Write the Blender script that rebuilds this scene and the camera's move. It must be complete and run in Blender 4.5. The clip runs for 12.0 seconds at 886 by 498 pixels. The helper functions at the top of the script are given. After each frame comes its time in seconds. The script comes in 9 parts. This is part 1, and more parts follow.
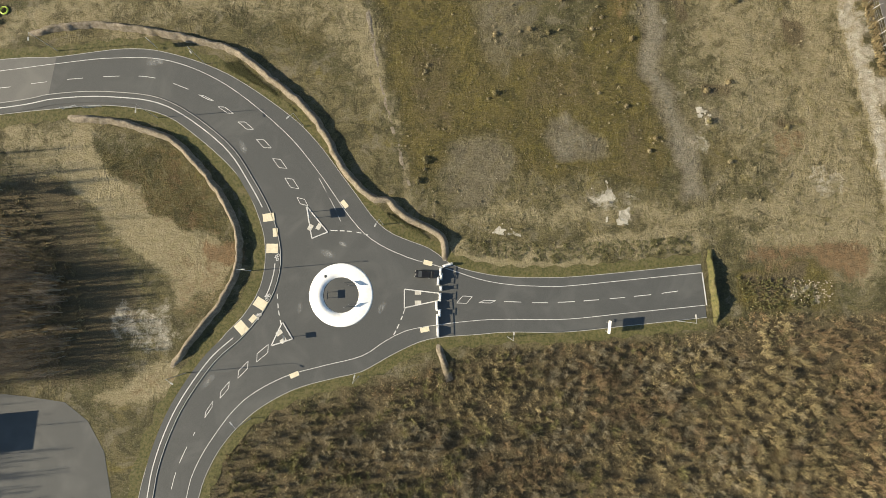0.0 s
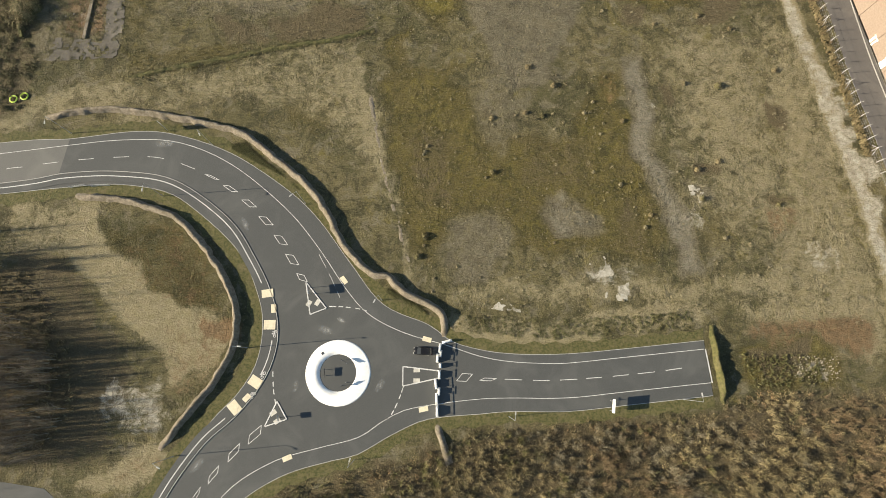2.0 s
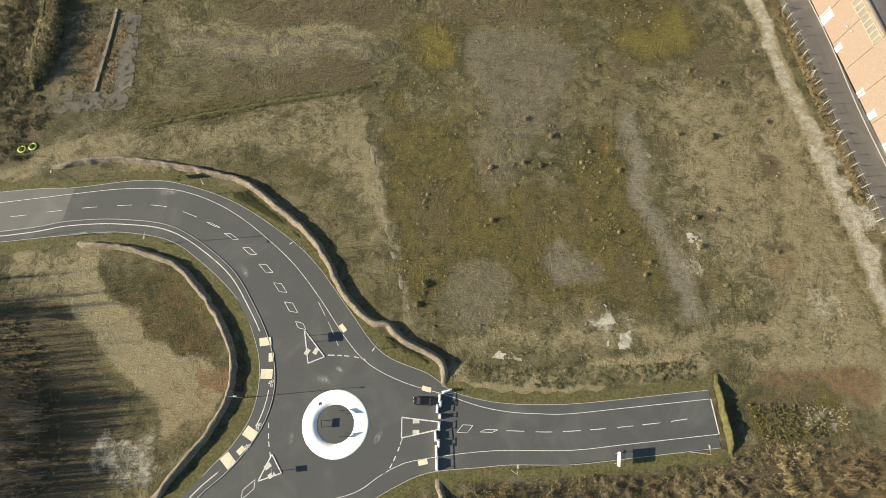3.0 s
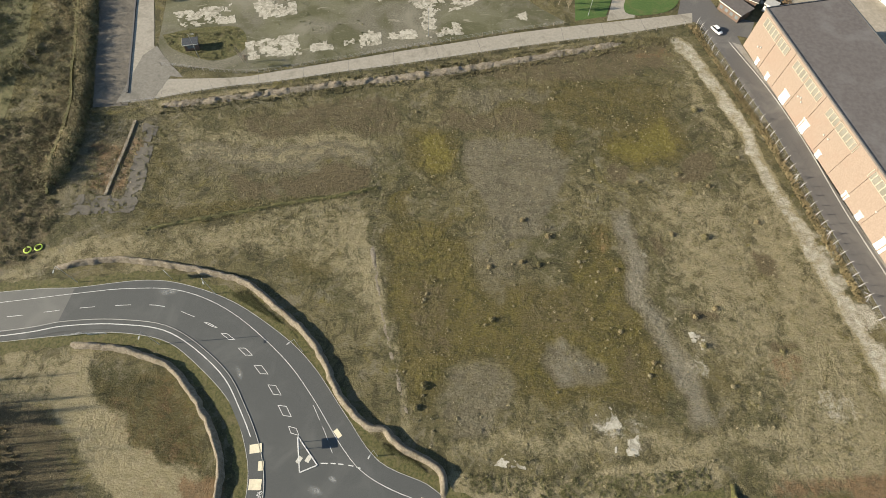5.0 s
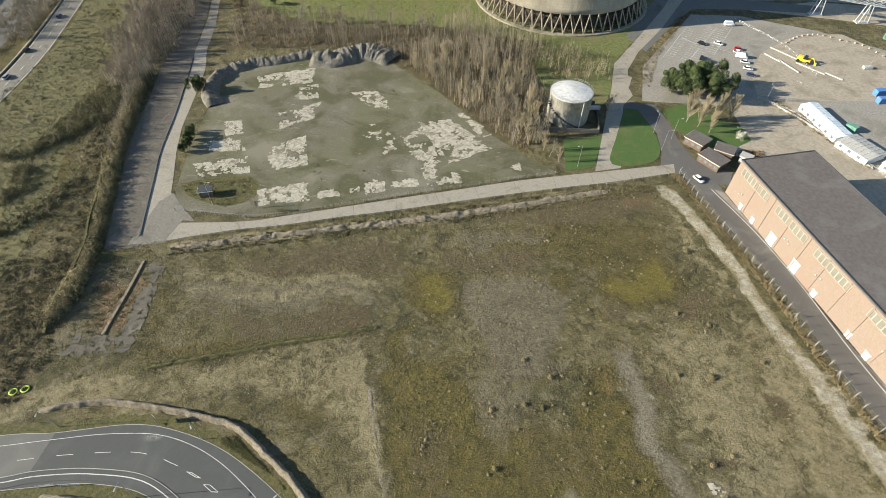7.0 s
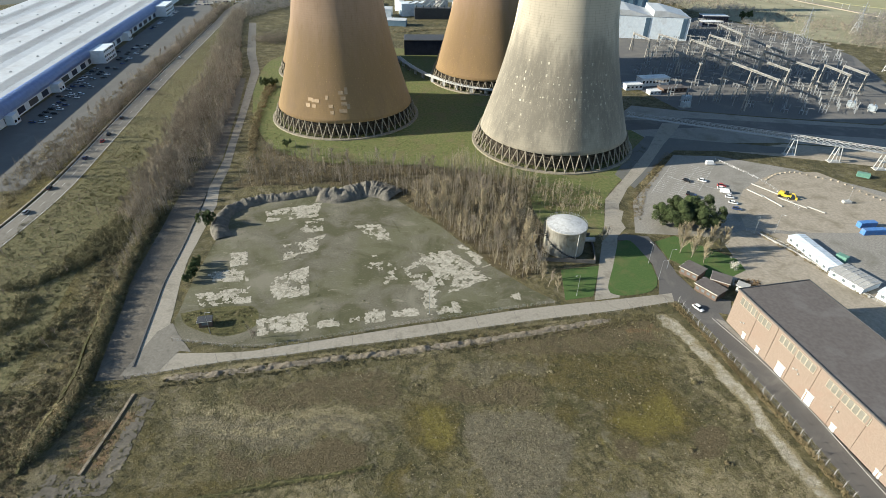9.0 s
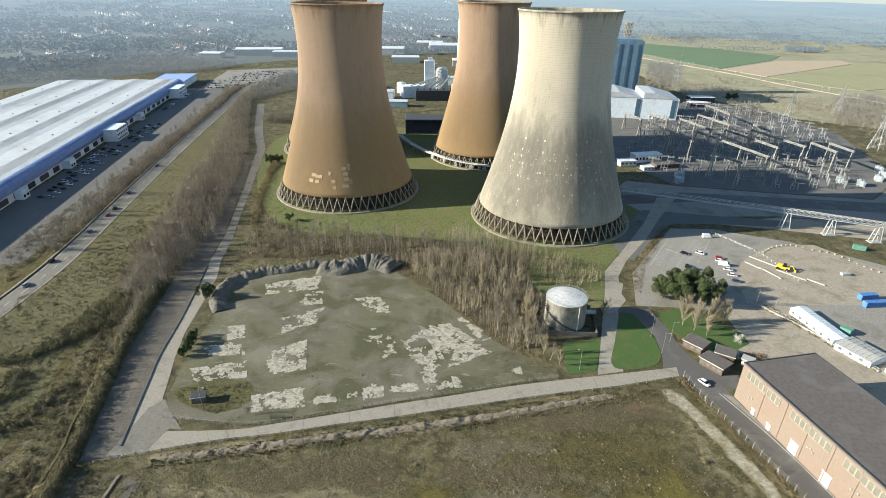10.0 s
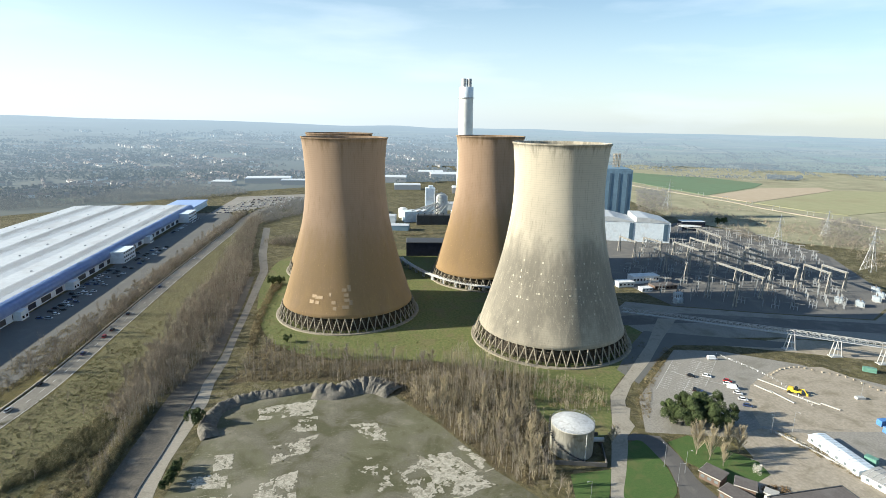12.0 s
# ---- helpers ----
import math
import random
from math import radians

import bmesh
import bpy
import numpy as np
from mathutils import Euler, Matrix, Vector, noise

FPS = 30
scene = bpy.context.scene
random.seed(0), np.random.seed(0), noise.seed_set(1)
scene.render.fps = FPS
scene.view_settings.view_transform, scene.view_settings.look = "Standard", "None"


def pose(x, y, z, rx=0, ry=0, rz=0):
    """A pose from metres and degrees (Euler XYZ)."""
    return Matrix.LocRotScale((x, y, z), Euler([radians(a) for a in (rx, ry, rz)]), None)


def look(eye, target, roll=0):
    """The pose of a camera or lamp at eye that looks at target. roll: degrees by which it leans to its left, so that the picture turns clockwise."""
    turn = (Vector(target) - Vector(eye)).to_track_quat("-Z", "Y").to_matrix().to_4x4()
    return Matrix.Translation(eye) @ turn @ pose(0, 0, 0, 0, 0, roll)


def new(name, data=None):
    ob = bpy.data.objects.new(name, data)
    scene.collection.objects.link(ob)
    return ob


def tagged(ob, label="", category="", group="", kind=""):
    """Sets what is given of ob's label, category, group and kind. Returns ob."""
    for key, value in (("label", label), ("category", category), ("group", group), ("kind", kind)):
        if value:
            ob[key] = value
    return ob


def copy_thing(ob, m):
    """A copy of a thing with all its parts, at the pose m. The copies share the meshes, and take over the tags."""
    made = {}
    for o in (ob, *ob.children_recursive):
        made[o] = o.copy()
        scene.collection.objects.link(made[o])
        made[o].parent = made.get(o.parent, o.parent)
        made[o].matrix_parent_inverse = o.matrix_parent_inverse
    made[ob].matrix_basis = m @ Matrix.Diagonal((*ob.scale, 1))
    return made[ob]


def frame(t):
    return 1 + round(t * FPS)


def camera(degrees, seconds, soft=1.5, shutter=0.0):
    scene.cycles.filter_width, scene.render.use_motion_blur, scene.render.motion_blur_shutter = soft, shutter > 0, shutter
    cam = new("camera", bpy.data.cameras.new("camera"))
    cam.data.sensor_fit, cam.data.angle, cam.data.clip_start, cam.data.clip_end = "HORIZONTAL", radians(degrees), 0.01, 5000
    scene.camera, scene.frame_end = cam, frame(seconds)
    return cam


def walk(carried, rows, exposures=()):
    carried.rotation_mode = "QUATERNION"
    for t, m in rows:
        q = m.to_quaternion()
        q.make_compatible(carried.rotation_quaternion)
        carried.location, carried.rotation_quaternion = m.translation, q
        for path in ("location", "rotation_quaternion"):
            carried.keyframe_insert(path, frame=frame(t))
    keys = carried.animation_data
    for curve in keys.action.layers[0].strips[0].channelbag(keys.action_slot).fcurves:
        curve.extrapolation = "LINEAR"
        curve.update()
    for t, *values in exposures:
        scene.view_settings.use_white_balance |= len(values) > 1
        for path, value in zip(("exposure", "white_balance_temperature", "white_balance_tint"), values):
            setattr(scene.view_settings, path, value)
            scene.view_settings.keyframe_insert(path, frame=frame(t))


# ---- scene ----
cam = camera(78.77, 12.0, soft=0.8)
# a drone that hovers at 128 m and tilts up: seconds, pitch, yaw, roll
TURN = [(0.0, -85.75, -0.00, -0.94), (0.5, -83.68, -0.03, -0.98), (1.0, -81.56, -0.05, -0.99), (1.5, -79.72, -0.08, -1.00),
        (2.0, -77.72, -0.09, -1.01), (2.5, -75.32, -0.09, -1.03), (3.0, -72.68, -0.11, -1.02), (5.0, -62.16, -0.22, -1.06),
        (5.5, -58.90, -0.22, -1.07), (6.0, -55.54, -0.23, -1.06), (6.5, -51.90, -0.26, -1.04), (7.0, -47.46, -0.25, -1.05),
        (9.0, -33.78, -0.32, -0.94), (9.5, -29.81, -0.36, -0.93), (10.0, -26.09, -0.35, -0.92), (10.5, -22.68, -0.34, -0.92),
        (11.0, -19.26, -0.36, -0.90), (11.5, -16.38, -0.38, -0.86), (12.0, -13.30, -0.37, -0.90)]
walk(cam, [(t, pose(0, 0, 128, 90 + p, r, y)) for t, p, y, r in TURN],
     exposures=[(0.0, 1.33, 6660, 7), (5.0, 1.35, 6310, 7), (6.0, 1.32, 6150, 7), (7.0, 1.38, 6040, 6), (9.0, 1.20, 5820, 5), (10.5, 1.38, 5800, 4), (11.5, 1.43, 5820, 4), (12.0, 1.32, 5780, 4)])

# ---- world and sun ----
SUN_AZ, SUN_EL = -1.66, radians(20.5)
world = bpy.data.worlds.new("sky")
scene.world = world
world.use_nodes = True
wn = world.node_tree
wn.nodes.clear()
w_out = wn.nodes.new("ShaderNodeOutputWorld")
w_bg = wn.nodes.new("ShaderNodeBackground")
w_sky = wn.nodes.new("ShaderNodeTexSky")
w_sky.sky_type = "NISHITA"
w_sky.sun_disc = False
w_sky.sun_elevation, w_sky.sun_rotation = SUN_EL, SUN_AZ % (2 * math.pi)
w_sky.air_density, w_sky.dust_density, w_sky.ozone_density = 1.25, 0.5, 3.0
w_bg.inputs["Strength"].default_value = 0.062
# thin streaks of high cloud
w_co = wn.nodes.new("ShaderNodeTexCoord")
w_map = wn.nodes.new("ShaderNodeMapping")
w_map.inputs["Scale"].default_value = (1.6, 1.6, 9.0)
w_noise = wn.nodes.new("ShaderNodeTexNoise")
w_noise.inputs["Scale"].default_value = 2.0
w_noise.inputs["Detail"].default_value = 6.0
w_ramp = wn.nodes.new("ShaderNodeMapRange")
w_ramp.inputs["From Min"].default_value, w_ramp.inputs["From Max"].default_value = 0.52, 0.78
w_ramp.inputs["To Max"].default_value = 0.40
w_mix = wn.nodes.new("ShaderNodeMix")
w_mix.data_type = "RGBA"
w_mix.inputs["B"].default_value = (7.5, 7.7, 7.9, 1)
# the pale band of mist over the horizon
w_sep = wn.nodes.new("ShaderNodeSeparateXYZ")
w_low = wn.nodes.new("ShaderNodeMapRange")
w_low.interpolation_type = "SMOOTHSTEP"
for w_key, w_val in (("From Min", -0.02), ("From Max", 0.34), ("To Min", 0.80), ("To Max", 0.0)):
    w_low.inputs[w_key].default_value = w_val
w_mist = wn.nodes.new("ShaderNodeMix")
w_mist.data_type = "RGBA"
w_mist.inputs["B"].default_value = (7.7, 8.2, 8.5, 1)
wn.links.new(w_co.outputs["Generated"], w_map.inputs["Vector"])
wn.links.new(w_map.outputs["Vector"], w_noise.inputs["Vector"])
wn.links.new(w_noise.outputs["Fac"], w_ramp.inputs["Value"])
wn.links.new(w_ramp.outputs["Result"], w_mix.inputs["Factor"])
wn.links.new(w_co.outputs["Generated"], w_sep.inputs[0])
wn.links.new(w_sep.outputs["Z"], w_low.inputs["Value"])
w_side = wn.nodes.new("ShaderNodeMapRange")
for w_key, w_val in (("From Min", -0.6), ("From Max", 1.0), ("To Min", 1.0), ("To Max", 0.3)):
    w_side.inputs[w_key].default_value = w_val
w_amount = wn.nodes.new("ShaderNodeMath")
w_amount.operation = "MULTIPLY"
wn.links.new(w_sep.outputs["X"], w_side.inputs["Value"])
wn.links.new(w_low.outputs["Result"], w_amount.inputs[0])
wn.links.new(w_side.outputs["Result"], w_amount.inputs[1])
wn.links.new(w_amount.outputs[0], w_mist.inputs["Factor"])
wn.links.new(w_sky.outputs["Color"], w_mist.inputs["A"])
wn.links.new(w_mist.outputs["Result"], w_mix.inputs["A"])
wn.links.new(w_mix.outputs["Result"], w_bg.inputs["Color"])
wn.links.new(w_bg.outputs["Background"], w_out.inputs["Surface"])

sun_data = bpy.data.lights.new("sun", "SUN")
sun_data.energy, sun_data.angle, sun_data.color = 5.0, radians(0.55), (1.0, 0.865, 0.675)
sun = new("sun", sun_data)
sun_dir = Vector((math.sin(SUN_AZ) * math.cos(SUN_EL), math.cos(SUN_AZ) * math.cos(SUN_EL), math.sin(SUN_EL)))
sun.matrix_world = look(sun_dir * 500, (0, 0, 0))


# ---- materials ----
class Nodes:
    """Short names for building a node material."""

    def __init__(self, name, rough=0.9, metal=0.0):
        self.mat = bpy.data.materials.new(name)
        self.mat.use_nodes = True
        self.nt = self.mat.node_tree
        self.bsdf = self.nt.nodes["Principled BSDF"]
        self.bsdf.inputs["Roughness"].default_value = rough
        self.bsdf.inputs["Metallic"].default_value = metal
        self.bsdf.inputs["Specular IOR Level"].default_value = 0.3
        self.pos = self.nt.nodes.new("ShaderNodeNewGeometry").outputs["Position"]

    def link(self, a, b):
        self.nt.links.new(a, b)

    def put(self, sock, v):
        if isinstance(v, bpy.types.NodeSocket):
            self.link(v, sock)
        else:
            sock.default_value = (*v, 1) if isinstance(v, tuple) and len(v) == 3 and sock.type == "RGBA" else v

    def scaled(self, v, s):
        n = self.nt.nodes.new("ShaderNodeVectorMath")
        n.operation = "MULTIPLY"
        self.link(v, n.inputs[0])
        n.inputs[1].default_value = s
        return n.outputs[0]

    def shifted(self, d):
        n = self.nt.nodes.new("ShaderNodeVectorMath")
        n.operation = "ADD"
        self.link(self.pos, n.inputs[0])
        n.inputs[1].default_value = d
        return n.outputs[0]

    def noise(self, scale, detail=4.0, rough=0.6, vec=None, stretch=None, warp=0.0):
        n = self.nt.nodes.new("ShaderNodeTexNoise")
        n.inputs["Scale"].default_value, n.inputs["Detail"].default_value = scale, detail
        n.inputs["Roughness"].default_value, n.inputs["Distortion"].default_value = rough, warp
        v = vec or self.pos
        self.link(self.scaled(v, stretch) if stretch else v, n.inputs["Vector"])
        return n.outputs["Fac"]

    def voronoi(self, scale, out="Distance", stretch=None, feature="F1"):
        n = self.nt.nodes.new("ShaderNodeTexVoronoi")
        n.feature = feature
        n.inputs["Scale"].default_value = scale
        self.link(self.scaled(self.pos, stretch) if stretch else self.pos, n.inputs["Vector"])
        return n.outputs[out]

    def ramp(self, v, lo, hi, to0=0.0, to1=1.0):
        n = self.nt.nodes.new("ShaderNodeMapRange")
        n.interpolation_type = "SMOOTHSTEP"
        self.link(v, n.inputs["Value"])
        for k, q in (("From Min", lo), ("From Max", hi), ("To Min", to0), ("To Max", to1)):
            n.inputs[k].default_value = q
        return n.outputs["Result"]

    def math(self, op, a, b):
        n = self.nt.nodes.new("ShaderNodeMath")
        n.operation = op
        self.put(n.inputs[0], a)
        self.put(n.inputs[1], b)
        return n.outputs[0]

    def mix(self, f, a, b, blend="MIX"):
        n = self.nt.nodes.new("ShaderNodeMix")
        n.data_type, n.blend_type = "RGBA", blend
        self.put(n.inputs["Factor"], f)
        self.put(n.inputs["A"], a)
        self.put(n.inputs["B"], b)
        return n.outputs["Result"]

    def axis(self, k):
        n = self.nt.nodes.new("ShaderNodeSeparateXYZ")
        self.link(self.pos, n.inputs[0])
        return n.outputs[k]

    def attr(self, name):
        n = self.nt.nodes.new("ShaderNodeAttribute")
        n.attribute_name = name
        c = self.nt.nodes.new("ShaderNodeSeparateColor")
        self.link(n.outputs["Color"], c.inputs[0])
        return c.outputs

    def island(self):
        return self.nt.nodes.new("ShaderNodeNewGeometry").outputs["Random Per Island"]

    def random(self):
        return self.nt.nodes.new("ShaderNodeObjectInfo").outputs["Random"]

    def bump(self, h, strength=0.5, dist=0.1):
        n = self.nt.nodes.new("ShaderNodeBump")
        n.inputs["Strength"].default_value, n.inputs["Distance"].default_value = strength, dist
        self.link(h, n.inputs["Height"])
        self.link(n.outputs[0], self.bsdf.inputs["Normal"])

    def painted_mist(self, colour):
        """Haze put into the colour: farther off, emission rises and the base colour darkens."""
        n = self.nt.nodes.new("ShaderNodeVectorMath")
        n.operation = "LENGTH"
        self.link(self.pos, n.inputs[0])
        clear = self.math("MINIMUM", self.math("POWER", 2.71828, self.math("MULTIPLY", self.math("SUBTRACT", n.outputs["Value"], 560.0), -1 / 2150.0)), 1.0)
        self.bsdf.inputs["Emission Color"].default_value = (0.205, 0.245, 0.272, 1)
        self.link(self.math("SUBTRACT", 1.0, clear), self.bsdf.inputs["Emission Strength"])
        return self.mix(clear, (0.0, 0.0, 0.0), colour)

    def done(self, colour):
        self.put(self.bsdf.inputs["Base Color"], colour)
        return self.mat


def surface(name, a, b, scale=1.0, rough=0.85, metal=0.0, bump=0.3, dist=0.03, stain=None, stain_scale=0.15, vary=0.0, stretch=None):
    """Two tones of one stuff at a fine scale, and a third as stains at a coarse one."""
    n = Nodes(name, rough, metal)
    fine = n.noise(scale, 5, 0.65, stretch=stretch)
    c = n.mix(n.ramp(fine, 0.3, 0.7), a, b)
    if stain:
        c = n.mix(n.ramp(n.noise(stain_scale, 5, 0.6, warp=0.6), 0.48, 0.72, 0, 0.75), c, stain)
    if vary:
        c = n.mix(n.ramp(n.random(), 0, 1, 0, vary), c, tuple(x * 0.45 for x in a))
    if bump:
        n.bump(n.noise(scale * 4, 3), bump, dist)
    return n.done(c)


def leafy(name, a, b, c, rough=0.9):
    """Many small pieces in one mesh, each of its own tone."""
    n = Nodes(name, rough)
    k = n.island()
    col = n.mix(n.ramp(k, 0.0, 0.6), a, b)
    col = n.mix(n.ramp(k, 0.6, 1.0), col, c)
    col = n.mix(n.ramp(n.noise(0.06, 3), 0.35, 0.65, 0, 0.6), col, tuple(0.6 * x for x in a))
    return n.done(col)


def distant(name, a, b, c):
    """The same for the far backdrop, with distance haze put into emission and colour."""
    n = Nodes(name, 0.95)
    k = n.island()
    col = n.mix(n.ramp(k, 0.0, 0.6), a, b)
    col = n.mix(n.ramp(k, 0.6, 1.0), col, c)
    return n.done(n.painted_mist(col))


def ground_material():
    n = Nodes("meadow", 0.95)
    soil, land = n.attr("soil"), n.attr("land")
    fine, mid, big = n.noise(3.2, 5, 0.72), n.noise(0.55, 5, 0.68), n.noise(0.045, 5, 0.6, warp=0.8)
    grass = n.mix(n.ramp(fine, 0.32, 0.70), (0.066, 0.058, 0.024), (0.182, 0.157, 0.074))
    grass = n.mix(n.ramp(mid, 0.46, 0.66, 0, 0.70), grass, (0.158, 0.131, 0.070))
    grass = n.mix(n.ramp(big, 0.42, 0.60, 0, 0.75), grass, (0.070, 0.066, 0.026))
    blot = n.noise(0.11, 8, 0.74, warp=1.8)
    grass = n.mix(n.ramp(blot, 0.51, 0.60, 0, 0.72), grass, (0.042, 0.040, 0.017))
    grass = n.mix(n.ramp(blot, 0.36, 0.46, 0.60, 0), grass, (0.170, 0.146, 0.100))
    yellow = n.noise(0.07, 7, 0.75, vec=n.shifted((31.0, 7.0, 0.0)), warp=1.4)
    grass = n.mix(n.ramp(yellow, 0.56, 0.68, 0, 0.65), grass, (0.150, 0.125, 0.030))
    pool = n.noise(0.21, 6, 0.66, vec=n.shifted((5.0, 83.0, 0.0)), warp=0.7)
    grass = n.mix(n.ramp(pool, 0.38, 0.49, 0.75, 0), grass, (0.046, 0.041, 0.018))
    grass = n.mix(n.ramp(pool, 0.54, 0.64, 0, 0.6), grass, (0.175, 0.152, 0.102))
    rut = n.noise(0.7, 6, 0.78, stretch=(0.22, 1.0, 1.0), warp=0.9)
    grass = n.mix(n.ramp(rut, 0.60, 0.72, 0, 0.5), grass, (0.215, 0.185, 0.130))
    grass = n.mix(n.ramp(rut, 0.30, 0.40, 0.5, 0), grass, (0.045, 0.038, 0.020))
    speck = n.noise(6.0, 3, 0.85)
    grass = n.mix(n.ramp(speck, 0.62, 0.71, 0, 0.5), grass, (0.28, 0.245, 0.175))
    grass = n.mix(n.ramp(speck, 0.29, 0.40, 0.45, 0), grass, (0.034, 0.030, 0.014))
    edge = n.math("MULTIPLY", n.math("SUBTRACT", n.noise(0.28, 9, 0.85, warp=0.6), 0.5), 2.1)

    def over(base, chan, col, lo=0.26, hi=0.66, amount=1.0):
        return n.mix(n.ramp(n.math("ADD", chan, edge), lo, hi, 0, amount), base, col)

    tan = n.mix(n.ramp(fine, 0.3, 0.7), (0.188, 0.160, 0.090), (0.318, 0.272, 0.172))
    tan = n.mix(n.ramp(mid, 0.35, 0.7, 0, 0.6), tan, (0.188, 0.160, 0.074))
    moss = n.mix(n.ramp(fine, 0.3, 0.7), (0.054, 0.045, 0.014), (0.116, 0.094, 0.030))
    moss = n.mix(n.ramp(pool, 0.40, 0.52, 0.7, 0), moss, (0.044, 0.040, 0.013))
    moss = n.mix(n.ramp(blot, 0.54, 0.64, 0, 0.5), moss, (0.150, 0.125, 0.030))
    grey = n.mix(n.ramp(fine, 0.3, 0.7), (0.092, 0.080, 0.050), (0.190, 0.166, 0.112))
    grey = n.mix(n.ramp(pool, 0.38, 0.50, 0.55, 0), grey, (0.082, 0.072, 0.048))
    grey = n.mix(n.ramp(rut, 0.52, 0.66, 0, 0.5), grey, (0.192, 0.169, 0.122))
    mud = n.mix(n.ramp(mid, 0.3, 0.7), (0.188, 0.115, 0.056), (0.118, 0.080, 0.042))
    pale = n.mix(n.ramp(mid, 0.3, 0.7), (0.46, 0.43, 0.35), (0.27, 0.24, 0.18))
    clod_ = n.noise(0.9, 6, 0.8)
    litter_and_shade = n.mix(n.ramp(fine, 0.3, 0.7), (0.066, 0.052, 0.027), (0.130, 0.104, 0.056))
    c = over(grass, soil[1], moss, amount=0.9)
    gold = n.mix(n.ramp(fine, 0.3, 0.7), (0.100, 0.086, 0.018), (0.180, 0.150, 0.034))
    c = over(c, soil[1], gold, 0.72, 1.25, 0.85)
    c = over(c, soil[2], grey, 0.24, 0.86, amount=0.85)
    worn = n.mix(n.ramp(clod_, 0.35, 0.65), (0.150, 0.134, 0.098), (0.275, 0.250, 0.195))
    c = over(c, soil[2], worn, 1.02, 1.38, 0.55)
    c = over(c, soil[0], tan)
    c = over(c, land[2], litter_and_shade)
    c = over(c, land[0], mud, amount=0.85)
    c = over(c, land[1], pale)
    clod = n.noise(1.7, 5, 0.8)
    c = n.mix(n.ramp(clod, 0.56, 0.66, 0, 0.55), c, (0.260, 0.222, 0.148))
    c = n.mix(n.ramp(clod, 0.33, 0.44, 0.55, 0), c, (0.036, 0.031, 0.014))
    n.bump(n.math("ADD", n.math("MULTIPLY", n.noise(2.2, 6, 0.75), 1.1), n.math("MULTIPLY", n.noise(0.45, 4), 1.4)), 0.85, 1.0)
    return n.done(c)


def asphalt_material(name, base, worn, light):
    n = Nodes(name, 0.82)
    c = n.mix(n.ramp(n.noise(9, 4, 0.7), 0.3, 0.7), base, worn)
    c = n.mix(n.ramp(n.noise(0.09, 5, 0.6, warp=1.0), 0.45, 0.75, 0, 0.6), c, light)
    c = n.mix(n.ramp(n.noise(0.7, 6, 0.8, stretch=(1, 0.3, 1)), 0.62, 0.75, 0, 0.4), c, tuple(0.6 * x for x in base))
    n.bump(n.noise(22, 3), 0.25, 0.02)
    return n.done(c)


def dust_material():
    """Pale dust lying thin and patchy, thickest at the middle of its smear."""
    n = Nodes("pale_dust", 0.95)
    co = n.nt.nodes.new("ShaderNodeTexCoord")
    off = n.nt.nodes.new("ShaderNodeVectorMath")
    off.operation = "SUBTRACT"
    n.link(co.outputs["Generated"], off.inputs[0])
    off.inputs[1].default_value = (0.5, 0.5, 0.5)
    flat_ = n.scaled(off.outputs[0], (1.0, 1.0, 0.0))
    ln = n.nt.nodes.new("ShaderNodeVectorMath")
    ln.operation = "LENGTH"
    n.link(flat_, ln.inputs[0])
    core = n.ramp(ln.outputs["Value"], 0.05, 0.48, 1.0, 0.0)
    grain = n.ramp(n.noise(0.9, 6, 0.7, warp=1.0), 0.30, 0.66)
    n.link(n.math("MULTIPLY", n.math("MULTIPLY", core, grain), 0.75), n.bsdf.inputs["Alpha"])
    return n.done(n.mix(n.ramp(n.noise(5, 3), 0.3, 0.7), (0.26, 0.26, 0.25), (0.36, 0.36, 0.34)))


def concrete_slabs(name, a, b, crack):
    n = Nodes(name, 0.88)
    c = n.mix(n.ramp(n.noise(1.1, 6, 0.7), 0.3, 0.7), a, b)
    c = n.mix(n.ramp(n.noise(0.16, 6, 0.7, warp=0.8), 0.5, 0.68, 0, 0.8), c, crack)
    c = n.mix(n.ramp(n.noise(0.9, 7, 0.8, warp=2.0), 0.60, 0.70, 0, 0.55), c, tuple(0.5 * x for x in crack))
    n.bump(n.noise(6, 4), 0.3, 0.03)
    return n.done(c)


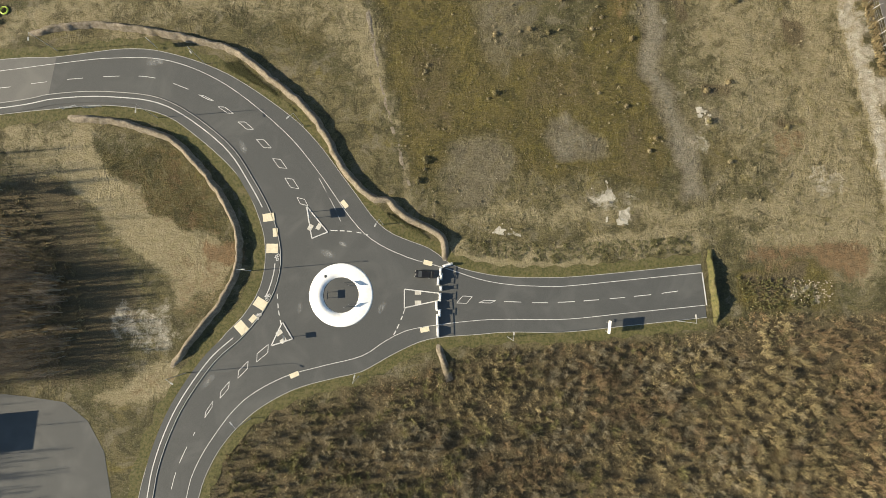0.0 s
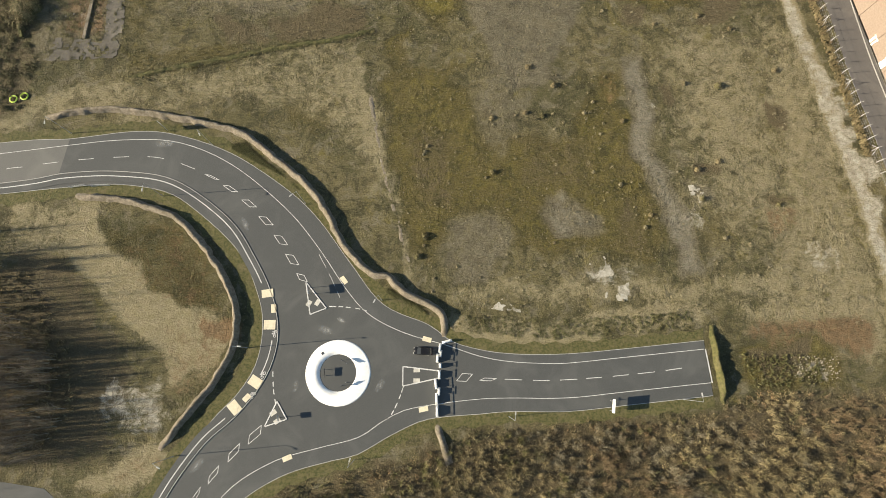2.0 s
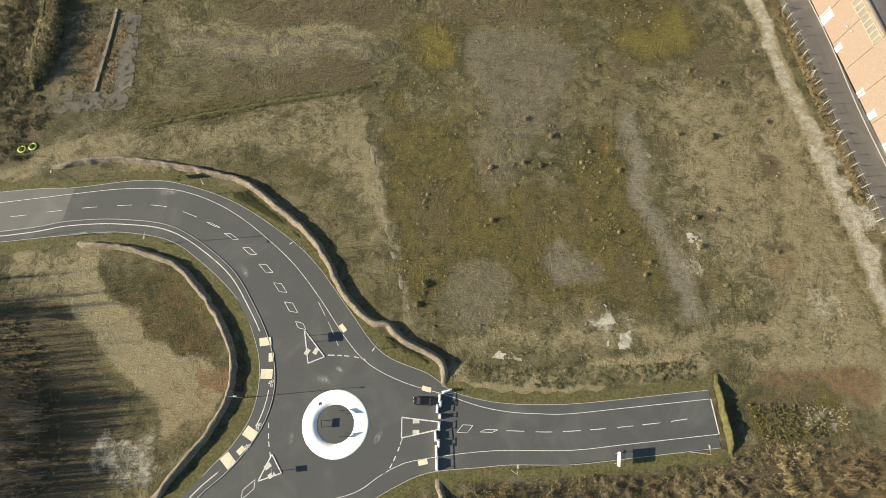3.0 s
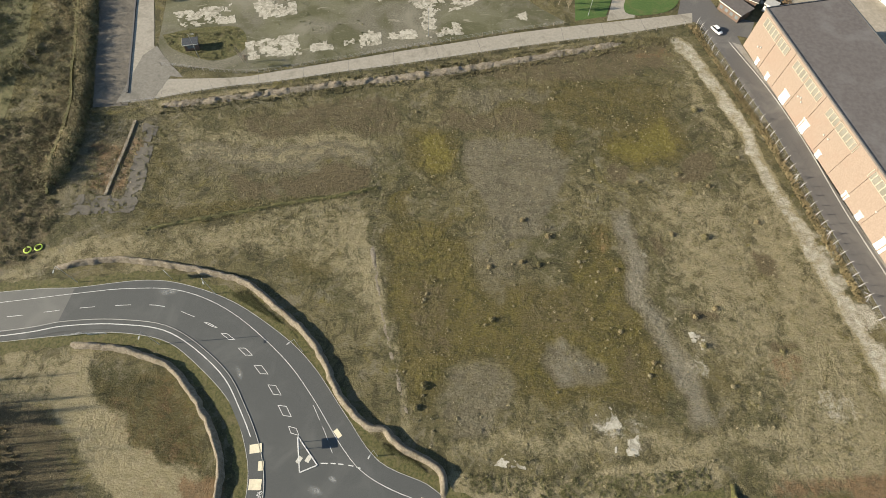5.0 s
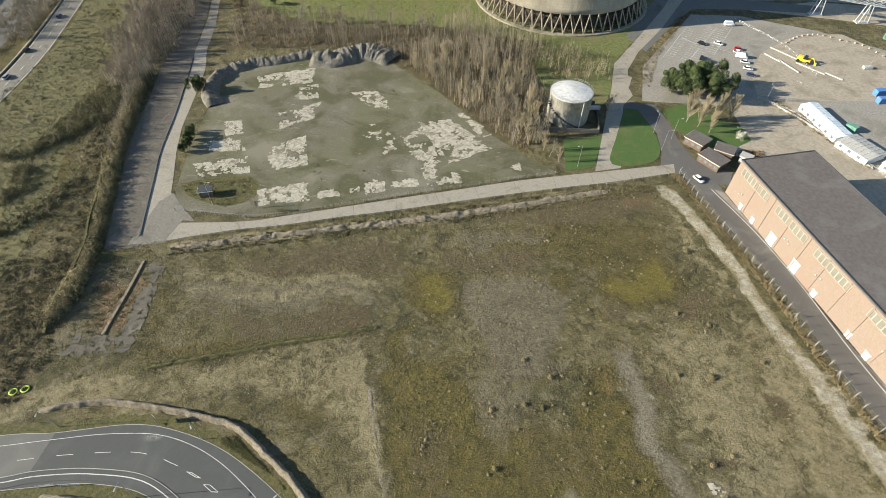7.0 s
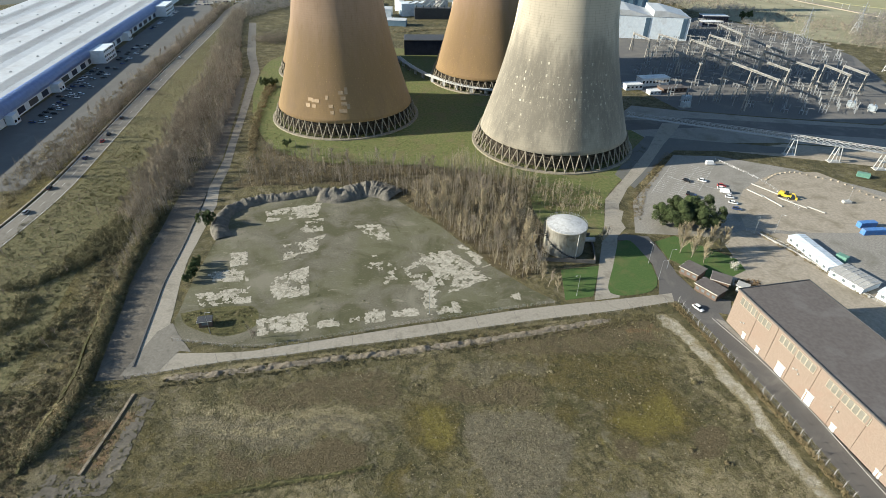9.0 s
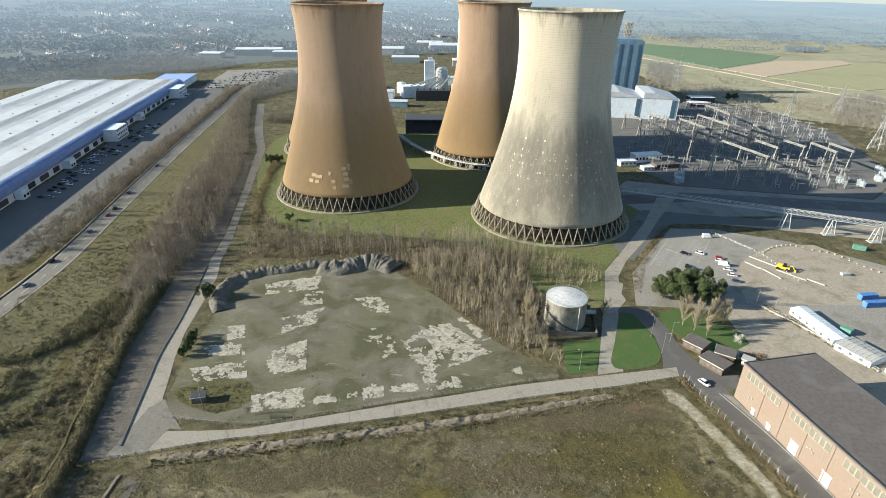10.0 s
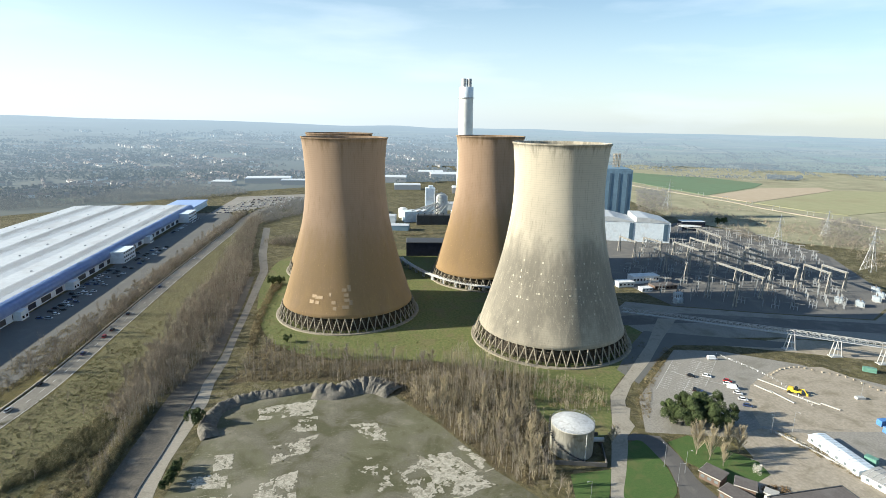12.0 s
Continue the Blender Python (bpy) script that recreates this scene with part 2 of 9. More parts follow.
def shell_material(name, low, high, streak, dark, band=0.7):
    """Stained tower concrete: lift rings, streaks that run down, a weathered foot."""
    n = Nodes(name, 0.92)
    n.bsdf.inputs["Diffuse Roughness"].default_value = 1.0
    z = n.axis(2)
    run = n.noise(0.22, 6, 0.7, stretch=(1.0, 1.0, 0.035))
    blot = n.noise(0.035, 5, 0.6)
    h = n.math("ADD", n.math("DIVIDE", z, 116.0), n.math("MULTIPLY", n.math("SUBTRACT", run, 0.5), 0.4))
    c = n.mix(n.ramp(h, 0.30, 0.60), low, high)
    hb = n.math("ADD", n.math("DIVIDE", z, 116.0), n.math("MULTIPLY", n.math("SUBTRACT", n.noise(0.12, 5, 0.6, stretch=(1.0, 1.0, 0.3)), 0.5), 0.5))
    belt = n.math("MULTIPLY", n.ramp(hb, 0.04, 0.22), n.ramp(hb, 0.42, 0.66, 1.0, 0.0))
    c = n.mix(n.math("MULTIPLY", belt, band), c, dark)
    c = n.mix(n.ramp(run, 0.5, 0.75, 0, 0.55), c, streak)
    c = n.mix(n.ramp(blot, 0.45, 0.7, 0, 0.35), c, tuple(0.7 * q for q in high))
    fine = n.noise(1.6, 5, 0.8, stretch=(1.0, 1.0, 0.12))
    c = n.mix(n.math("MULTIPLY", n.ramp(fine, 0.60, 0.68, 0, 0.7), n.ramp(h, 0.55, 0.3)), c, tuple(min(0.85, q * 1.7) for q in low))
    c = n.mix(n.ramp(h, 0.96, 1.04, 0.0, 0.7), c, dark)
    drip = n.noise(0.55, 7, 0.8, stretch=(1.0, 1.0, 0.055))
    c = n.mix(n.ramp(drip, 0.55, 0.68, 0, 0.45), c, tuple(0.75 * q for q in low))
    c = n.mix(n.ramp(drip, 0.32, 0.40, 0.18, 0), c, high)
    fleck = n.noise(1.1, 4, 0.85, stretch=(1.0, 1.0, 0.35))
    c = n.mix(n.ramp(fleck, 0.64, 0.70, 0, 0.6), c, tuple(min(0.7, 1.8 * q) for q in low))
    wave = n.nt.nodes.new("ShaderNodeTexWave")
    wave.bands_direction = "Z"
    wave.inputs["Scale"].default_value, wave.inputs["Distortion"].default_value = 0.26, 0.4
    n.link(n.pos, wave.inputs["Vector"])
    c = n.mix(n.ramp(wave.outputs["Fac"], 0.0, 0.12, 0.22, 0.0), c, dark)
    rib = n.noise(0.9, 3, 0.6, stretch=(1.0, 1.0, 0.01))
    c = n.mix(n.ramp(rib, 0.55, 0.70, 0, 0.35), c, streak)
    c = n.mix(n.ramp(rib, 0.30, 0.42, 0.30, 0), c, dark)
    n.bump(n.math("ADD", n.noise(2.5, 4), rib), 0.25, 0.25)
    return n.done(c)


def far_land_material():
    """Distant plough, pasture and woods, with haze put into emission and colour."""
    n = Nodes("far_land", 1.0)
    cell = n.voronoi(0.0046, "Color", stretch=(1, 0.6, 1))
    sep = n.nt.nodes.new("ShaderNodeSeparateColor")
    n.link(cell, sep.inputs[0])
    k = sep.outputs[0]
    c = n.mix(n.ramp(k, 0.2, 0.5), (0.105, 0.135, 0.060), (0.205, 0.190, 0.105))
    c = n.mix(n.ramp(k, 0.7, 0.9), c, (0.085, 0.150, 0.060))
    c = n.mix(n.ramp(n.noise(0.02, 6, 0.7), 0.4, 0.7, 0, 0.5), c, (0.17, 0.15, 0.085))
    wood = n.noise(0.0038, 8, 0.72, stretch=(0.55, 1.3, 1))
    west = n.ramp(n.axis(0), -250, 650, 0.17, 0.0)
    c = n.mix(n.ramp(n.math("ADD", wood, west), 0.52, 0.60, 0, 0.9), c, (0.050, 0.052, 0.040))
    grain = n.noise(0.06, 5, 0.8)
    c = n.mix(n.ramp(grain, 0.52, 0.66, 0, 0.7), c, (0.035, 0.038, 0.030))
    hedge = n.voronoi(0.0046, "Distance", stretch=(1, 0.6, 1), feature="DISTANCE_TO_EDGE")
    c = n.mix(n.ramp(hedge, 0.0, 0.03, 0.9, 0.0), c, (0.045, 0.050, 0.036))
    return n.done(n.painted_mist(c))


def pad_material():
    """Old floor concrete, bleached, with earth and moss eating into it."""
    n = Nodes("pad_concrete", 0.9)
    c = n.mix(n.ramp(n.noise(0.9, 6, 0.75), 0.3, 0.7), (0.30, 0.276, 0.222), (0.46, 0.428, 0.352))
    dirt = n.noise(0.42, 9, 0.80, warp=1.2)
    c = n.mix(n.ramp(dirt, 0.46, 0.58, 0, 0.85), c, (0.175, 0.160, 0.116))
    c = n.mix(n.ramp(n.noise(1.3, 6, 0.8, warp=1.5), 0.60, 0.70, 0, 0.45), c, (0.15, 0.135, 0.09))
    n.bump(n.noise(4, 4), 0.3, 0.05)
    return n.done(c)


def yard_material():
    """Dust, moss and trodden earth over an old yard."""
    n = Nodes("yard_dust", 0.93)
    fine, mid, big = n.noise(1.6, 6, 0.75), n.noise(0.055, 6, 0.58, warp=0.5), n.noise(0.03, 6, 0.6, vec=n.shifted((9.0, 40.0, 0.0)), warp=0.4)
    c = n.mix(n.ramp(fine, 0.3, 0.7), (0.088, 0.081, 0.055), (0.168, 0.154, 0.114))
    c = n.mix(n.ramp(big, 0.45, 0.6, 0, 0.75), c, (0.115, 0.112, 0.062))
    c = n.mix(n.ramp(n.math("ADD", mid, n.math("MULTIPLY", n.math("SUBTRACT", fine, 0.5), 0.3)), 0.48, 0.60, 0, 0.85), c, (0.070, 0.069, 0.032))
    c = n.mix(n.ramp(mid, 0.30, 0.45, 0.8, 0), c, (0.185, 0.170, 0.128))
    c = n.mix(n.ramp(n.noise(0.5, 6, 0.8, stretch=(0.35, 1, 1), warp=0.8), 0.58, 0.68, 0, 0.6), c, (0.29, 0.265, 0.205))
    c = n.mix(n.ramp(n.noise(4.5, 3, 0.8), 0.60, 0.70, 0, 0.6), c, (0.30, 0.28, 0.22))
    n.bump(n.noise(1.4, 5, 0.7), 0.4, 0.25)
    return n.done(c)


M = {
    "meadow": ground_material(),
    "asphalt": asphalt_material("asphalt", (0.058, 0.060, 0.058), (0.080, 0.082, 0.078), (0.106, 0.107, 0.100)),
    "tarmac": asphalt_material("old_tarmac", (0.085, 0.080, 0.076), (0.125, 0.118, 0.110), (0.19, 0.175, 0.155)),
    "concrete_road": concrete_slabs("road_concrete", (0.240, 0.218, 0.178), (0.315, 0.286, 0.236), (0.185, 0.166, 0.130)),
    "yard": yard_material(),
    "pad": pad_material(),
    "lawn": surface("mown_lawn", (0.042, 0.082, 0.019), (0.080, 0.122, 0.034), 2.5, 0.95, bump=0.4, dist=0.08, stain=(0.105, 0.112, 0.042)),
    "verge": surface("verge_grass", (0.052, 0.056, 0.018), (0.130, 0.116, 0.046), 1.6, 0.95, bump=0.9, dist=0.35, stain=(0.150, 0.124, 0.066), stain_scale=0.6),
    "bank": surface("bank_earth", (0.170, 0.142, 0.102), (0.30, 0.256, 0.196), 1.6, 0.95, bump=1.0, dist=0.4, stain=(0.125, 0.105, 0.066), stain_scale=0.4),
    "spoil": surface("spoil_grey", (0.100, 0.093, 0.080), (0.170, 0.156, 0.130), 0.6, 0.95, bump=0.9, dist=0.6, stain=(0.215, 0.192, 0.150), stain_scale=0.12),
    "gravel": surface("gravel", (0.19, 0.178, 0.155), (0.29, 0.27, 0.238), 1.2, 0.95, bump=0.5, dist=0.05, stain=(0.15, 0.14, 0.11), stain_scale=0.06),
    "sand": surface("sandy_yard", (0.255, 0.220, 0.170), (0.355, 0.310, 0.245), 0.7, 0.95, bump=0.5, dist=0.08, stain=(0.185, 0.160, 0.112), stain_scale=0.1),
    "marking": surface("road_paint", (0.44, 0.435, 0.415), (0.62, 0.61, 0.585), 3.0, 0.7, bump=0.1, stain=(0.30, 0.295, 0.28), stain_scale=0.5),
    "island_white": surface("white_apron", (0.74, 0.73, 0.70), (0.82, 0.81, 0.78), 1.0, 0.75, bump=0.15, stain=(0.60, 0.59, 0.56), stain_scale=0.25),
    "buff": surface("buff_paving", (0.58, 0.51, 0.36), (0.68, 0.61, 0.45), 3.0, 0.85, bump=0.3, stain=(0.48, 0.42, 0.30), stain_scale=0.6),
    "kerb": surface("kerb_concrete", (0.30, 0.29, 0.27), (0.42, 0.41, 0.38), 3.0, 0.85, bump=0.3),
    "kerb_pale": surface("pale_paving", (0.44, 0.42, 0.36), (0.56, 0.53, 0.46), 3.0, 0.85, bump=0.3, stain=(0.34, 0.32, 0.27), stain_scale=0.6),
    "gantry_beam": surface("weathered_beam", (0.225, 0.222, 0.21), (0.315, 0.31, 0.295), 1.5, 0.7, 0.1, 0.1, stain=(0.16, 0.145, 0.12), stain_scale=0.2),
    "steel": surface("galvanised_steel", (0.30, 0.31, 0.32), (0.42, 0.43, 0.44), 3.0, 0.5, 0.6, 0.1),
    "pale_steel": surface("painted_steel", (0.36, 0.365, 0.355), (0.47, 0.47, 0.455), 2.0, 0.55, 0.1, 0.1, stain=(0.28, 0.26, 0.22), stain_scale=0.3),
    "dark_steel": surface("dark_steel", (0.045, 0.048, 0.052), (0.09, 0.092, 0.095), 2.0, 0.6, 0.3, 0.1),
    "white_paint": surface("white_paint", (0.60, 0.60, 0.59), (0.74, 0.74, 0.73), 1.5, 0.5, 0, 0.1, stain=(0.48, 0.47, 0.44), stain_scale=0.3, vary=0.12),
    "brick": surface("orange_brick", (0.192, 0.148, 0.116), (0.240, 0.188, 0.148), 2.2, 0.9, bump=0.3, stain=(0.215, 0.155, 0.120), stain_scale=0.10),
    "dull_brick": surface("dull_brick", (0.105, 0.072, 0.054), (0.150, 0.104, 0.080), 2.5, 0.9, bump=0.3, stain=(0.092, 0.068, 0.054)),
    "felt": surface("roof_felt", (0.100, 0.087, 0.080), (0.130, 0.115, 0.106), 0.8, 0.85, bump=0.25, stain=(0.160, 0.148, 0.140), stain_scale=0.07),
    "glass": surface("window_glass", (0.10, 0.12, 0.13), (0.16, 0.18, 0.19), 0.5, 0.12, 0, 0),
    "dark_glass": surface("car_glass", (0.012, 0.014, 0.016), (0.02, 0.022, 0.025), 0.5, 0.08, 0, 0),
    "sill": surface("pale_frame", (0.58, 0.56, 0.50), (0.68, 0.66, 0.60), 2.0, 0.6, bump=0.1),
    "blue_clad": surface("blue_cladding", (0.25, 0.34, 0.60), (0.31, 0.41, 0.66), 0.3, 0.35, bump=0.05, stain=(0.38, 0.48, 0.70), stain_scale=0.05),
    "sheet": surface("grey_sheet", (0.44, 0.46, 0.48), (0.52, 0.54, 0.55), 0.25, 0.55, 0.1, 0.1, stain=(0.36, 0.36, 0.36), stain_scale=0.04),
    "rooflight": surface("rooflight_sheet", (0.60, 0.62, 0.63), (0.68, 0.69, 0.69), 0.3, 0.4, bump=0.05, stain=(0.58, 0.58, 0.56)),
    "white_clad": surface("white_cladding", (0.58, 0.64, 0.69), (0.68, 0.73, 0.77), 0.4, 0.5, bump=0.1, stain=(0.5, 0.52, 0.54)),
    "blue_grey": surface("blue_grey_cladding", (0.125, 0.195, 0.260), (0.165, 0.245, 0.315), 0.2, 0.55, bump=0.1, stain=(0.105, 0.165, 0.225), stain_scale=0.06),
    "navy": surface("navy_cladding", (0.012, 0.017, 0.035), (0.025, 0.032, 0.055), 0.3, 0.6, bump=0.1),
    "tank": surface("tank_steel", (0.30, 0.285, 0.245), (0.43, 0.41, 0.355), 1.0, 0.6, 0.1, 0.15, stain=(0.185, 0.155, 0.11), stain_scale=0.3, stretch=(1, 1, 0.15)),
    "tank_top": surface("tank_roof", (0.44, 0.44, 0.43), (0.56, 0.56, 0.55), 0.8, 0.6, bump=0.1, stain=(0.30, 0.285, 0.26), stain_scale=0.4),
    "rust_shell": shell_material("russet_concrete", (0.350, 0.235, 0.110), (0.415, 0.295, 0.200), (0.330, 0.212, 0.122), (0.235, 0.160, 0.086), 0.5),
    "pale_shell": shell_material("pale_concrete", (0.37, 0.33, 0.255), (0.555, 0.498, 0.392), (0.47, 0.42, 0.325), (0.185, 0.168, 0.134), 0.78),
    "leg": surface("leg_concrete", (0.20, 0.178, 0.135), (0.30, 0.265, 0.20), 1.0, 0.9, bump=0.2, stain=(0.15, 0.125, 0.09), stain_scale=0.3),
    "shadow_pack": surface("shaded_timber_packing", (0.060, 0.050, 0.038), (0.105, 0.088, 0.066), 0.8, 0.95, bump=0.3),
    "pale_patch": surface("pale_mortar", (0.42, 0.385, 0.30), (0.50, 0.46, 0.37), 0.8, 0.9, bump=0.1, stain=(0.42, 0.38, 0.30), stain_scale=0.4),
    "thicket_gold": leafy("golden_saplings", (0.205, 0.165, 0.082), (0.285, 0.232, 0.122), (0.36, 0.30, 0.165)),
    "thicket_grey": leafy("grey_saplings", (0.165, 0.140, 0.088), (0.225, 0.192, 0.125), (0.29, 0.25, 0.165)),
    "thicket_rust": leafy("russet_saplings", (0.165, 0.115, 0.062), (0.225, 0.165, 0.092), (0.29, 0.22, 0.13)),
    "slim_bark": leafy("slim_birch_stems", (0.30, 0.27, 0.22), (0.40, 0.365, 0.30), (0.50, 0.46, 0.38)),
    "gantry_post": surface("weathered_concrete", (0.27, 0.25, 0.22), (0.36, 0.335, 0.29), 1.5, 0.85, bump=0.1, stain=(0.20, 0.175, 0.14), stain_scale=0.3),
    "porcelain": surface("grey_porcelain", (0.17, 0.18, 0.19), (0.27, 0.28, 0.285), 2.0, 0.35, bump=0.05),
    "patch": surface("repair_mortar", (0.335, 0.245, 0.150), (0.390, 0.290, 0.185), 0.8, 0.9, bump=0.1, stain=(0.30, 0.21, 0.12), stain_scale=0.4),
    "chimney": surface("chimney_concrete", (0.64, 0.63, 0.60), (0.74, 0.73, 0.70), 0.15, 0.85, bump=0.1, stain=(0.52, 0.51, 0.49), stain_scale=0.04, stretch=(1, 1, 0.2)),
    "chimney_grey": surface("chimney_band", (0.36, 0.36, 0.35), (0.46, 0.45, 0.44), 0.2, 0.85, bump=0.1),
    "bark": surface("birch_bark", (0.22, 0.185, 0.14), (0.36, 0.31, 0.245), 1.5, 0.9, bump=0.3, stain=(0.14, 0.11, 0.08), stain_scale=0.8),
    "twig": leafy("winter_twigs", (0.200, 0.168, 0.128), (0.285, 0.245, 0.190), (0.38, 0.335, 0.265)),
    "red_twig": leafy("reddish_twigs", (0.175, 0.142, 0.110), (0.245, 0.202, 0.158), (0.32, 0.268, 0.21)),
    "needle": leafy("dark_needles", (0.044, 0.062, 0.022), (0.074, 0.098, 0.034), (0.115, 0.138, 0.054)),
    "blossom": leafy("blossom", (0.50, 0.48, 0.42), (0.62, 0.60, 0.54), (0.35, 0.32, 0.24)),
    "scrub": leafy("dead_scrub", (0.135, 0.105, 0.055), (0.25, 0.20, 0.105), (0.37, 0.31, 0.17)),
    "tuft": leafy("grass_tufts", (0.090, 0.080, 0.032), (0.18, 0.155, 0.075), (0.26, 0.22, 0.12)),
    "pale_leaf": leafy("pale_dry_leaves", (0.19, 0.16, 0.085), (0.28, 0.24, 0.15), (0.38, 0.33, 0.22)),
    "verge_leaf": leafy("verge_leaves", (0.075, 0.078, 0.026), (0.13, 0.125, 0.05), (0.20, 0.17, 0.085)),
    "bramble": leafy("bramble", (0.092, 0.090, 0.040), (0.160, 0.142, 0.068), (0.240, 0.195, 0.105)),
    "stone": surface("rubble_stone", (0.26, 0.225, 0.17), (0.40, 0.35, 0.27), 1.5, 0.95, bump=0.4, dist=0.1, vary=0.3),
    "yellow": surface("yellow_paint", (0.62, 0.42, 0.03), (0.72, 0.50, 0.05), 1.5, 0.5, bump=0.1),
    "lime": surface("lime_plastic", (0.46, 0.58, 0.08), (0.55, 0.66, 0.12), 1.5, 0.5, bump=0.05),
    "blue_box": surface("blue_steel", (0.06, 0.16, 0.40), (0.09, 0.21, 0.48), 1.0, 0.55, bump=0.1, stain=(0.16, 0.2, 0.3)),
    "green_box": surface("green_steel", (0.10, 0.22, 0.17), (0.15, 0.28, 0.22), 1.0, 0.55, bump=0.1),
    "car_black": surface("black_car_paint", (0.010, 0.010, 0.011), (0.014, 0.014, 0.015), 0.5, 0.25, 0, 0),
    "car_white": surface("white_car_paint", (0.74, 0.74, 0.74), (0.78, 0.78, 0.78), 0.5, 0.3, 0, 0),
    "car_silver": surface("silver_car_paint", (0.40, 0.41, 0.42), (0.44, 0.45, 0.46), 0.5, 0.3, 0.5, 0),
    "car_red": surface("red_car_paint", (0.36, 0.03, 0.03), (0.40, 0.04, 0.035), 0.5, 0.3, 0, 0),
    "car_blue": surface("blue_car_paint", (0.03, 0.05, 0.13), (0.04, 0.065, 0.16), 0.5, 0.3, 0, 0),
    "tyre": surface("tyre_rubber", (0.012, 0.012, 0.012), (0.02, 0.02, 0.02), 2.0, 0.9, bump=0.1),
    # far land, walls, roofs and woods carry painted haze in emission and colour
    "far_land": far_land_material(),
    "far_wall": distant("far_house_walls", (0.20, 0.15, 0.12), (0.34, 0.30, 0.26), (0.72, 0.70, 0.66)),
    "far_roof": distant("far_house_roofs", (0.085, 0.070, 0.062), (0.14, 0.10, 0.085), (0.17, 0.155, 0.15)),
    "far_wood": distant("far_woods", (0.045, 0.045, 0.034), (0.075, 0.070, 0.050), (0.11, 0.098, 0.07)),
    "far_green": surface("far_wheat", (0.115, 0.170, 0.095), (0.130, 0.185, 0.105), 0.06, 0.95, bump=0.1, stain=(0.125, 0.16, 0.09), stain_scale=0.01),
    "far_tan": surface("far_plough", (0.38, 0.305, 0.215), (0.41, 0.335, 0.24), 0.06, 0.95, bump=0.1, stain=(0.36, 0.29, 0.19), stain_scale=0.01),
    "far_stubble": surface("far_stubble", (0.265, 0.262, 0.140), (0.30, 0.285, 0.165), 0.06, 0.95, bump=0.1, stain=(0.26, 0.23, 0.13), stain_scale=0.01),
    "gold_twig": leafy("golden_twigs", (0.31, 0.26, 0.165), (0.41, 0.35, 0.23), (0.52, 0.45, 0.31)),
    "west_grass": surface("rough_grass", (0.082, 0.080, 0.032), (0.160, 0.142, 0.068), 0.9, 0.95, bump=0.7, dist=0.4, stain=(0.100, 0.084, 0.044), stain_scale=0.07),
    "hall_glass": surface("dusty_glass", (0.150, 0.145, 0.120), (0.20, 0.19, 0.16), 0.5, 0.25, 0, 0),
    "hall_frame": surface("faded_frame", (0.30, 0.26, 0.20), (0.38, 0.33, 0.26), 2.0, 0.6, bump=0.1),
    "old_road": concrete_slabs("old_road_tarmac", (0.085, 0.075, 0.060), (0.128, 0.114, 0.092), (0.180, 0.158, 0.124)),
    "dust": dust_material(),
    "deep_blue": surface("dark_blue_strip", (0.055, 0.095, 0.140), (0.080, 0.125, 0.175), 0.4, 0.5, bump=0.05),
    "russet_leaf": leafy("russet_bracken", (0.150, 0.092, 0.045), (0.235, 0.155, 0.078), (0.33, 0.24, 0.125)),
    "olive_leaf": leafy("olive_shrub", (0.105, 0.098, 0.034), (0.17, 0.155, 0.062), (0.25, 0.225, 0.105)),
    "pasture": surface("pasture_grass", (0.235, 0.226, 0.138), (0.325, 0.300, 0.198), 0.03, 0.95, bump=0.3, dist=0.3, stain=(0.185, 0.165, 0.105), stain_scale=0.010),
    # these nearer woods have the distance haze in their material as well
    "mid_wood": distant("woods_painted_mist", (0.125, 0.105, 0.080), (0.18, 0.152, 0.115), (0.23, 0.20, 0.155)),
    "tower_grass": surface("bright_grass", (0.080, 0.102, 0.028), (0.158, 0.160, 0.058), 0.6, 0.95, bump=0.7, dist=0.3, stain=(0.150, 0.122, 0.064), stain_scale=0.07),
    "pale_tarmac": concrete_slabs("bleached_tarmac", (0.150, 0.138, 0.115), (0.205, 0.190, 0.160), (0.105, 0.097, 0.080)),
    "worn_asphalt": asphalt_material("worn_asphalt", (0.105, 0.103, 0.095), (0.130, 0.127, 0.116), (0.155, 0.15, 0.135)),
    "ballast": surface("dark_chippings", (0.100, 0.098, 0.094), (0.150, 0.144, 0.134), 1.5, 0.95, bump=0.4, dist=0.05, stain=(0.19, 0.175, 0.15), stain_scale=0.04),
    "insulator": surface("insulator_brown", (0.075, 0.062, 0.054), (0.125, 0.105, 0.092), 2.0, 0.35, bump=0.05),
    "transformer": surface("transformer_grey", (0.38, 0.42, 0.45), (0.48, 0.52, 0.54), 1.0, 0.5, 0.1, 0.1),
}


# ---- mesh helpers ----
def rot2(p, a):
    return (p[0] * math.cos(a) - p[1] * math.sin(a), p[0] * math.sin(a) + p[1] * math.cos(a))


def add_box(bm, c, s, rz=0.0, taper=1.0):
    """A box of size s round the centre of its foot c, turned by rz radians; its top may be narrower."""
    vs = []
    for z, k in ((0, 1.0), (s[2], taper)):
        for x, y in ((-1, -1), (1, -1), (1, 1), (-1, 1)):
            q = rot2((x * s[0] / 2 * k, y * s[1] / 2 * k), rz)
            vs.append(bm.verts.new((c[0] + q[0], c[1] + q[1], c[2] + z)))
    for f in ((3, 2, 1, 0), (4, 5, 6, 7), (0, 1, 5, 4), (1, 2, 6, 5), (2, 3, 7, 6), (3, 0, 4, 7)):
        bm.faces.new([vs[i] for i in f])


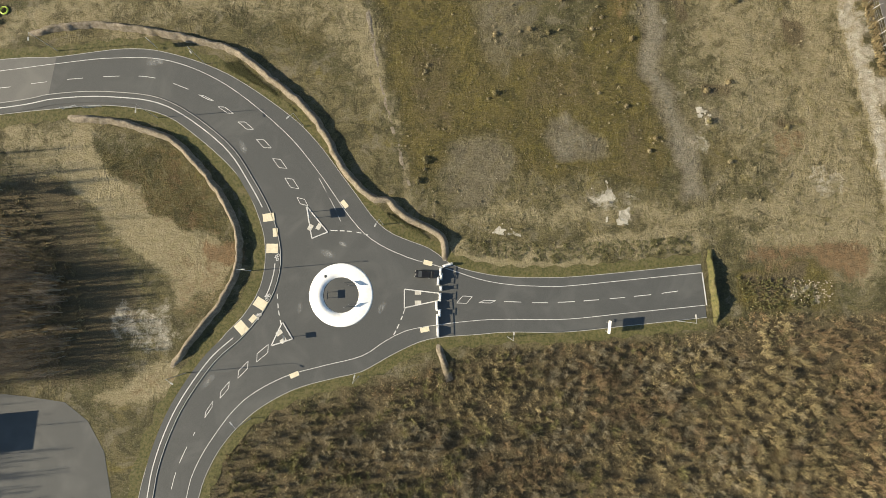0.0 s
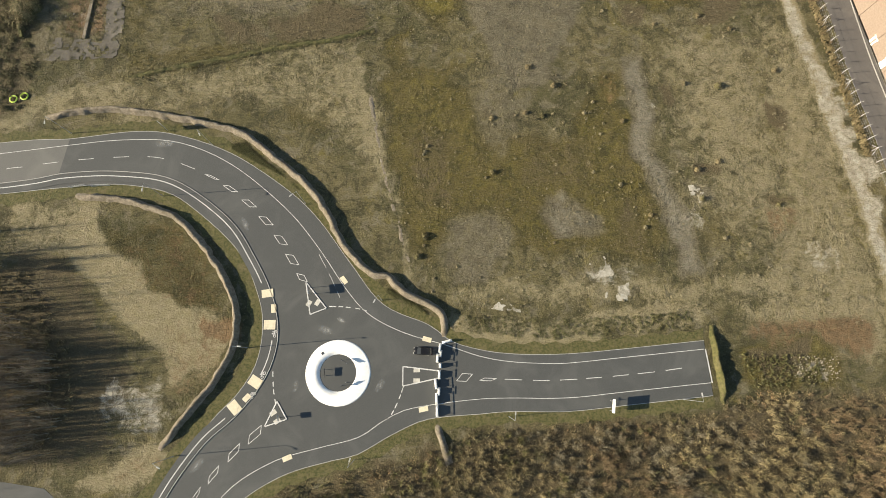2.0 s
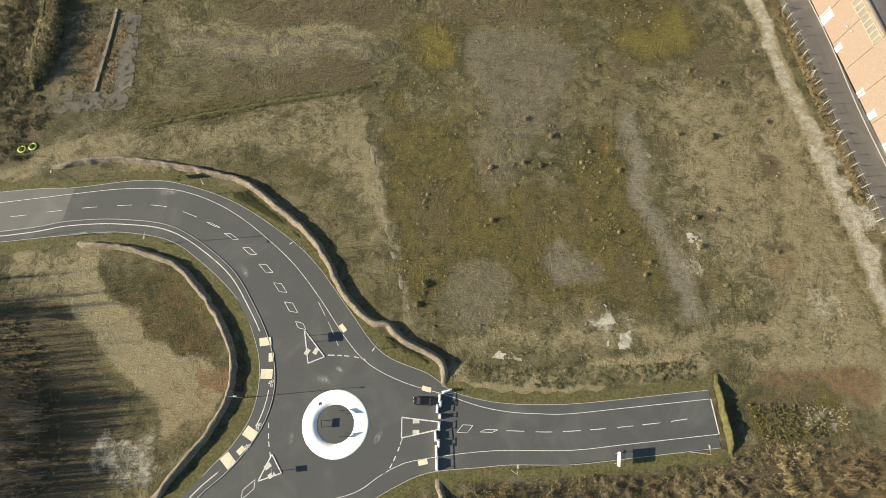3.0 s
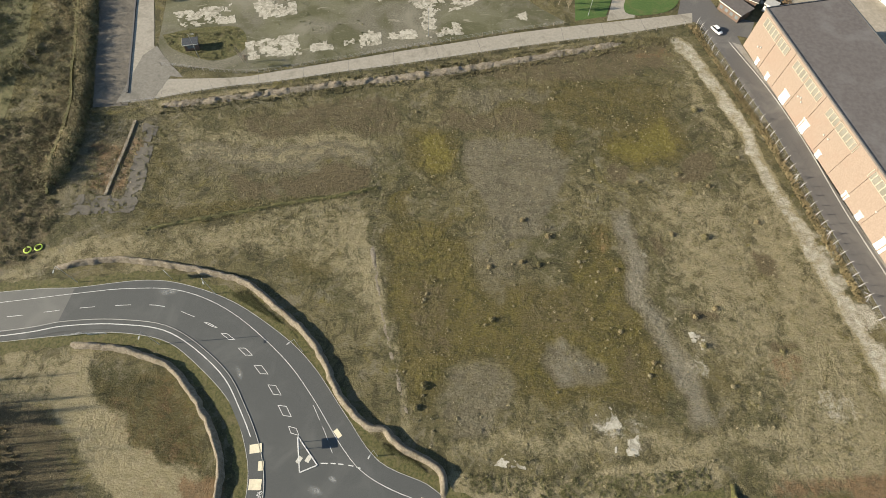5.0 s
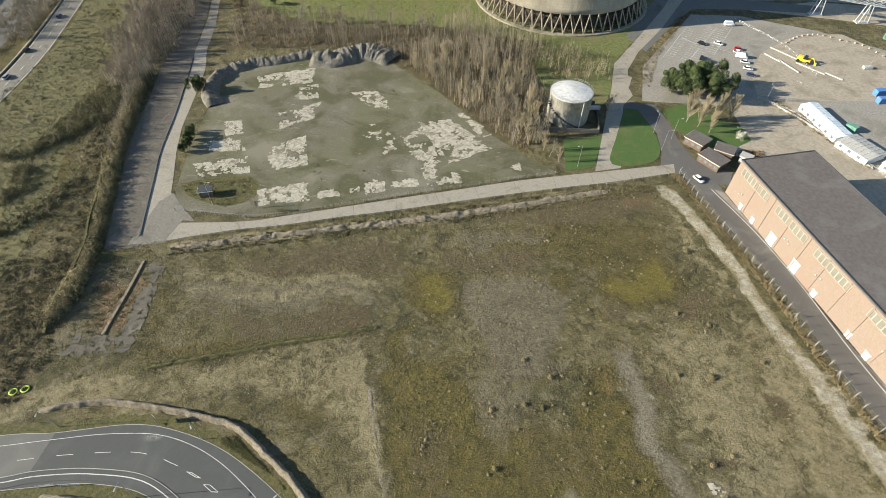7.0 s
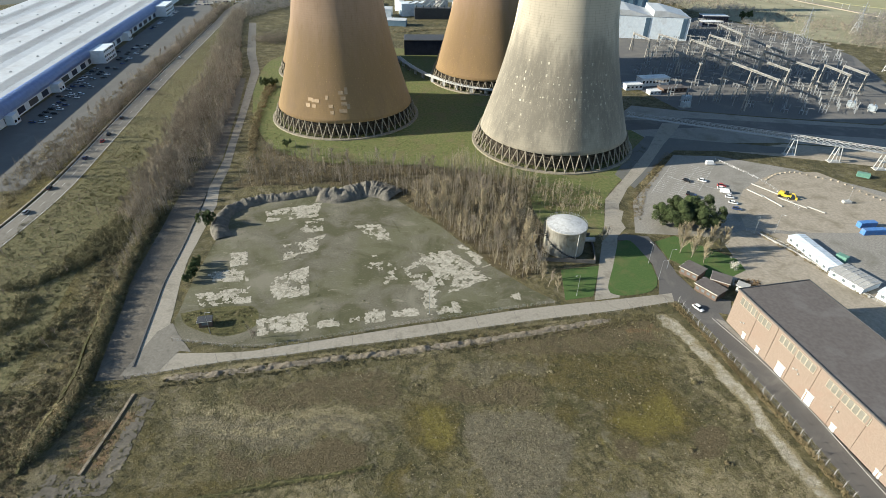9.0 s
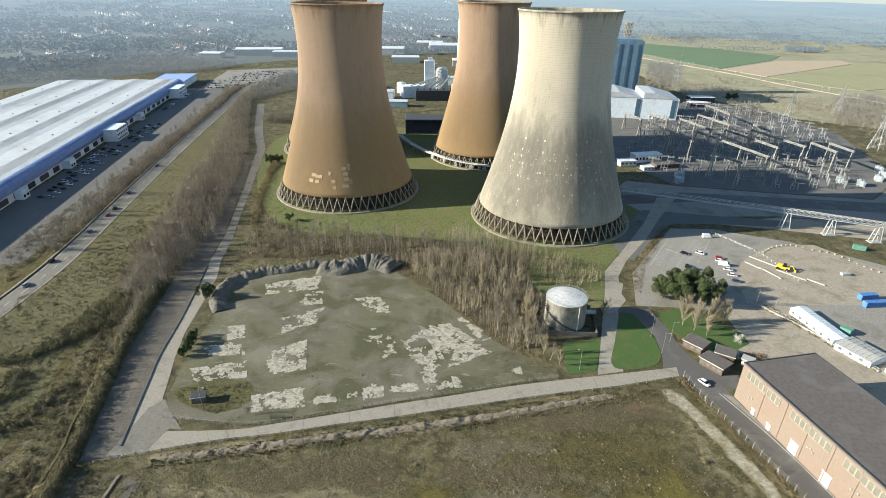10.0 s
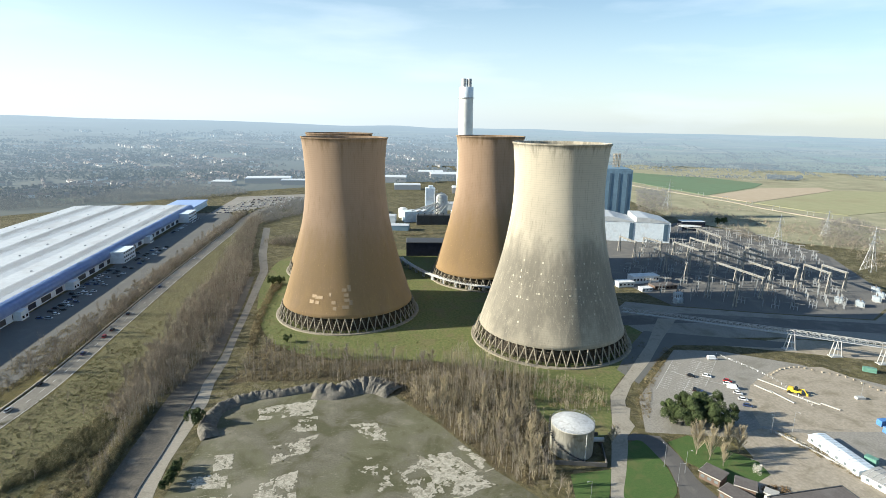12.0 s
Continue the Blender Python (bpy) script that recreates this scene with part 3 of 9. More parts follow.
def add_rod(bm, a, b, r0, r1=None, n=6, caps=True):
    a, b = Vector(a), Vector(b)
    r1 = r0 if r1 is None else r1
    d = (b - a).normalized()
    u = d.orthogonal().normalized()
    w = d.cross(u)
    rings = [[bm.verts.new(p + (u * math.cos(t) + w * math.sin(t)) * r) for t in (2 * math.pi * i / n for i in range(n))] for p, r in ((a, r0), (b, r1))]
    for i in range(n):
        j = (i + 1) % n
        bm.faces.new((rings[0][i], rings[0][j], rings[1][j], rings[1][i]))
    if caps:
        bm.faces.new(rings[0][::-1])
        bm.faces.new(rings[1])


def add_lathe(bm, profile, n=48, c=(0, 0), closed=False):
    """Rings (r, z) turned round the vertical through c."""
    rings = [[bm.verts.new((c[0] + r * math.cos(t), c[1] + r * math.sin(t), z)) for t in (2 * math.pi * i / n for i in range(n))] for r, z in profile]
    pairs = list(zip(rings, rings[1:])) + ([(rings[-1], rings[0])] if closed else [])
    for p, q in pairs:
        for i in range(n):
            j = (i + 1) % n
            bm.faces.new((p[i], p[j], q[j], q[i]))
    return rings


def add_slab(bm, pts, z0, z1):
    """A flat piece with the outline pts and an upright rim."""
    area = sum(a[0] * b[1] - b[0] * a[1] for a, b in zip(pts, pts[1:] + pts[:1]))
    if area < 0:
        pts = pts[::-1]
    top = [bm.verts.new((x, y, z1)) for x, y in pts]
    low = [bm.verts.new((x, y, z0)) for x, y in pts]
    f = bm.faces.new(top)
    f.normal_update()
    for i in range(len(pts)):
        j = (i + 1) % len(pts)
        bm.faces.new((low[i], low[j], top[j], top[i]))
    bmesh.ops.triangulate(bm, faces=[f])


def spline(pts, step=2.0):
    """A smooth line through pts, in even short steps."""
    P = [Vector(p) for p in pts]
    P = [P[0] * 2 - P[1]] + P + [P[-1] * 2 - P[-2]]
    out = []
    for i in range(1, len(P) - 2):
        a, b, c, d = P[i - 1:i + 3]
        n = max(2, int((c - b).length / step))
        for k in range(n):
            t = k / n
            out.append(0.5 * ((2 * b) + (c - a) * t + (2 * a - 5 * b + 4 * c - d) * t * t + (3 * b - a - 3 * c + d) * t ** 3))
    out.append(P[-2])
    return [tuple(p) for p in out]


def offset(pts, d):
    """The line moved d to its left."""
    out = []
    for i, p in enumerate(pts):
        a, b = Vector(pts[max(0, i - 1)][:2]), Vector(pts[min(len(pts) - 1, i + 1)][:2])
        t = (b - a).normalized()
        out.append((p[0] - t.y * d, p[1] + t.x * d))
    return out


def add_ribbon(bm, pts, w, z0, z1):
    """A flat strip of width w along pts with an upright rim."""
    L, R = offset(pts, w / 2), offset(pts, -w / 2)
    add_band(bm, L, R, z0, z1)


def add_band(bm, L, R, z0, z1):
    n = len(L)
    q = [[bm.verts.new((*p, z)) for p in e] for e in (L, R) for z in (z1, z0)]
    for i in range(n - 1):
        bm.faces.new((q[0][i], q[2][i], q[2][i + 1], q[0][i + 1]))
        bm.faces.new((q[1][i], q[0][i], q[0][i + 1], q[1][i + 1]))
        bm.faces.new((q[2][i], q[3][i], q[3][i + 1], q[2][i + 1]))
    bm.faces.new((q[1][0], q[3][0], q[2][0], q[0][0]))
    bm.faces.new((q[1][-1], q[0][-1], q[2][-1], q[3][-1]))


def finish(bm, mat, name, smooth=False):
    me = bpy.data.meshes.new(name)
    bmesh.ops.recalc_face_normals(bm, faces=bm.faces) if len(bm.faces) < 20000 else None
    bm.to_mesh(me)
    bm.free()
    me.materials.append(mat)
    if smooth:
        me.polygons.foreach_set("use_smooth", [True] * len(me.polygons))
    return me


def part(name, bm, mat, parent, label="", smooth=False):
    """One mesh under a thing, in that thing's own coordinates."""
    ob = new(name, finish(bm, M[mat], name, smooth))
    ob.parent = parent
    return tagged(ob, label)


def piece(name, me, parent, m):
    ob = new(name, me)
    ob.parent = parent
    ob.matrix_basis = m
    return ob


def thing(name, bm, mat, label, category, group="", kind="", smooth=False):
    return tagged(new(name, finish(bm, M[mat], name, smooth)), label, category, group, kind)


def base(name, m, label, category, group="", kind=""):
    """An empty that carries the parts of one thing."""
    ob = new(name)
    ob.matrix_basis = m
    return tagged(ob, label, category, group, kind)


def soup(name, V, F, mat, label, category, kind="stuff", parent=None):
    me = bpy.data.meshes.new(name)
    me.from_pydata(V, [], F)
    me.materials.append(M[mat])
    ob = new(name, me)
    ob.parent = parent
    return tagged(ob, label, category, "", kind)


def at(x, y, z=0.0, deg=0.0):
    return pose(x, y, z, 0, 0, deg)


rnd = random.Random(7)
# ---- ground ----
def value_noise(x, y, s, seed):
    """Smooth random heights from -1 to 1 with cells of s metres."""
    gx, gy = x / s, y / s
    ix, iy = np.floor(gx).astype(np.int64), np.floor(gy).astype(np.int64)
    fx, fy = gx - ix, gy - iy
    fx, fy = fx * fx * (3 - 2 * fx), fy * fy * (3 - 2 * fy)

    def h(a, b):
        q = (a * 374761393 + b * 668265263 + seed * 974711) & 0x7FFFFFFF
        q = ((q ^ (q >> 13)) * 1274126177) & 0x7FFFFFFF
        return (q ^ (q >> 16)) % 10007 / 5003.5 - 1

    return (h(ix, iy) * (1 - fx) + h(ix + 1, iy) * fx) * (1 - fy) + (h(ix, iy + 1) * (1 - fx) + h(ix + 1, iy + 1) * fx) * fy


def line_distance(x, y, pts):
    d = np.full(x.shape, 1e9)
    for (ax, ay), (bx, by) in zip(pts, pts[1:]):
        vx, vy = bx - ax, by - ay
        t = np.clip(((x - ax) * vx + (y - ay) * vy) / (vx * vx + vy * vy), 0, 1)
        d = np.minimum(d, np.hypot(x - ax - t * vx, y - ay - t * vy))
    return d


def inside(x, y, pts):
    """Distance to the outline, positive inside."""
    pts = list(pts)
    ring = pts + pts[:1]
    odd = np.zeros(x.shape, bool)
    for (ax, ay), (bx, by) in zip(ring, ring[1:]):
        if ay != by:
            odd ^= ((ay > y) != (by > y)) & (x < (bx - ax) * (y - ay) / (by - ay) + ax)
    d = line_distance(x, y, ring)
    return np.where(odd, d, -d)


def soft(d, w=3.0):
    return np.clip(d / w + 0.5, 0, 1)


def axis_steps(lo, hi, step, reach):
    v = list(np.arange(lo, hi + 0.01, step))
    s = step
    while v[-1] < reach:
        s *= 1.22
        v.append(min(v[-1] + s, reach))
    s = step
    while v[0] > -reach:
        s *= 1.22
        v.insert(0, max(v[0] - s, -reach))
    return np.array(v)


FIELD = [(-4, 20), (-18, 72), (-18, 128), (40, 141), (84, 148), (96, 105), (103, 68), (108, 40), (110, 8), (66, 8), (4, 8)]
SCRUB = [(-54, -66), (-50, -40), (-42, -31), (-30, -25), (-10, -21), (10, -14), (30, -12.5), (64, -10), (78, -5), (130, -7), (130, -66)]
WEST_ROUGH = [(-200, 100), (-122, 100), (-124, 135), (-134, 172), (-144, 215), (-152, 262), (-176, 300), (-185, 205), (-190, 100)]
NORTH_WEST = [(-200, 62), (-104, 62), (-102, 80), (-108, 92), (-108, 112), (-200, 112)]
WOOD = [(-103, 246), (-100, 296), (-74, 288), (-22, 276), (18, 268), (36, 258), (46, 218), (50, 192), (44, 176), (34, 168), (22, 182), (0, 214), (-20, 240), (-60, 250)]

xs, ys = axis_steps(-132, 176, 1.0, 5200), axis_steps(-62, 304, 1.0, 5200)
GX, GY = np.meshgrid(xs, ys)
wob = value_noise(GX, GY, 9, 1) * 2.2 + value_noise(GX, GY, 3.5, 2) * 1.2
U, W = GX + wob, GY + np.roll(wob, 7, 1)
soil = np.zeros(GX.shape + (4,))
land = np.zeros(GX.shape + (4,))


def paint(store, chan, m):
    store[..., chan] = np.maximum(store[..., chan], m)


def zone(store, chan, edge, k, pts):
    """One stretch of ground with soft, wandering edges."""
    paint(store, chan, k * soft(inside(U, W, pts), edge))


def firm_zone(store, chan, k, pts):
    """One patch with firmer edges."""
    paint(store, chan, k * soft(inside(GX + 1.0 * wob, GY + 0.9 * np.roll(wob, 7, 1), pts), 3.4))


# bare tan soil: strips, tracks, ground worn by machines
for pts, w, k in (
                ([(-86, 34), (-77.6, 24.4), (-69.3, 16.3), (-59.8, 10.9), (-51, 9)], 4.5, 0.8),
        ([(-16.5, 71), (-13.6, 55), (-10.8, 42.5), (-7.3, 30), (-4.5, 20)], 1.2, 0.55),
        ([(-84, 117), (-63, 121), (-38, 125.7), (-13, 130), (15.5, 135.7), (47, 143.2)], 2.2, 0.6),
        ([(-77, 104), (-57, 106), (-39, 105), (-19, 105)], 3.0, 0.46),
        ([(-74, 99), (-45, 98.6), (-20, 99)], 2.4, 0.42),
        ([(4, 9), (20, 8), (40, 9), (62, 12)], 3.5, 0.62),
        ([(-76, 62), (-60, 70), (-40, 76), (-22, 84)], 5.0, 0.40),
        ([(-108, 60), (-95, 66), (-78, 68)], 4.0, 0.5)):
    paint(soil, 0, k * soft(w - line_distance(U, W, pts), 3))
zone(soil, 0, 5, 0.5, [(-102, 41), (-80, 42), (-78, 28), (-94, 22), (-104, 26)])
fence_path = [(83, 148), (88.4, 136), (92.6, 121), (95.4, 108), (98.4, 92), (101.2, 76), (104.4, 58), (108.6, 39), (112, 15), (112, -10)]
paint(soil, 0, soft(2.2 - line_distance(GX + 0.4 * wob, GY, fence_path), 1.6))
paint(land, 1, 0.58 * soft(2.0 - line_distance(GX + 0.7 * wob, GY, fence_path), 1.8))
zone(soil, 0, 16, 0.56, [(86, 96), (100, 92), (112, 20), (112, 4), (70, 6), (84, 40)])
# greener and mossy stretches
zone(soil, 1, 9, 0.85, [(-200, 420), (-160, 280), (-140, 190), (-126, 120), (-150, 100), (-220, 100)])
zone(soil, 1, 9, 0.95, [(-124, 345), (-91, 288), (-8, 292), (24, 256), (82, 246), (116, 276), (140, 330), (60, 470), (-90, 520)])
zone(soil, 1, 9, 0.7, [(-90, 136), (-66, 136), (-66, 148), (-92, 148)])
zone(soil, 1, 9, 0.6, [(-94, 234), (-82, 234), (-80, 210), (-92, 204)])
# grey stony ground: the ghost of demolished floors
zone(soil, 2, 4, 0.6, [(-104, 112), (-84, 112), (-82, 78), (-106, 76)])
# pale broken concrete
for c, r, k in (((41.5, 22), 3.6, 0.5), ((45, 16.5), 2.4, 0.6), ((48, 22), 2.6, 0.4), ((-70, -9), 6, 0.45), ((-66, -14), 3, 0.4), ((56, 66), 2.5, 0.4), ((60, 48), 2, 0.4), ((63, 36), 2.5, 0.45), ((96, 26), 5, 0.38), ((64, 36), 3, 0.4), ((-92, 92), 4, 0.3),
                ((105.5, 66), 3.5, 0.5), ((106, 58), 3, 0.6), ((109, 48), 4.5, 0.6), ((110, 38), 3, 0.6), ((104, 72), 2, 0.5), ((113, 24), 5, 0.55)):
    paint(land, 1, k * soft(r - np.hypot(U - c[0], W - c[1]), 3))
# red-brown wet clay
zone(land, 0, 5, 0.62, [(73.5, 9.5), (104, 11), (105.5, 1.5), (96.5, 4.5), (74.5, 5)])
zone(soil, 0, 6, 0.6, [(72.5, 15), (108.5, 18), (108, -1), (99, 3), (73.5, 8.5)])
firm_zone(soil, 1, 1.0, [(75.5, 3.5), (96.5, 2.5), (96, -4.5), (76.5, -4.5)])
firm_zone(land, 2, 0.5, [(76, 3), (95, 1.5), (94.5, -3), (77, -4)])
firm_zone(land, 1, 0.45, [(84, 1), (93.5, 1), (94, -3), (85, -3)])
zone(land, 0, 5, 0.55, [(-100, 104), (-86, 104), (-86, 84), (-98, 84)])
# leaf litter and dead stalks under scrub and trees
zone(land, 2, 6, 0.75, SCRUB)
zone(land, 2, 6, 0.8, WOOD)
zone(land, 2, 6, 0.6, NORTH_WEST)
zone(land, 2, 6, 0.7, [(-135, 30), (-98, 24), (-74, 6), (-68, -8), (-76, -18), (-135, -26)])
zone(land, 2, 6, 0.8, [(-128, 213), (-134, 270), (-152, 361), (-186, 487), (-214, 617), (-260, 730), (-200, 414), (-170, 291), (-158, 222)])
# patches with firmer edges: old floors, moss, bare and trodden ground
# the meadow: olive moss in the west, tan in the east, grey ghosts of cleared floors
zone(soil, 1, 5, 0.86, [(-14, 66.5), (-9, 36.5), (-4, 25), (2, 25), (3.5, 34), (14, 38), (19, 28.5), (30, 23.5), (41.5, 28.5), (53.5, 25), (57.5, 31.5), (53.5, 51), (50, 63.5), (44, 72.5), (37, 67), (34, 57), (19.5, 57), (14, 65), (5, 79.5), (-12, 75.5)])
zone(land, 2, 6, 0.42, [(-9.5, 60), (5, 60), (6, 36.5), (-6, 35)])
zone(land, 2, 6, 0.4, [(19.5, 57), (41.5, 57), (41, 43.5), (21.5, 43.5)])
zone(land, 2, 6, 0.45, [(44, 45), (52, 42), (55.5, 26), (44, 28.5)])
zone(soil, 1, 7, 1.15, [(-7.5, 110), (5.5, 108), (8, 96), (2, 88), (-5.5, 95)])
firm_zone(soil, 1, 0.8, [(32.5, 106), (41, 111.5), (41.5, 101.5), (36, 98.5)])
zone(soil, 1, 9, 1.2, [(50.5, 105), (74, 118), (76, 101), (62.5, 95.5), (52.5, 96.5)])
firm_zone(soil, 1, 0.75, [(-13, 86.5), (-6, 88.5), (-4, 75.5), (-10.5, 73.5)])
firm_zone(soil, 1, 0.8, [(41, 74), (49, 75), (47.5, 63), (41.5, 63.5)])
zone(land, 0, 4, 0.3, [(41, 74), (49, 75), (47.5, 63), (41.5, 63.5)])
zone(soil, 1, 6, 0.62, [(11.5, 125.5), (43.5, 132.5), (76.5, 129), (76.5, 108.5), (50.5, 107), (34, 115), (14.5, 114.5)])
zone(land, 2, 6, 0.55, [(8, 138.5), (44.5, 142.5), (81.5, 151.5), (79.5, 134), (42.5, 127.5), (13, 129.5)])
zone(land, 2, 5, 0.6, [(4, 117), (34.5, 118.5), (32, 109), (11, 107.5), (-1.5, 110)])
zone(land, 0, 3, 0.55, [(67, 143), (80.5, 146.5), (80, 142), (68.5, 138.5)])
firm_zone(soil, 2, 0.95, [(9.5, 105.5), (31.5, 107), (39, 97.5), (37.5, 85), (30.5, 77.5), (33.5, 72), (20.5, 70.5), (15, 81), (11, 89)])
zone(soil, 2, 5, 0.62, [(14.5, 79.5), (30.5, 77.5), (25.5, 67), (21.5, 57), (15, 50), (9, 57), (9.5, 67)])
zone(soil, 2, 4, 0.7, [(6, 125.5), (36.5, 127.5), (34.5, 120.5), (11, 117)])
firm_zone(soil, 2, 1.5, [(48.8, 79), (53.6, 79), (55, 71.5), (57.6, 55.7), (61.2, 38.7), (64.2, 27.6), (66.2, 22), (60.4, 22), (57.4, 37.3), (54.3, 47.1), (51, 58.5), (49.4, 71.5)])
firm_zone(soil, 2, 0.9, [(28.5, 42), (38, 41.5), (42.5, 34), (38, 30.5), (29.5, 31)])
firm_zone(soil, 2, 0.75, [(3, 33.5), (13, 38), (18, 33.5), (18, 23.5), (10.5, 17.5), (3, 18)])
firm_zone(soil, 2, 0.85, [(44.5, 24.5), (48.5, 23.5), (47.5, 20), (44.5, 20)])
zone(soil, 0, 5, 0.52, [(2, 18), (30, 20.5), (68.5, 22), (104.5, 25), (99.5, 14), (2, 14.5)])
zone(soil, 0, 26, 0.52, [(59, 85.5), (93.5, 85.5), (96.5, 57.5), (97.5, 30), (84.5, 23.5), (67, 26), (60.5, 43.5), (57, 67)])
zone(soil, 0, 16, 0.5, [(62, 93.5), (88, 89.5), (90.5, 71), (72, 67), (57.5, 78)])
zone(land, 0, 7, 0.12, [(56, 89.5), (90, 85.5), (95.5, 54), (87.5, 28.5), (68, 28.5), (59.5, 51)])
zone(soil, 0, 5, 0.5, [(85, 141), (88, 123), (91.5, 102), (88, 95.5), (82, 113.5), (80.5, 133)])
firm_zone(soil, 1, 0.55, [(71.5, 64), (93, 65), (90.5, 52.5), (71, 50.5)])
firm_zone(soil, 1, 0.55, [(64.5, 37.5), (77.5, 38), (74.5, 28.5), (63.5, 27)])
zone(soil, 1, 4, 0.62, [(93.5, 45), (100.5, 36.5), (98, 25), (82.5, 25)])
firm_zone(land, 2, 0.9, [(58.5, 71.5), (63, 71.5), (63.5, 65.5), (59.5, 64.5)])
firm_zone(land, 2, 0.85, [(71.5, 97.5), (84.5, 100.5), (84, 93), (72, 91)])
firm_zone(land, 2, 0.85, [(51, 95), (58, 96), (57, 91), (51.5, 89.5)])
firm_zone(land, 2, 0.7, [(87, 67.5), (94, 65.5), (93.5, 57.5), (87, 60)])
zone(land, 0, 3, 0.5, [(79.5, 39.5), (91, 36.5), (89.5, 31), (81.5, 28.5)])
zone(soil, 0, 3, 0.7, [(80.5, 38), (90.5, 36), (89, 32), (82.5, 29.5)])
firm_zone(soil, 2, 1.0, [(64, 45), (70, 45.5), (70, 40.5), (64.5, 37.5)])
firm_zone(soil, 2, 1.22, [(28.6, 37.2), (31.8, 44.6), (38.6, 38.6), (41.6, 35.8), (35.7, 30.5), (29.2, 30.5)])
firm_zone(land, 2, 0.9, [(66.2, 50.6), (72.8, 50), (72.6, 47.6), (66.8, 47.4)])
firm_zone(land, 2, 0.9, [(82, 41.4), (90.6, 41), (90.6, 38.6), (82.4, 38.6)])
firm_zone(land, 0, 0.9, [(90, 10.5), (103, 10), (103, 2.6), (98, 4.6), (91, 5)])
firm_zone(soil, 1, 0.9, [(72.5, 3.2), (80, 6), (97, 5), (98.5, -1.6), (85, -5), (73, -3.4)])
firm_zone(land, 2, 0.8, [(74, 2.6), (80, 5), (90, 4.4), (88, -1), (76, -1.5)])
# the western part, with a grey track, wet hollows and scraped tan ground
zone(soil, 2, 4, 0.95, [(-77.5, 101.5), (-20, 105.5), (-16, 97), (-44, 94), (-73.5, 95.5)])
zone(soil, 2, 6, 0.45, [(-79.5, 104.5), (-21, 119), (-8, 99), (-17, 84.5), (-55.5, 84.5), (-75, 88)])
zone(soil, 0, 3, 0.5, [(-73.5, 101), (-35, 102.5), (-21.5, 100.5), (-34.5, 98), (-58, 98.5)])
firm_zone(land, 2, 0.85, [(-43.5, 92), (-18, 94.5), (-16.5, 85), (-33, 84), (-42, 83.5)])
firm_zone(land, 2, 0.6, [(-59.5, 90), (-43.5, 91), (-42.5, 82.5), (-55.5, 81.5)])
zone(land, 2, 4, 0.55, [(-60.5, 112.5), (-37, 117.5), (-12.5, 122.5), (-8.5, 107.5), (-29, 107.5), (-52.5, 105)])
zone(soil, 1, 5, 0.62, [(-82.5, 80.5), (-50.5, 84.5), (-49, 77), (-79, 73)])
zone(soil, 1, 5, 0.5, [(-85, 100), (-79, 102.5), (-72.5, 84.5), (-80, 82.5)])
firm_zone(soil, 1, 0.5, [(-40.5, 69.5), (-27, 72), (-24, 60), (-32.5, 55.5)])
zone(soil, 0, 5, 0.48, [(-78.5, 72.5), (-49.5, 77), (-18.5, 82.5), (-12, 45), (-5.5, 23.5), (-17.5, 48), (-30.5, 63.5), (-55, 66.5)])
zone(soil, 0, 3, 0.6, [(-27.5, 77), (-17.5, 81), (-10.5, 45), (-18, 50.5)])
# inside the road's loop
firm_zone(soil, 1, 0.55, [(-78.5, 33.5), (-64.5, 35), (-54, 29.5), (-49, 19.5), (-47.5, 11.5), (-58, 12.5), (-67.5, 17), (-75, 22.5), (-78.5, 28)])
firm_zone(land, 0, 0.32, [(-76, 32), (-64, 34), (-55, 28.5), (-49.5, 19.5), (-48, 12.5), (-58, 13), (-67.5, 17.5), (-74.5, 23)])
zone(soil, 0, 4, 0.85, [(-87.5, 36), (-79, 33.5), (-76.5, 23.5), (-69, 17), (-58, 11.5), (-47.5, 6.5), (-48.5, 0), (-60, -5), (-63.5, 1), (-69, 6.5), (-78, 17), (-86, 26.5)])
zone(land, 0, 3, 0.9, [(-53.5, 11.5), (-46, 12.5), (-46, 7.5), (-52, 8.5)])
zone(land, 0, 5, 0.35, [(-63, 11.5), (-45.5, 7.5), (-47.5, -1.5), (-57, -9), (-64.5, 1)])
firm_zone(land, 1, 0.46, [(-72.5, -5.5), (-61.5, -4), (-59, -12.5), (-62.5, -16.5), (-71, -15)])
zone(soil, 0, 4, 0.8, [(-79, -23.5), (-63.5, -18.5), (-58, -20), (-61, -26.5), (-68.5, -28), (-76, -26.5)])
zone(land, 0, 4, 0.35, [(-77.5, -24.5), (-64.5, -20), (-59.5, -21.5), (-64, -27), (-75, -27.5)])
# the grove's shade on the ground, painted in with the dark litter colour
zone(land, 2, 8, 0.6, [(-104, 30.5), (-86, 26.5), (-73, 6.5), (-72.5, -6.5), (-77, -22), (-95, -24)])
rough = np.maximum.reduce([soft(inside(GX, GY, p), 6) * (inside(GX, GY, p) > 0) for p in (FIELD, SCRUB, WOOD, NORTH_WEST)])
GZ = -(0.14 + 0.14 * value_noise(GX, GY, 5, 3) + 0.10 * value_noise(GX, GY, 2.0, 4)) * rough
nx, ny = len(xs), len(ys)
me = bpy.data.meshes.new("ground")
idx = np.arange(nx * ny).reshape(ny, nx)
quads = np.stack([idx[:-1, :-1], idx[:-1, 1:], idx[1:, 1:], idx[1:, :-1]], -1).reshape(-1, 4)
me.vertices.add(nx * ny)
me.vertices.foreach_set("co", np.stack([GX, GY, GZ], -1).astype(np.float32).ravel())
me.loops.add(quads.size)
me.loops.foreach_set("vertex_index", quads.ravel().astype(np.int32))
me.polygons.add(len(quads))
me.polygons.foreach_set("loop_start", np.arange(0, quads.size, 4, dtype=np.int32))
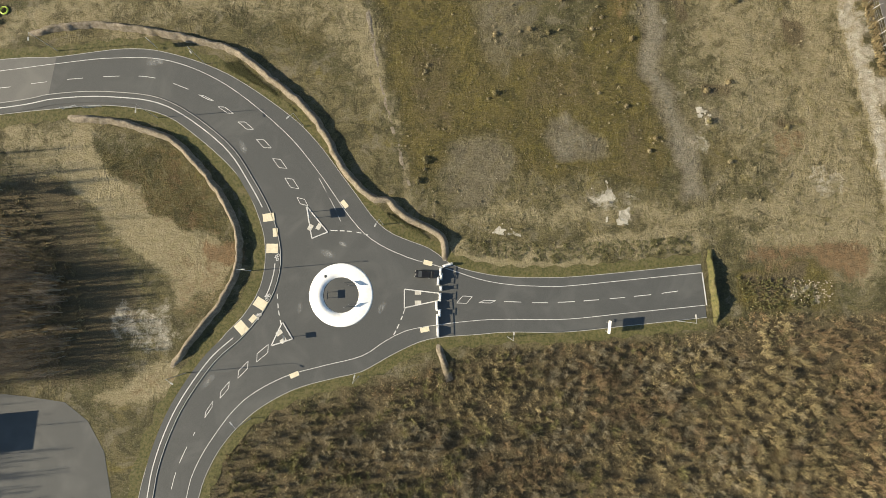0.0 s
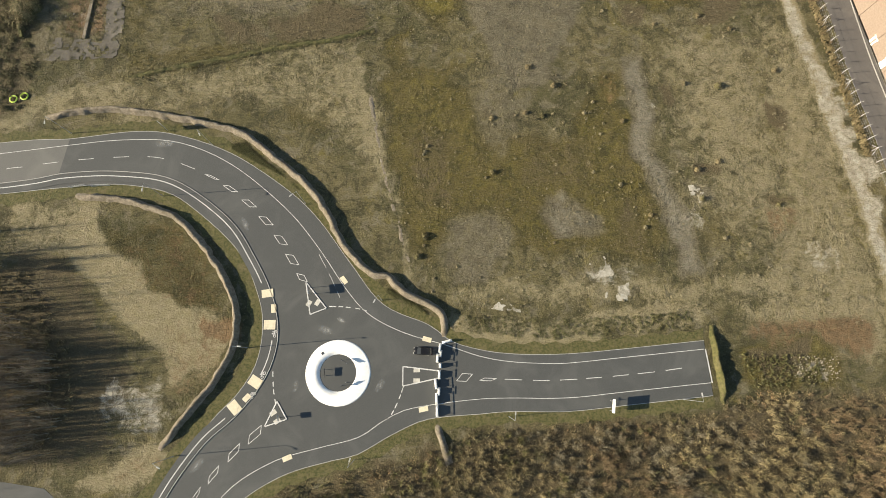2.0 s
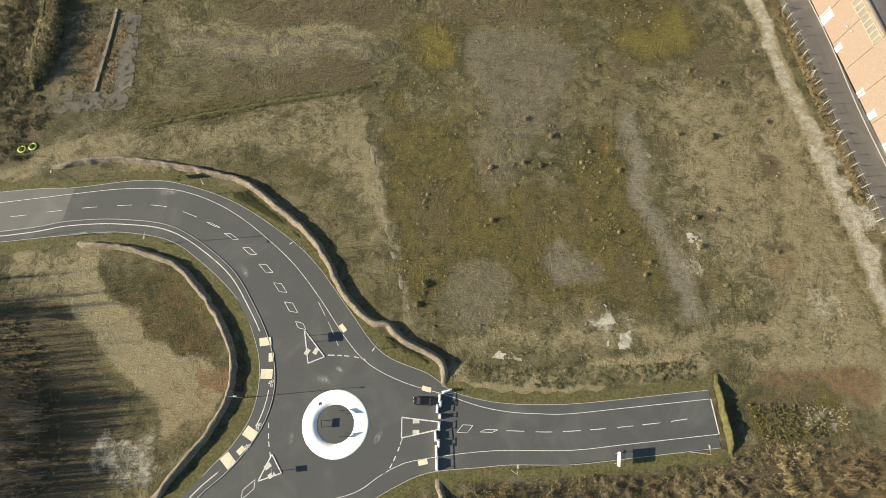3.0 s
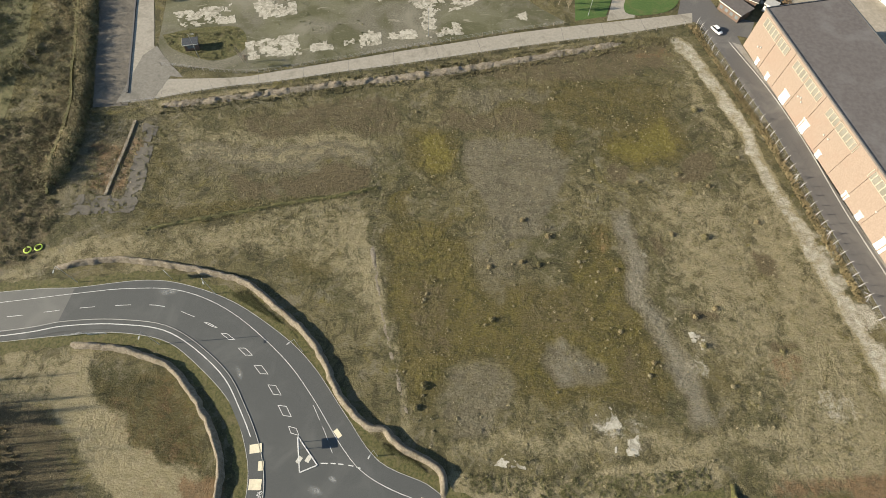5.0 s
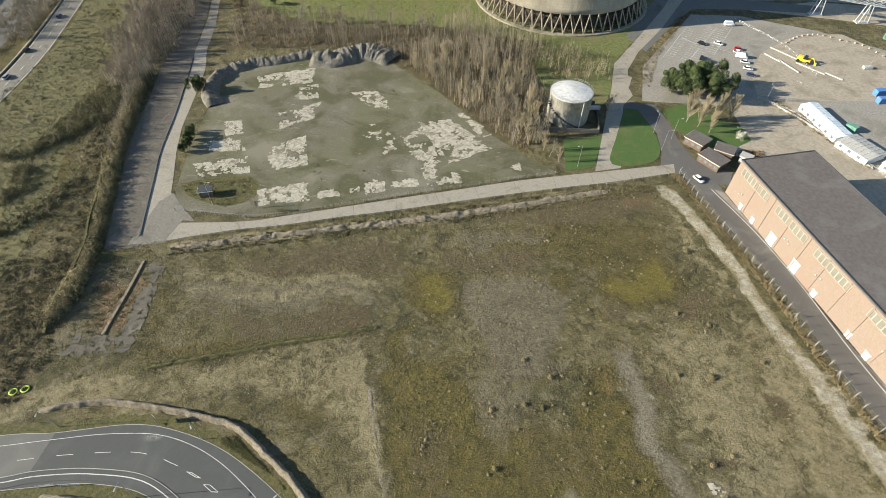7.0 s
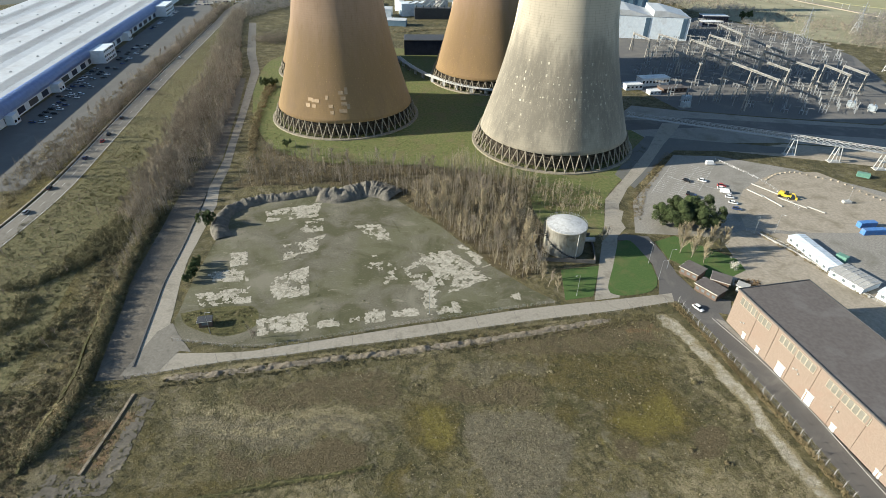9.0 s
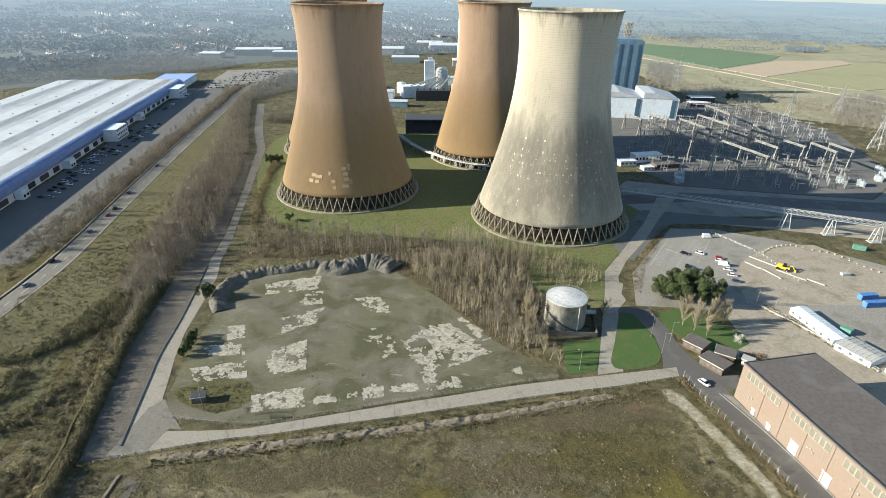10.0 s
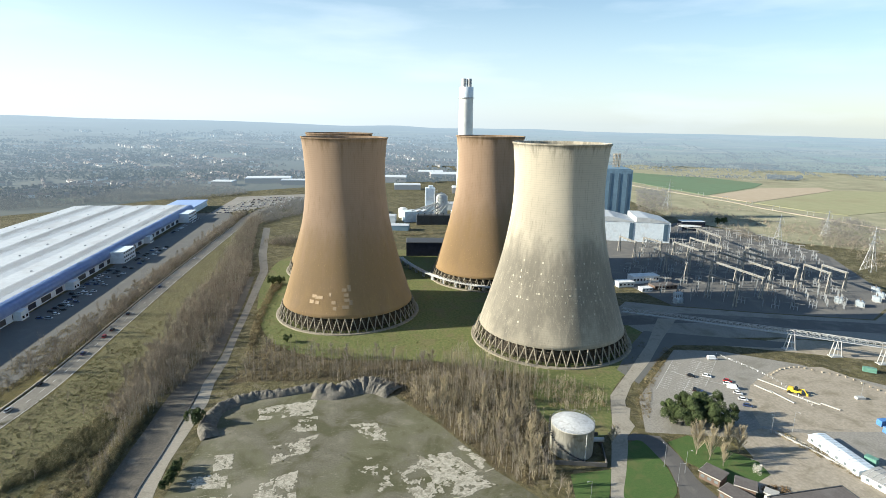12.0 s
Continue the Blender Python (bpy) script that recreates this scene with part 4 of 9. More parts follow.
me.update(calc_edges=True)
for key, arr in (("soil", soil), ("land", land)):
    arr[..., 3] = 1
    me.attributes.new(key, "FLOAT_COLOR", "POINT").data.foreach_set("color", arr.astype(np.float32).ravel())
me.materials.append(M["meadow"])
me.polygons.foreach_set("use_smooth", [True] * len(quads))
tagged(new("ground", me), "rough winter grassland with bare tan soil and moss", "ground", kind="structure")


def ground_z(x, y):
    i, j = min(max(int(np.searchsorted(xs, x)), 1), nx - 1), min(max(int(np.searchsorted(ys, y)), 1), ny - 1)
    return float(GZ[j, i])


# ---- roundabout and its arms ----
TOP_LINE = [(-200, 40), (-150, 46), (-104.5, 52.3), (-91.1, 54.2), (-77.7, 55.7), (-64.1, 55.1), (-50.4, 49.3), (-36.5, 38.2), (-28.2, 28.6), (-20, 17), (-14.6, 11.6), (-6.5, 7.6), (2.9, 4.9), (10.9, 2.3), (17.6, 1.1), (24.4, 0.7), (31.1, 0.7), (44.6, 2), (63.7, 3.9)]
TOP_EDGE = [(-200, 43.5), (-150, 49.5), (-104.7, 55.1), (-91.2, 55.9), (-75.1, 58), (-64.2, 57), (-50.4, 52.1), (-36.6, 43.1), (-28.4, 35.5), (-20.1, 24.5), (-11.9, 14.4), (-1.1, 9.6), (4.2, 5.8), (11, 3.8), (17.7, 2.9), (25.7, 2.7), (36.5, 3.2), (63.8, 5.9)]
LOW_LINE = [(-60, -75), (-58.5, -60), (-56.5, -47.6), (-54.8, -41.1), (-50.5, -33.5), (-44.2, -25.8), (-35.2, -20.5), (-26.1, -17.9), (-16.9, -15.6), (-11.7, -12.3), (-6.4, -9.7), (1.6, -8.3), (10.9, -7.3), (17.6, -7.1), (31, -7.1), (44.4, -5.8), (64.5, -3.8)]
LOW_EDGE = [(-57, -75), (-55.5, -60), (-53.7, -47.6), (-51.6, -41.1), (-47.9, -34.8), (-41.6, -28.4), (-32.6, -23.3), (-22.1, -20.4), (-16.9, -19.2), (-9, -14.9), (-1.1, -11.7), (10.9, -10.6), (17.5, -10.1), (30.9, -10.1), (44.4, -8.8), (64.7, -6.7)]
WEST_KERB = [(-200, 33), (-150, 39), (-104, 44.4), (-90.8, 46.8), (-77.3, 47.3), (-63.8, 45), (-50, 35.4), (-43, 25.8), (-38.1, 16.3), (-36.3, 8.3), (-37, 1.6), (-39.6, -4.4), (-44.6, -10.9), (-51, -16.8), (-57.2, -25.8), (-60.8, -33.5), (-63.1, -41), (-64.1, -47.6), (-66, -60), (-67, -75)]
WEST_EDGE = [(-200, 30), (-150, 36), (-103.8, 41.6), (-90.6, 43.1), (-78.5, 44), (-66.3, 42.2), (-58.1, 37.4), (-47, 27.2), (-41.4, 16.3), (-39.9, 8.3), (-41, 0.3), (-44.8, -6.3), (-48.6, -10.3), (-53.6, -16.8), (-59.8, -25.8), (-63.4, -33.4), (-65.9, -41), (-67.3, -47.5), (-69, -60), (-70, -75)]
top_line, top_edge, low_line, low_edge, west_kerb, west_edge = (spline(p) for p in (TOP_LINE, TOP_EDGE, LOW_LINE, LOW_EDGE, WEST_KERB, WEST_EDGE))
HUB = (-21.9, -1.4)

# grassed verges beside the tarmac
for name, pts, side in (("verge_north", top_edge, 2.6), ("verge_west", west_edge, -2.9), ("verge_south", low_edge, -2.6)):
    bm = bmesh.new()
    far = [(x + 0.5 * math.sin(i * 1.7), y + 0.5 * math.sin(i * 2.3 + 1)) for i, (x, y) in enumerate(offset(pts, side))]
    a, b = (far, pts) if side > 0 else (pts, far)
    add_band(bm, a, b, -0.2, 0.03)
    thing(name, bm, "verge", "olive rough grass verge along the tarmac", "verge", kind="structure")

bm = bmesh.new()
add_slab(bm, west_edge + low_edge + top_edge[::-1], -0.2, 0.06)
thing("road", bm, "asphalt", "dark new asphalt of a roundabout with three arms", "road", kind="structure")
bm = bmesh.new()
add_ribbon(bm, offset(west_kerb, -1.45), 2.5, 0.04, 0.165)
thing("pavement", bm, "asphalt", "raised asphalt cycle track beside the kerb", "pavement", kind="structure")
kerb = base("kerb", at(0, 0), "grey concrete kerb of the roundabout", "kerb", kind="structure")
for pts, w, h in ((west_kerb, 0.16, 0.19), (top_edge, 0.12, 0.085), (low_edge, 0.12, 0.085), (west_edge, 0.12, 0.085)):
    bm = bmesh.new()
    add_ribbon(bm, pts, w, 0.0, h)
    part("kerb_line", bm, "kerb", kerb)

# painted lines
paint_root = base("road_marking", at(0, 0), "white painted road markings, slightly worn", "road marking", kind="structure")


def mark(pts, w=0.15, z=0.066):
    bm = bmesh.new()
    add_ribbon(bm, pts, w, z - 0.004, z)
    part("line", bm, "marking", paint_root)


mark(top_line, 0.13)
mark(low_line, 0.13)
mark([p for p in offset(west_kerb, -1.25) if p[1] > 18], 0.22, 0.172)
mark([p for p in offset(west_kerb, -1.25) if -3 < p[1] < 8.2], 0.22, 0.172)
mark([p for p in offset(west_kerb, -1.25) if p[1] < -10.5], 0.22, 0.172)
mark([(64.0, 3.9), (64.4, 0.2), (64.8, -3.8)], 0.30)


def dashes(pts, first, length, gap, w=0.14, count=99):
    """Strokes of one length along a line."""
    line = spline(pts, 0.5)
    s, run = -first, []
    for p, q in zip(line, line[1:]):
        on = s >= 0 and s % (length + gap) < length
        if on:
            run = run or [p]
            run.append(q)
        elif run:
            if len(run) > 2 and count > 0:
                mark(run, w)
                count -= 1
            run = []
        s += math.dist(p, q)
    if len(run) > 2 and count > 0:
        mark(run, w)


dashes([(16.5, -2.9), (26.9, -3.2), (39.1, -2.5), (51.6, -1.3), (58.5, -0.4)], 0, 4, 2.2, 0.16)
dashes([(-140, 44), (-104.2, 48.1), (-96.9, 49.2), (-85.6, 50.6), (-72.8, 51.3), (-66, 50.5), (-61.2, 48.8), (-56.5, 46.9)], 0, 4, 4.6, 0.13)
dashes([(-62, -58), (-59.8, -44.8), (-57.8, -38.5), (-55, -32.8)], 0, 4, 2.2, 0.14)
dashes([(-27.6, 26.5), (-24.5, 20.8), (-22.2, 16)], 0, 3.4, 1.6, 0.11)


def hatch_box(x, y, deg, ln, w):
    """An outlined, slanted box of the tapering hatching."""
    a = radians(deg)
    c = [(-ln / 2 + 1.3, w / 2), (ln / 2, w / 2), (ln / 2 - 1.3, -w / 2), (-ln / 2, -w / 2)]
    c = [(x + rot2(p, a)[0], y + rot2(p, a)[1]) for p in c]
    for p, q in zip(c, c[1:] + c[:1]):
        mark([p, ((p[0] + q[0]) / 2, (p[1] + q[1]) / 2), q], 0.13)


for x, y, deg, ln, w in ((-55, 46, -27, 4, 0.35), (-50.2, 43, -35, 4, 0.8), (-45.3, 39.2, -41, 4, 1.1), (-40.9, 34.8, -48, 4, 1.3), (-37, 30, -54, 4, 1.4), (-34, 25.2, -58, 4, 1.5), (-31.4, 20.8, -62, 3.0, 1.4),
                         (-52, -27.7, 57, 4.2, 0.6), (-48.5, -23.3, 50, 4.2, 0.9), (-44.4, -18.7, 46, 4.4, 1.1), (-40, -14.9, 40, 4.6, 1.4), (7.2, -2.5, -3, 3.6, 1.7), (12.6, -2.95, -2, 4, 0.6)):
    hatch_box(x, y, deg, ln, w)
for pts in ([(-24.6, 13.9), (-21.3, 13.8), (-17.9, 13.4), (-15.2, 12.7)], [(-6.8, -4.4), (-8, -7.7), (-9.7, -11), (-11, -11.9)], [(-36.9, -1.1), (-36.5, -5), (-35.8, -8.3)]):
    dashes(pts, 0, 1.1, 0.8, 0.22)

flat_old = bmesh.new()
add_band(flat_old, [p for p in top_edge if p[0] < -90], [p for p in offset(west_kerb, -0.2) if p[0] < -90][:len([p for p in top_edge if p[0] < -90])], 0.02, 0.0645)
thing("road_old", flat_old, "worn_asphalt", "older paler asphalt where the new surface ends", "road", kind="structure")
# splitter islands with a white kerb and pale crossing pads
for pts, pads in (([(-30.4, 19.7), (-29, 12), (-25.3, 13.5)], ((-29.4, 14.6, 60), (-27.4, 14.8, 60))),
                  ([(-7, 0), (-7, -4.4), (1.4, -2.6), (1.4, -1.0)], ((-3.8, -0.8, 0), (-3.8, -3.2, 0))),
                  ([(-35.5, -7.7), (-33.1, -11.6), (-38, -13.2)], ((-36.2, -10.2, 35), (-35.2, -12, 35)))):
    isl = base("splitter_island", at(0, 0), "small raised traffic island with white kerb and pale pads", "traffic island", "islands of the roundabout")
    bm = bmesh.new()
    add_slab(bm, pts, 0.03, 0.14)
    part("surface", bm, "asphalt", isl)
    loop = pts + pts[:1]
    bm = bmesh.new()
    for p, q in zip(loop, loop[1:]):
        add_ribbon(bm, [p, ((p[0] + q[0]) / 2, (p[1] + q[1]) / 2), q], 0.26, 0.04, 0.17)
    part("kerb_edge", bm, "marking", isl, "white painted kerb")
    for x, y, deg in pads:
        bm = bmesh.new()
        add_box(bm, (x, y, 0.1), (1.5, 1.0, 0.06), radians(deg))
        part("paving_pad", bm, "kerb_pale", isl, "pale grey tactile paving")
for x, y, sx, sy, deg in ((-39.3, 17, 2.7, 1.9, 8), (-37.6, 13.4, 1.2, 2.0, 5), (-38.3, 9.6, 2.7, 2.2, 0), (-40.7, -3.4, 2.9, 2.3, -32), (-42.4, -6.9, 1.2, 1.8, -42), (-45.0, -9, 2.9, 2.3, -48),
                          (-21.4, 20.2, 2.0, 1.1, -52), (-1.5, 6.2, 2.1, 1.1, -15), (-2.2, -9.5, 2.1, 1.1, 12), (-32.5, -19.9, 2.1, 1.1, 22)):
    bm = bmesh.new()
    add_box(bm, (0, 0, 0), (sx, sy, 0.05))
    ob = thing("tactile_paving", bm, "buff", "pad of buff tactile paving at a dropped kerb", "paving pad", "tactile pads")
    ob.matrix_basis = at(x, y, 0.14 if x < -36 else 0.045, deg)

# central island
hub = base("roundabout_island", at(*HUB), "white domed apron round a dark island centre", "traffic island")
bm = bmesh.new()
add_lathe(bm, [(7.5, 0.03), (7.48, 0.09), (7.2, 0.13), (5.6, 0.19), (4.2, 0.21), (4.15, 0.05)], 72)
part("apron", bm, "island_white", hub, "white overrun apron", True)
bm = bmesh.new()
add_lathe(bm, [(4.2, 0.05), (4.18, 0.15), (2.0, 0.19), (0.02, 0.20)], 48)
part("centre", bm, "asphalt", hub, "dark tarmac middle")
bm = bmesh.new()
add_box(bm, (-3.7, 4.4, 0.18), (0.6, 0.6, 0.05), 0.4)
part("manhole_cover", bm, "dark_steel", hub)


def sign(x, y, w, h, foot, deg, label, face="pale_steel", posts=2):
    root = base("road_sign", at(x, y, 0.05, deg), label, "road sign", "road signs")
    for k in ((-0.35, 0.35) if posts == 2 else (0,)):
        bm = bmesh.new()
        add_rod(bm, (k * w, 0, 0), (k * w, 0, foot + h), 0.06)
        part("post", bm, "steel", root)
    bm = bmesh.new()
    add_box(bm, (0, -0.08, foot), (w, 0.06, h))
    add_box(bm, (0, -0.03, foot + h * 0.2), (w, 0.05, 0.06))
    add_box(bm, (0, -0.03, foot + h * 0.8), (w, 0.05, 0.06))
    bmesh.ops.bevel(bm, geom=bm.edges[:], offset=0.012, segments=1)
    part("panel", bm, face, root)
    return root


sign(40.6, -8.8, 3.0, 1.9, 1.5, 82, "large white backed direction sign on two steel posts", "white_paint")
sign(-29.3, 17.6, 2.2, 1.3, 1.7, 100, "grey backed direction sign on a traffic island", "steel")
sign(-34.6, -11.2, 1.2, 0.9, 1.7, 100, "small grey backed sign on a traffic island", "steel", 1)
sign(-67.5, 58.6, 1.6, 2.4, 1.6, 140, "tall grey backed sign beside the tarmac", "steel")
for q in (60, 180, 300):
    x, y = rot2((2.9, 0), radians(q))
    sign(HUB[0] + x, HUB[1] + y, 1.9, 0.6, 1.0, q + 90, "dark chevron board on the island centre", "dark_steel")


def street_lamp(x, y, deg, h=9.5):
    root = base("street_lamp", at(x, y, 0, deg), "tall galvanised steel street lamp with one arm", "street lamp", "street lamps")
    bm = bmesh.new()
    add_rod(bm, (0, 0, 0), (0, 0, 1.2), 0.11, 0.11, 8)
    add_rod(bm, (0, 0, 1.2), (0, 0, h), 0.075, 0.05, 8)
    part("pole", bm, "steel", root)
    bm = bmesh.new()
    add_rod(bm, (0, 0, h - 0.05), (1.2, 0, h + 0.12), 0.04, 0.035)
    part("arm", bm, "steel", root)
    bm = bmesh.new()
    add_box(bm, (1.55, 0, h + 0.07), (0.8, 0.3, 0.14), 0, 0.7)
    part("lantern", bm, "pale_steel", root)
    return root


lamp = street_lamp(-55.5, 54.4, -60)
for x, y, deg in ((-91, 57.4, -85), (-31.5, 39.2, -140), (-12.2, 15.4, -120), (17.3, -11.2, 85), (-17.6, -20.3, 75), (-42.4, -29.8, 130), (-43.2, 4.3, 0), (-57.6, -19.4, -30), (-66.4, 41, -90), (57.7, -7.5, 95)):
    copy_thing(lamp, at(x, y, 0, deg))


# white barriers across the closed arm
def barrier(x, y, deg, ln):
    root = base("road_barrier", at(x, y, 0.06, deg), "white plastic road barrier across the closed arm", "barrier", "barriers across the arm")
    bm = bmesh.new()
    add_box(bm, (0, 0, 0), (ln, 0.62, 0.35))
    add_box(bm, (0, 0, 0.35), (ln, 0.5, 0.75), 0, 0.55)
    bmesh.ops.bevel(bm, geom=bm.edges[:], offset=0.04, segments=1)
    part("block", bm, "white_paint", root)
    bm = bmesh.new()
    for k in (-0.3, 0.3):
        add_rod(bm, (k * ln, 0, 1.05), (k * ln, 0, 1.5), 0.04)
    add_box(bm, (0, 0, 1.4), (ln, 0.06, 0.12))
    part("rail", bm, "white_paint", root)


for x, y, deg, ln in ((3.2, 5.7, 15, 2.4), (1.5, 4.1, 83, 2.2), (1.0, 1.9, 85, 2.0), (1.7, 2.9, 80, 1.6), (1.6, 0.2, 90, 1.2), (1.4, -1.9, 88, 2.0), (0.6, -3.9, 95, 2.4), (1.3, -5.6, 88, 1.8), (0.8, -7.2, 92, 2.6), (0.9, -9.9, 91, 2.6)):
    barrier(x, y, deg, ln)


# earth banks thrown up round the arms
def bank(name, pts, h, w, label, mat="bank", rough=0.2):
    line = spline(pts, 0.5)
    bm = bmesh.new()
    prof = ((-0.5, 0.0), (-0.42, 0.3), (-0.3, 0.6), (-0.18, 0.9), (-0.05, 1.0), (0.08, 0.97), (0.2, 0.8), (0.33, 0.45), (0.42, 0.2), (0.5, 0.0))
    line = [(p[0] + 0.35 * noise.noise((p[0] * 0.5, p[1] * 0.5, 7)), p[1] + 0.35 * noise.noise((p[0] * 0.5, p[1] * 0.5, 9))) for p in line]
    rows = []
    for i, p in enumerate(line):
        a, b = Vector(line[max(0, i - 1)]), Vector(line[min(len(line) - 1, i + 1)])
        t = (b - a).normalized()
        end = min(1.0, i / 9, (len(line) - 1 - i) / 9)
        row = []
        for u, v in prof:
            k = u * w * (1 + 0.25 * noise.noise((p[0] * 0.6, p[1] * 0.6, u * 3)))
            z = v * h * (0.12 + 0.88 * end) * (1 + rough * noise.noise((p[0] * 0.4, p[1] * 0.4, 4 + u)) + 0.7 * rough * noise.noise((p[0] * 1.7, p[1] * 1.7, 4 + 3 * u)))
            row.append(bm.verts.new((p[0] - t.y * k, p[1] + t.x * k, z - 0.15)))
        rows.append(row)
    for r, s in zip(rows, rows[1:]):
        for i in range(len(prof) - 1):
            bm.faces.new((r[i], s[i], s[i + 1], r[i + 1]))
    return thing(name, bm, mat, label, "earth bank", kind="structure", smooth=True)


bank("earth_bank_north", [(-98, 61.5), (-90, 63.2), (-82, 64), (-74, 63.2), (-64.4, 61.6), (-57.5, 60.2), (-47.9, 57.3), (-39.5, 50.8), (-31.2, 43.8), (-26.4, 37.6), (-22.9, 30.7), (-19.4, 25.9), (-14.7, 21.8), (-10.6, 20.7), (-6.5, 17.1), (-1.1, 14.4), (2.2, 11.7), (2.6, 6.8)], 1.6, 2.0, "low bank of tan earth round the arm")
bank("earth_bank_west", [(-88, 41), (-77, 40.1), (-70.2, 38.3), (-63.4, 36), (-57.9, 31.2), (-52.3, 24.4), (-48.1, 17.7), (-46.2, 10.9), (-46.6, 4.2), (-50.1, -3), (-56.4, -11.6), (-61, -18)], 1.5, 1.9, "low curved bank of tan earth")
bank("earth_bank_south", [(0.9, -12.4), (2.2, -16.9), (3.8, -21.5)], 1.1, 1.9, "short bank of tan earth beside the barriers")
bank("earth_bank_east", [(66, 9.4), (66.6, 0.3), (67.2, -8.8)], 1.7, 1.7, "grassed bank of earth closing the end of the arm", "verge", 0.4)
bank("earth_ridge_north", [(-84, 117.2), (-63, 120.6), (-38, 125.5), (-13, 129.8), (15.5, 135.5), (47, 143), (64, 147)], 0.6, 3.2, "ragged ridge of dug earth beside the concrete lane", rough=1.0)
bank("hedge_bank", [(-79, 73), (-62.4, 77), (-51.3, 79.4), (-39.2, 82.2), (-26.7, 84.4), (-15.7, 87.4)], 0.55, 1.8, "low overgrown ridge in the meadow", "verge", 0.7)
bank("field_ridge", [(-17, 70), (-14, 55), (-11, 42), (-7.5, 30), (-4.8, 21)], 0.16, 1.6, "thin pale ridge of earth at the meadow's edge", rough=1.0)

# cycle symbols on the track
for x, y, deg in ((-36.9, 7.5, 80), (-39.0, -1.9, 62), (-41.0, -6.4, 55)):
    bm = bmesh.new()
    for cx in (-0.5, 0.5):
        ring = [(cx + 0.3 * math.cos(k * 0.524), 0.3 * math.sin(k * 0.524)) for k in range(13)]
        add_ribbon(bm, ring, 0.12, 0, 0.006)
    for a, b in (((-0.5, 0), (-0.1, 0.6)), ((-0.1, 0.6), (0.4, 0.5)), ((-0.1, 0.6), (0.05, 0)), ((0.05, 0), (0.4, 0.5)), ((0.5, 0), (0.35, 0.75)), ((-0.25, 0.75), (0.0, 0.75))):
        add_ribbon(bm, [a, ((a[0] + b[0]) / 2, (a[1] + b[1]) / 2), b], 0.12, 0, 0.006)
    thing("cycle_symbol", bm, "marking", "white painted cycle symbol on the track", "road marking", "cycle symbols", "structure").matrix_basis = at(x, y, 0.165, deg)

# pale smears of dust and paint on the ring road
scuffs = base("road_scuff", at(0, 0), "pale smears of dust on the asphalt", "road marking", kind="structure")
r_ = random.Random(90)
for x, y, deg, w in ((-45.9, 34, 120, 4.0), (-67.5, 54.8, 5, 5.0), (-52.2, -21.3, 45, 4.0), (-25.2, 8.3, -20, 4.5), (-31.6, -4.4, 80, 3.0), (-12.4, -4.4, 60, 3.5), (-21.6, 10.6, -30, 2.5)):
    bm = bmesh.new()
    ring = [(0.62 * w * math.cos(k * 0.349) * r_.uniform(0.8, 1.1), 0.28 * w * math.sin(k * 0.349) * r_.uniform(0.8, 1.1)) for k in range(18)]
    add_slab(bm, ring, -0.03, 0.0)
    part("smear", bm, "dust", scuffs).matrix_basis = at(x, y, 0.0665, deg)

# ---- lanes, yards and lawns north of the meadow ----
def flat(name, pts, z, mat, label, category, step=None, thick=0.25):
    bm = bmesh.new()
    add_slab(bm, pts, z - thick, z)
    return thing(name, bm, mat, label, category, kind="structure")


lane_s = spline([(-92, 118.7), (-86.5, 120), (-67.5, 124.8), (-49.7, 127.8), (-31.7, 131.8), (-13.1, 135.4), (6, 139.7), (25.7, 144), (46, 148.1), (66.7, 151.9), (90, 157.4)])
lane_n = spline([(-92, 128), (-72, 128.6), (-60.2, 129.6), (-49.9, 132.2), (-32.1, 136.5), (-13.5, 141.2), (6.2, 145.8), (26.7, 150.8), (47.9, 154.9), (69.8, 158.6), (91, 162.4)])
flat("lane_north", lane_s + lane_n[::-1], 0.07, "concrete_road", "pale jointed concrete lane with patches", "lane")
flat("lane_west", [(-93.5, 118.2), (-86, 120.5), (-84.5, 129.2), (-91, 141), (-92.5, 143), (-94.6, 152), (-98.2, 166), (-101.2, 182), (-103, 205), (-105, 227), (-109.6, 245), (-115, 245), (-112.6, 234), (-109.2, 212), (-106.6, 191), (-104.2, 167), (-101, 151), (-98.6, 138), (-95.8, 125)], 0.06, "concrete_road", "pale concrete lane running to the towers", "lane")
flat("lane_towers", [(-109.6, 245), (-112.4, 270), (-118.4, 300), (-126, 342), (-146, 450), (-166, 510), (-202, 640), (-210, 640), (-174, 510), (-153, 450), (-132, 349), (-124, 306), (-118.6, 278), (-115, 245)], 0.058, "pale_tarmac", "weathered grey lane between the trees", "lane")
flat("lane_apron", [(-98, 118), (-87, 119.6), (-84, 129.4), (-80, 129), (-88, 138), (-91.6, 143), (-95, 138.5)], 0.085, "pale_tarmac", "grey tarmac apron at the lane's corner", "lane")
flat("old_road", [(-104.6, 116), (-94.2, 117), (-96.3, 125.6), (-99, 138), (-101.4, 151), (-104.6, 167), (-107, 191), (-110, 213), (-113.2, 234), (-115.4, 244), (-122, 247), (-126, 236), (-124.4, 222), (-122, 206), (-119.8, 188), (-116.6, 164), (-113, 152), (-109.4, 136), (-106, 122)], 0.045, "old_road", "cracked old tarmac road with pale patches", "road")
flat("old_road_north", [(-113.2, 240), (-126, 236), (-128, 270), (-139, 324), (-154, 387), (-164, 432), (-152, 432), (-139, 374), (-129, 324), (-120, 281), (-116, 250)], 0.04, "old_road", "shaded old tarmac road beside the lane", "road")
joints = base("lane_joint", at(0, 0), "dark joints between the concrete slabs", "joint", kind="structure")
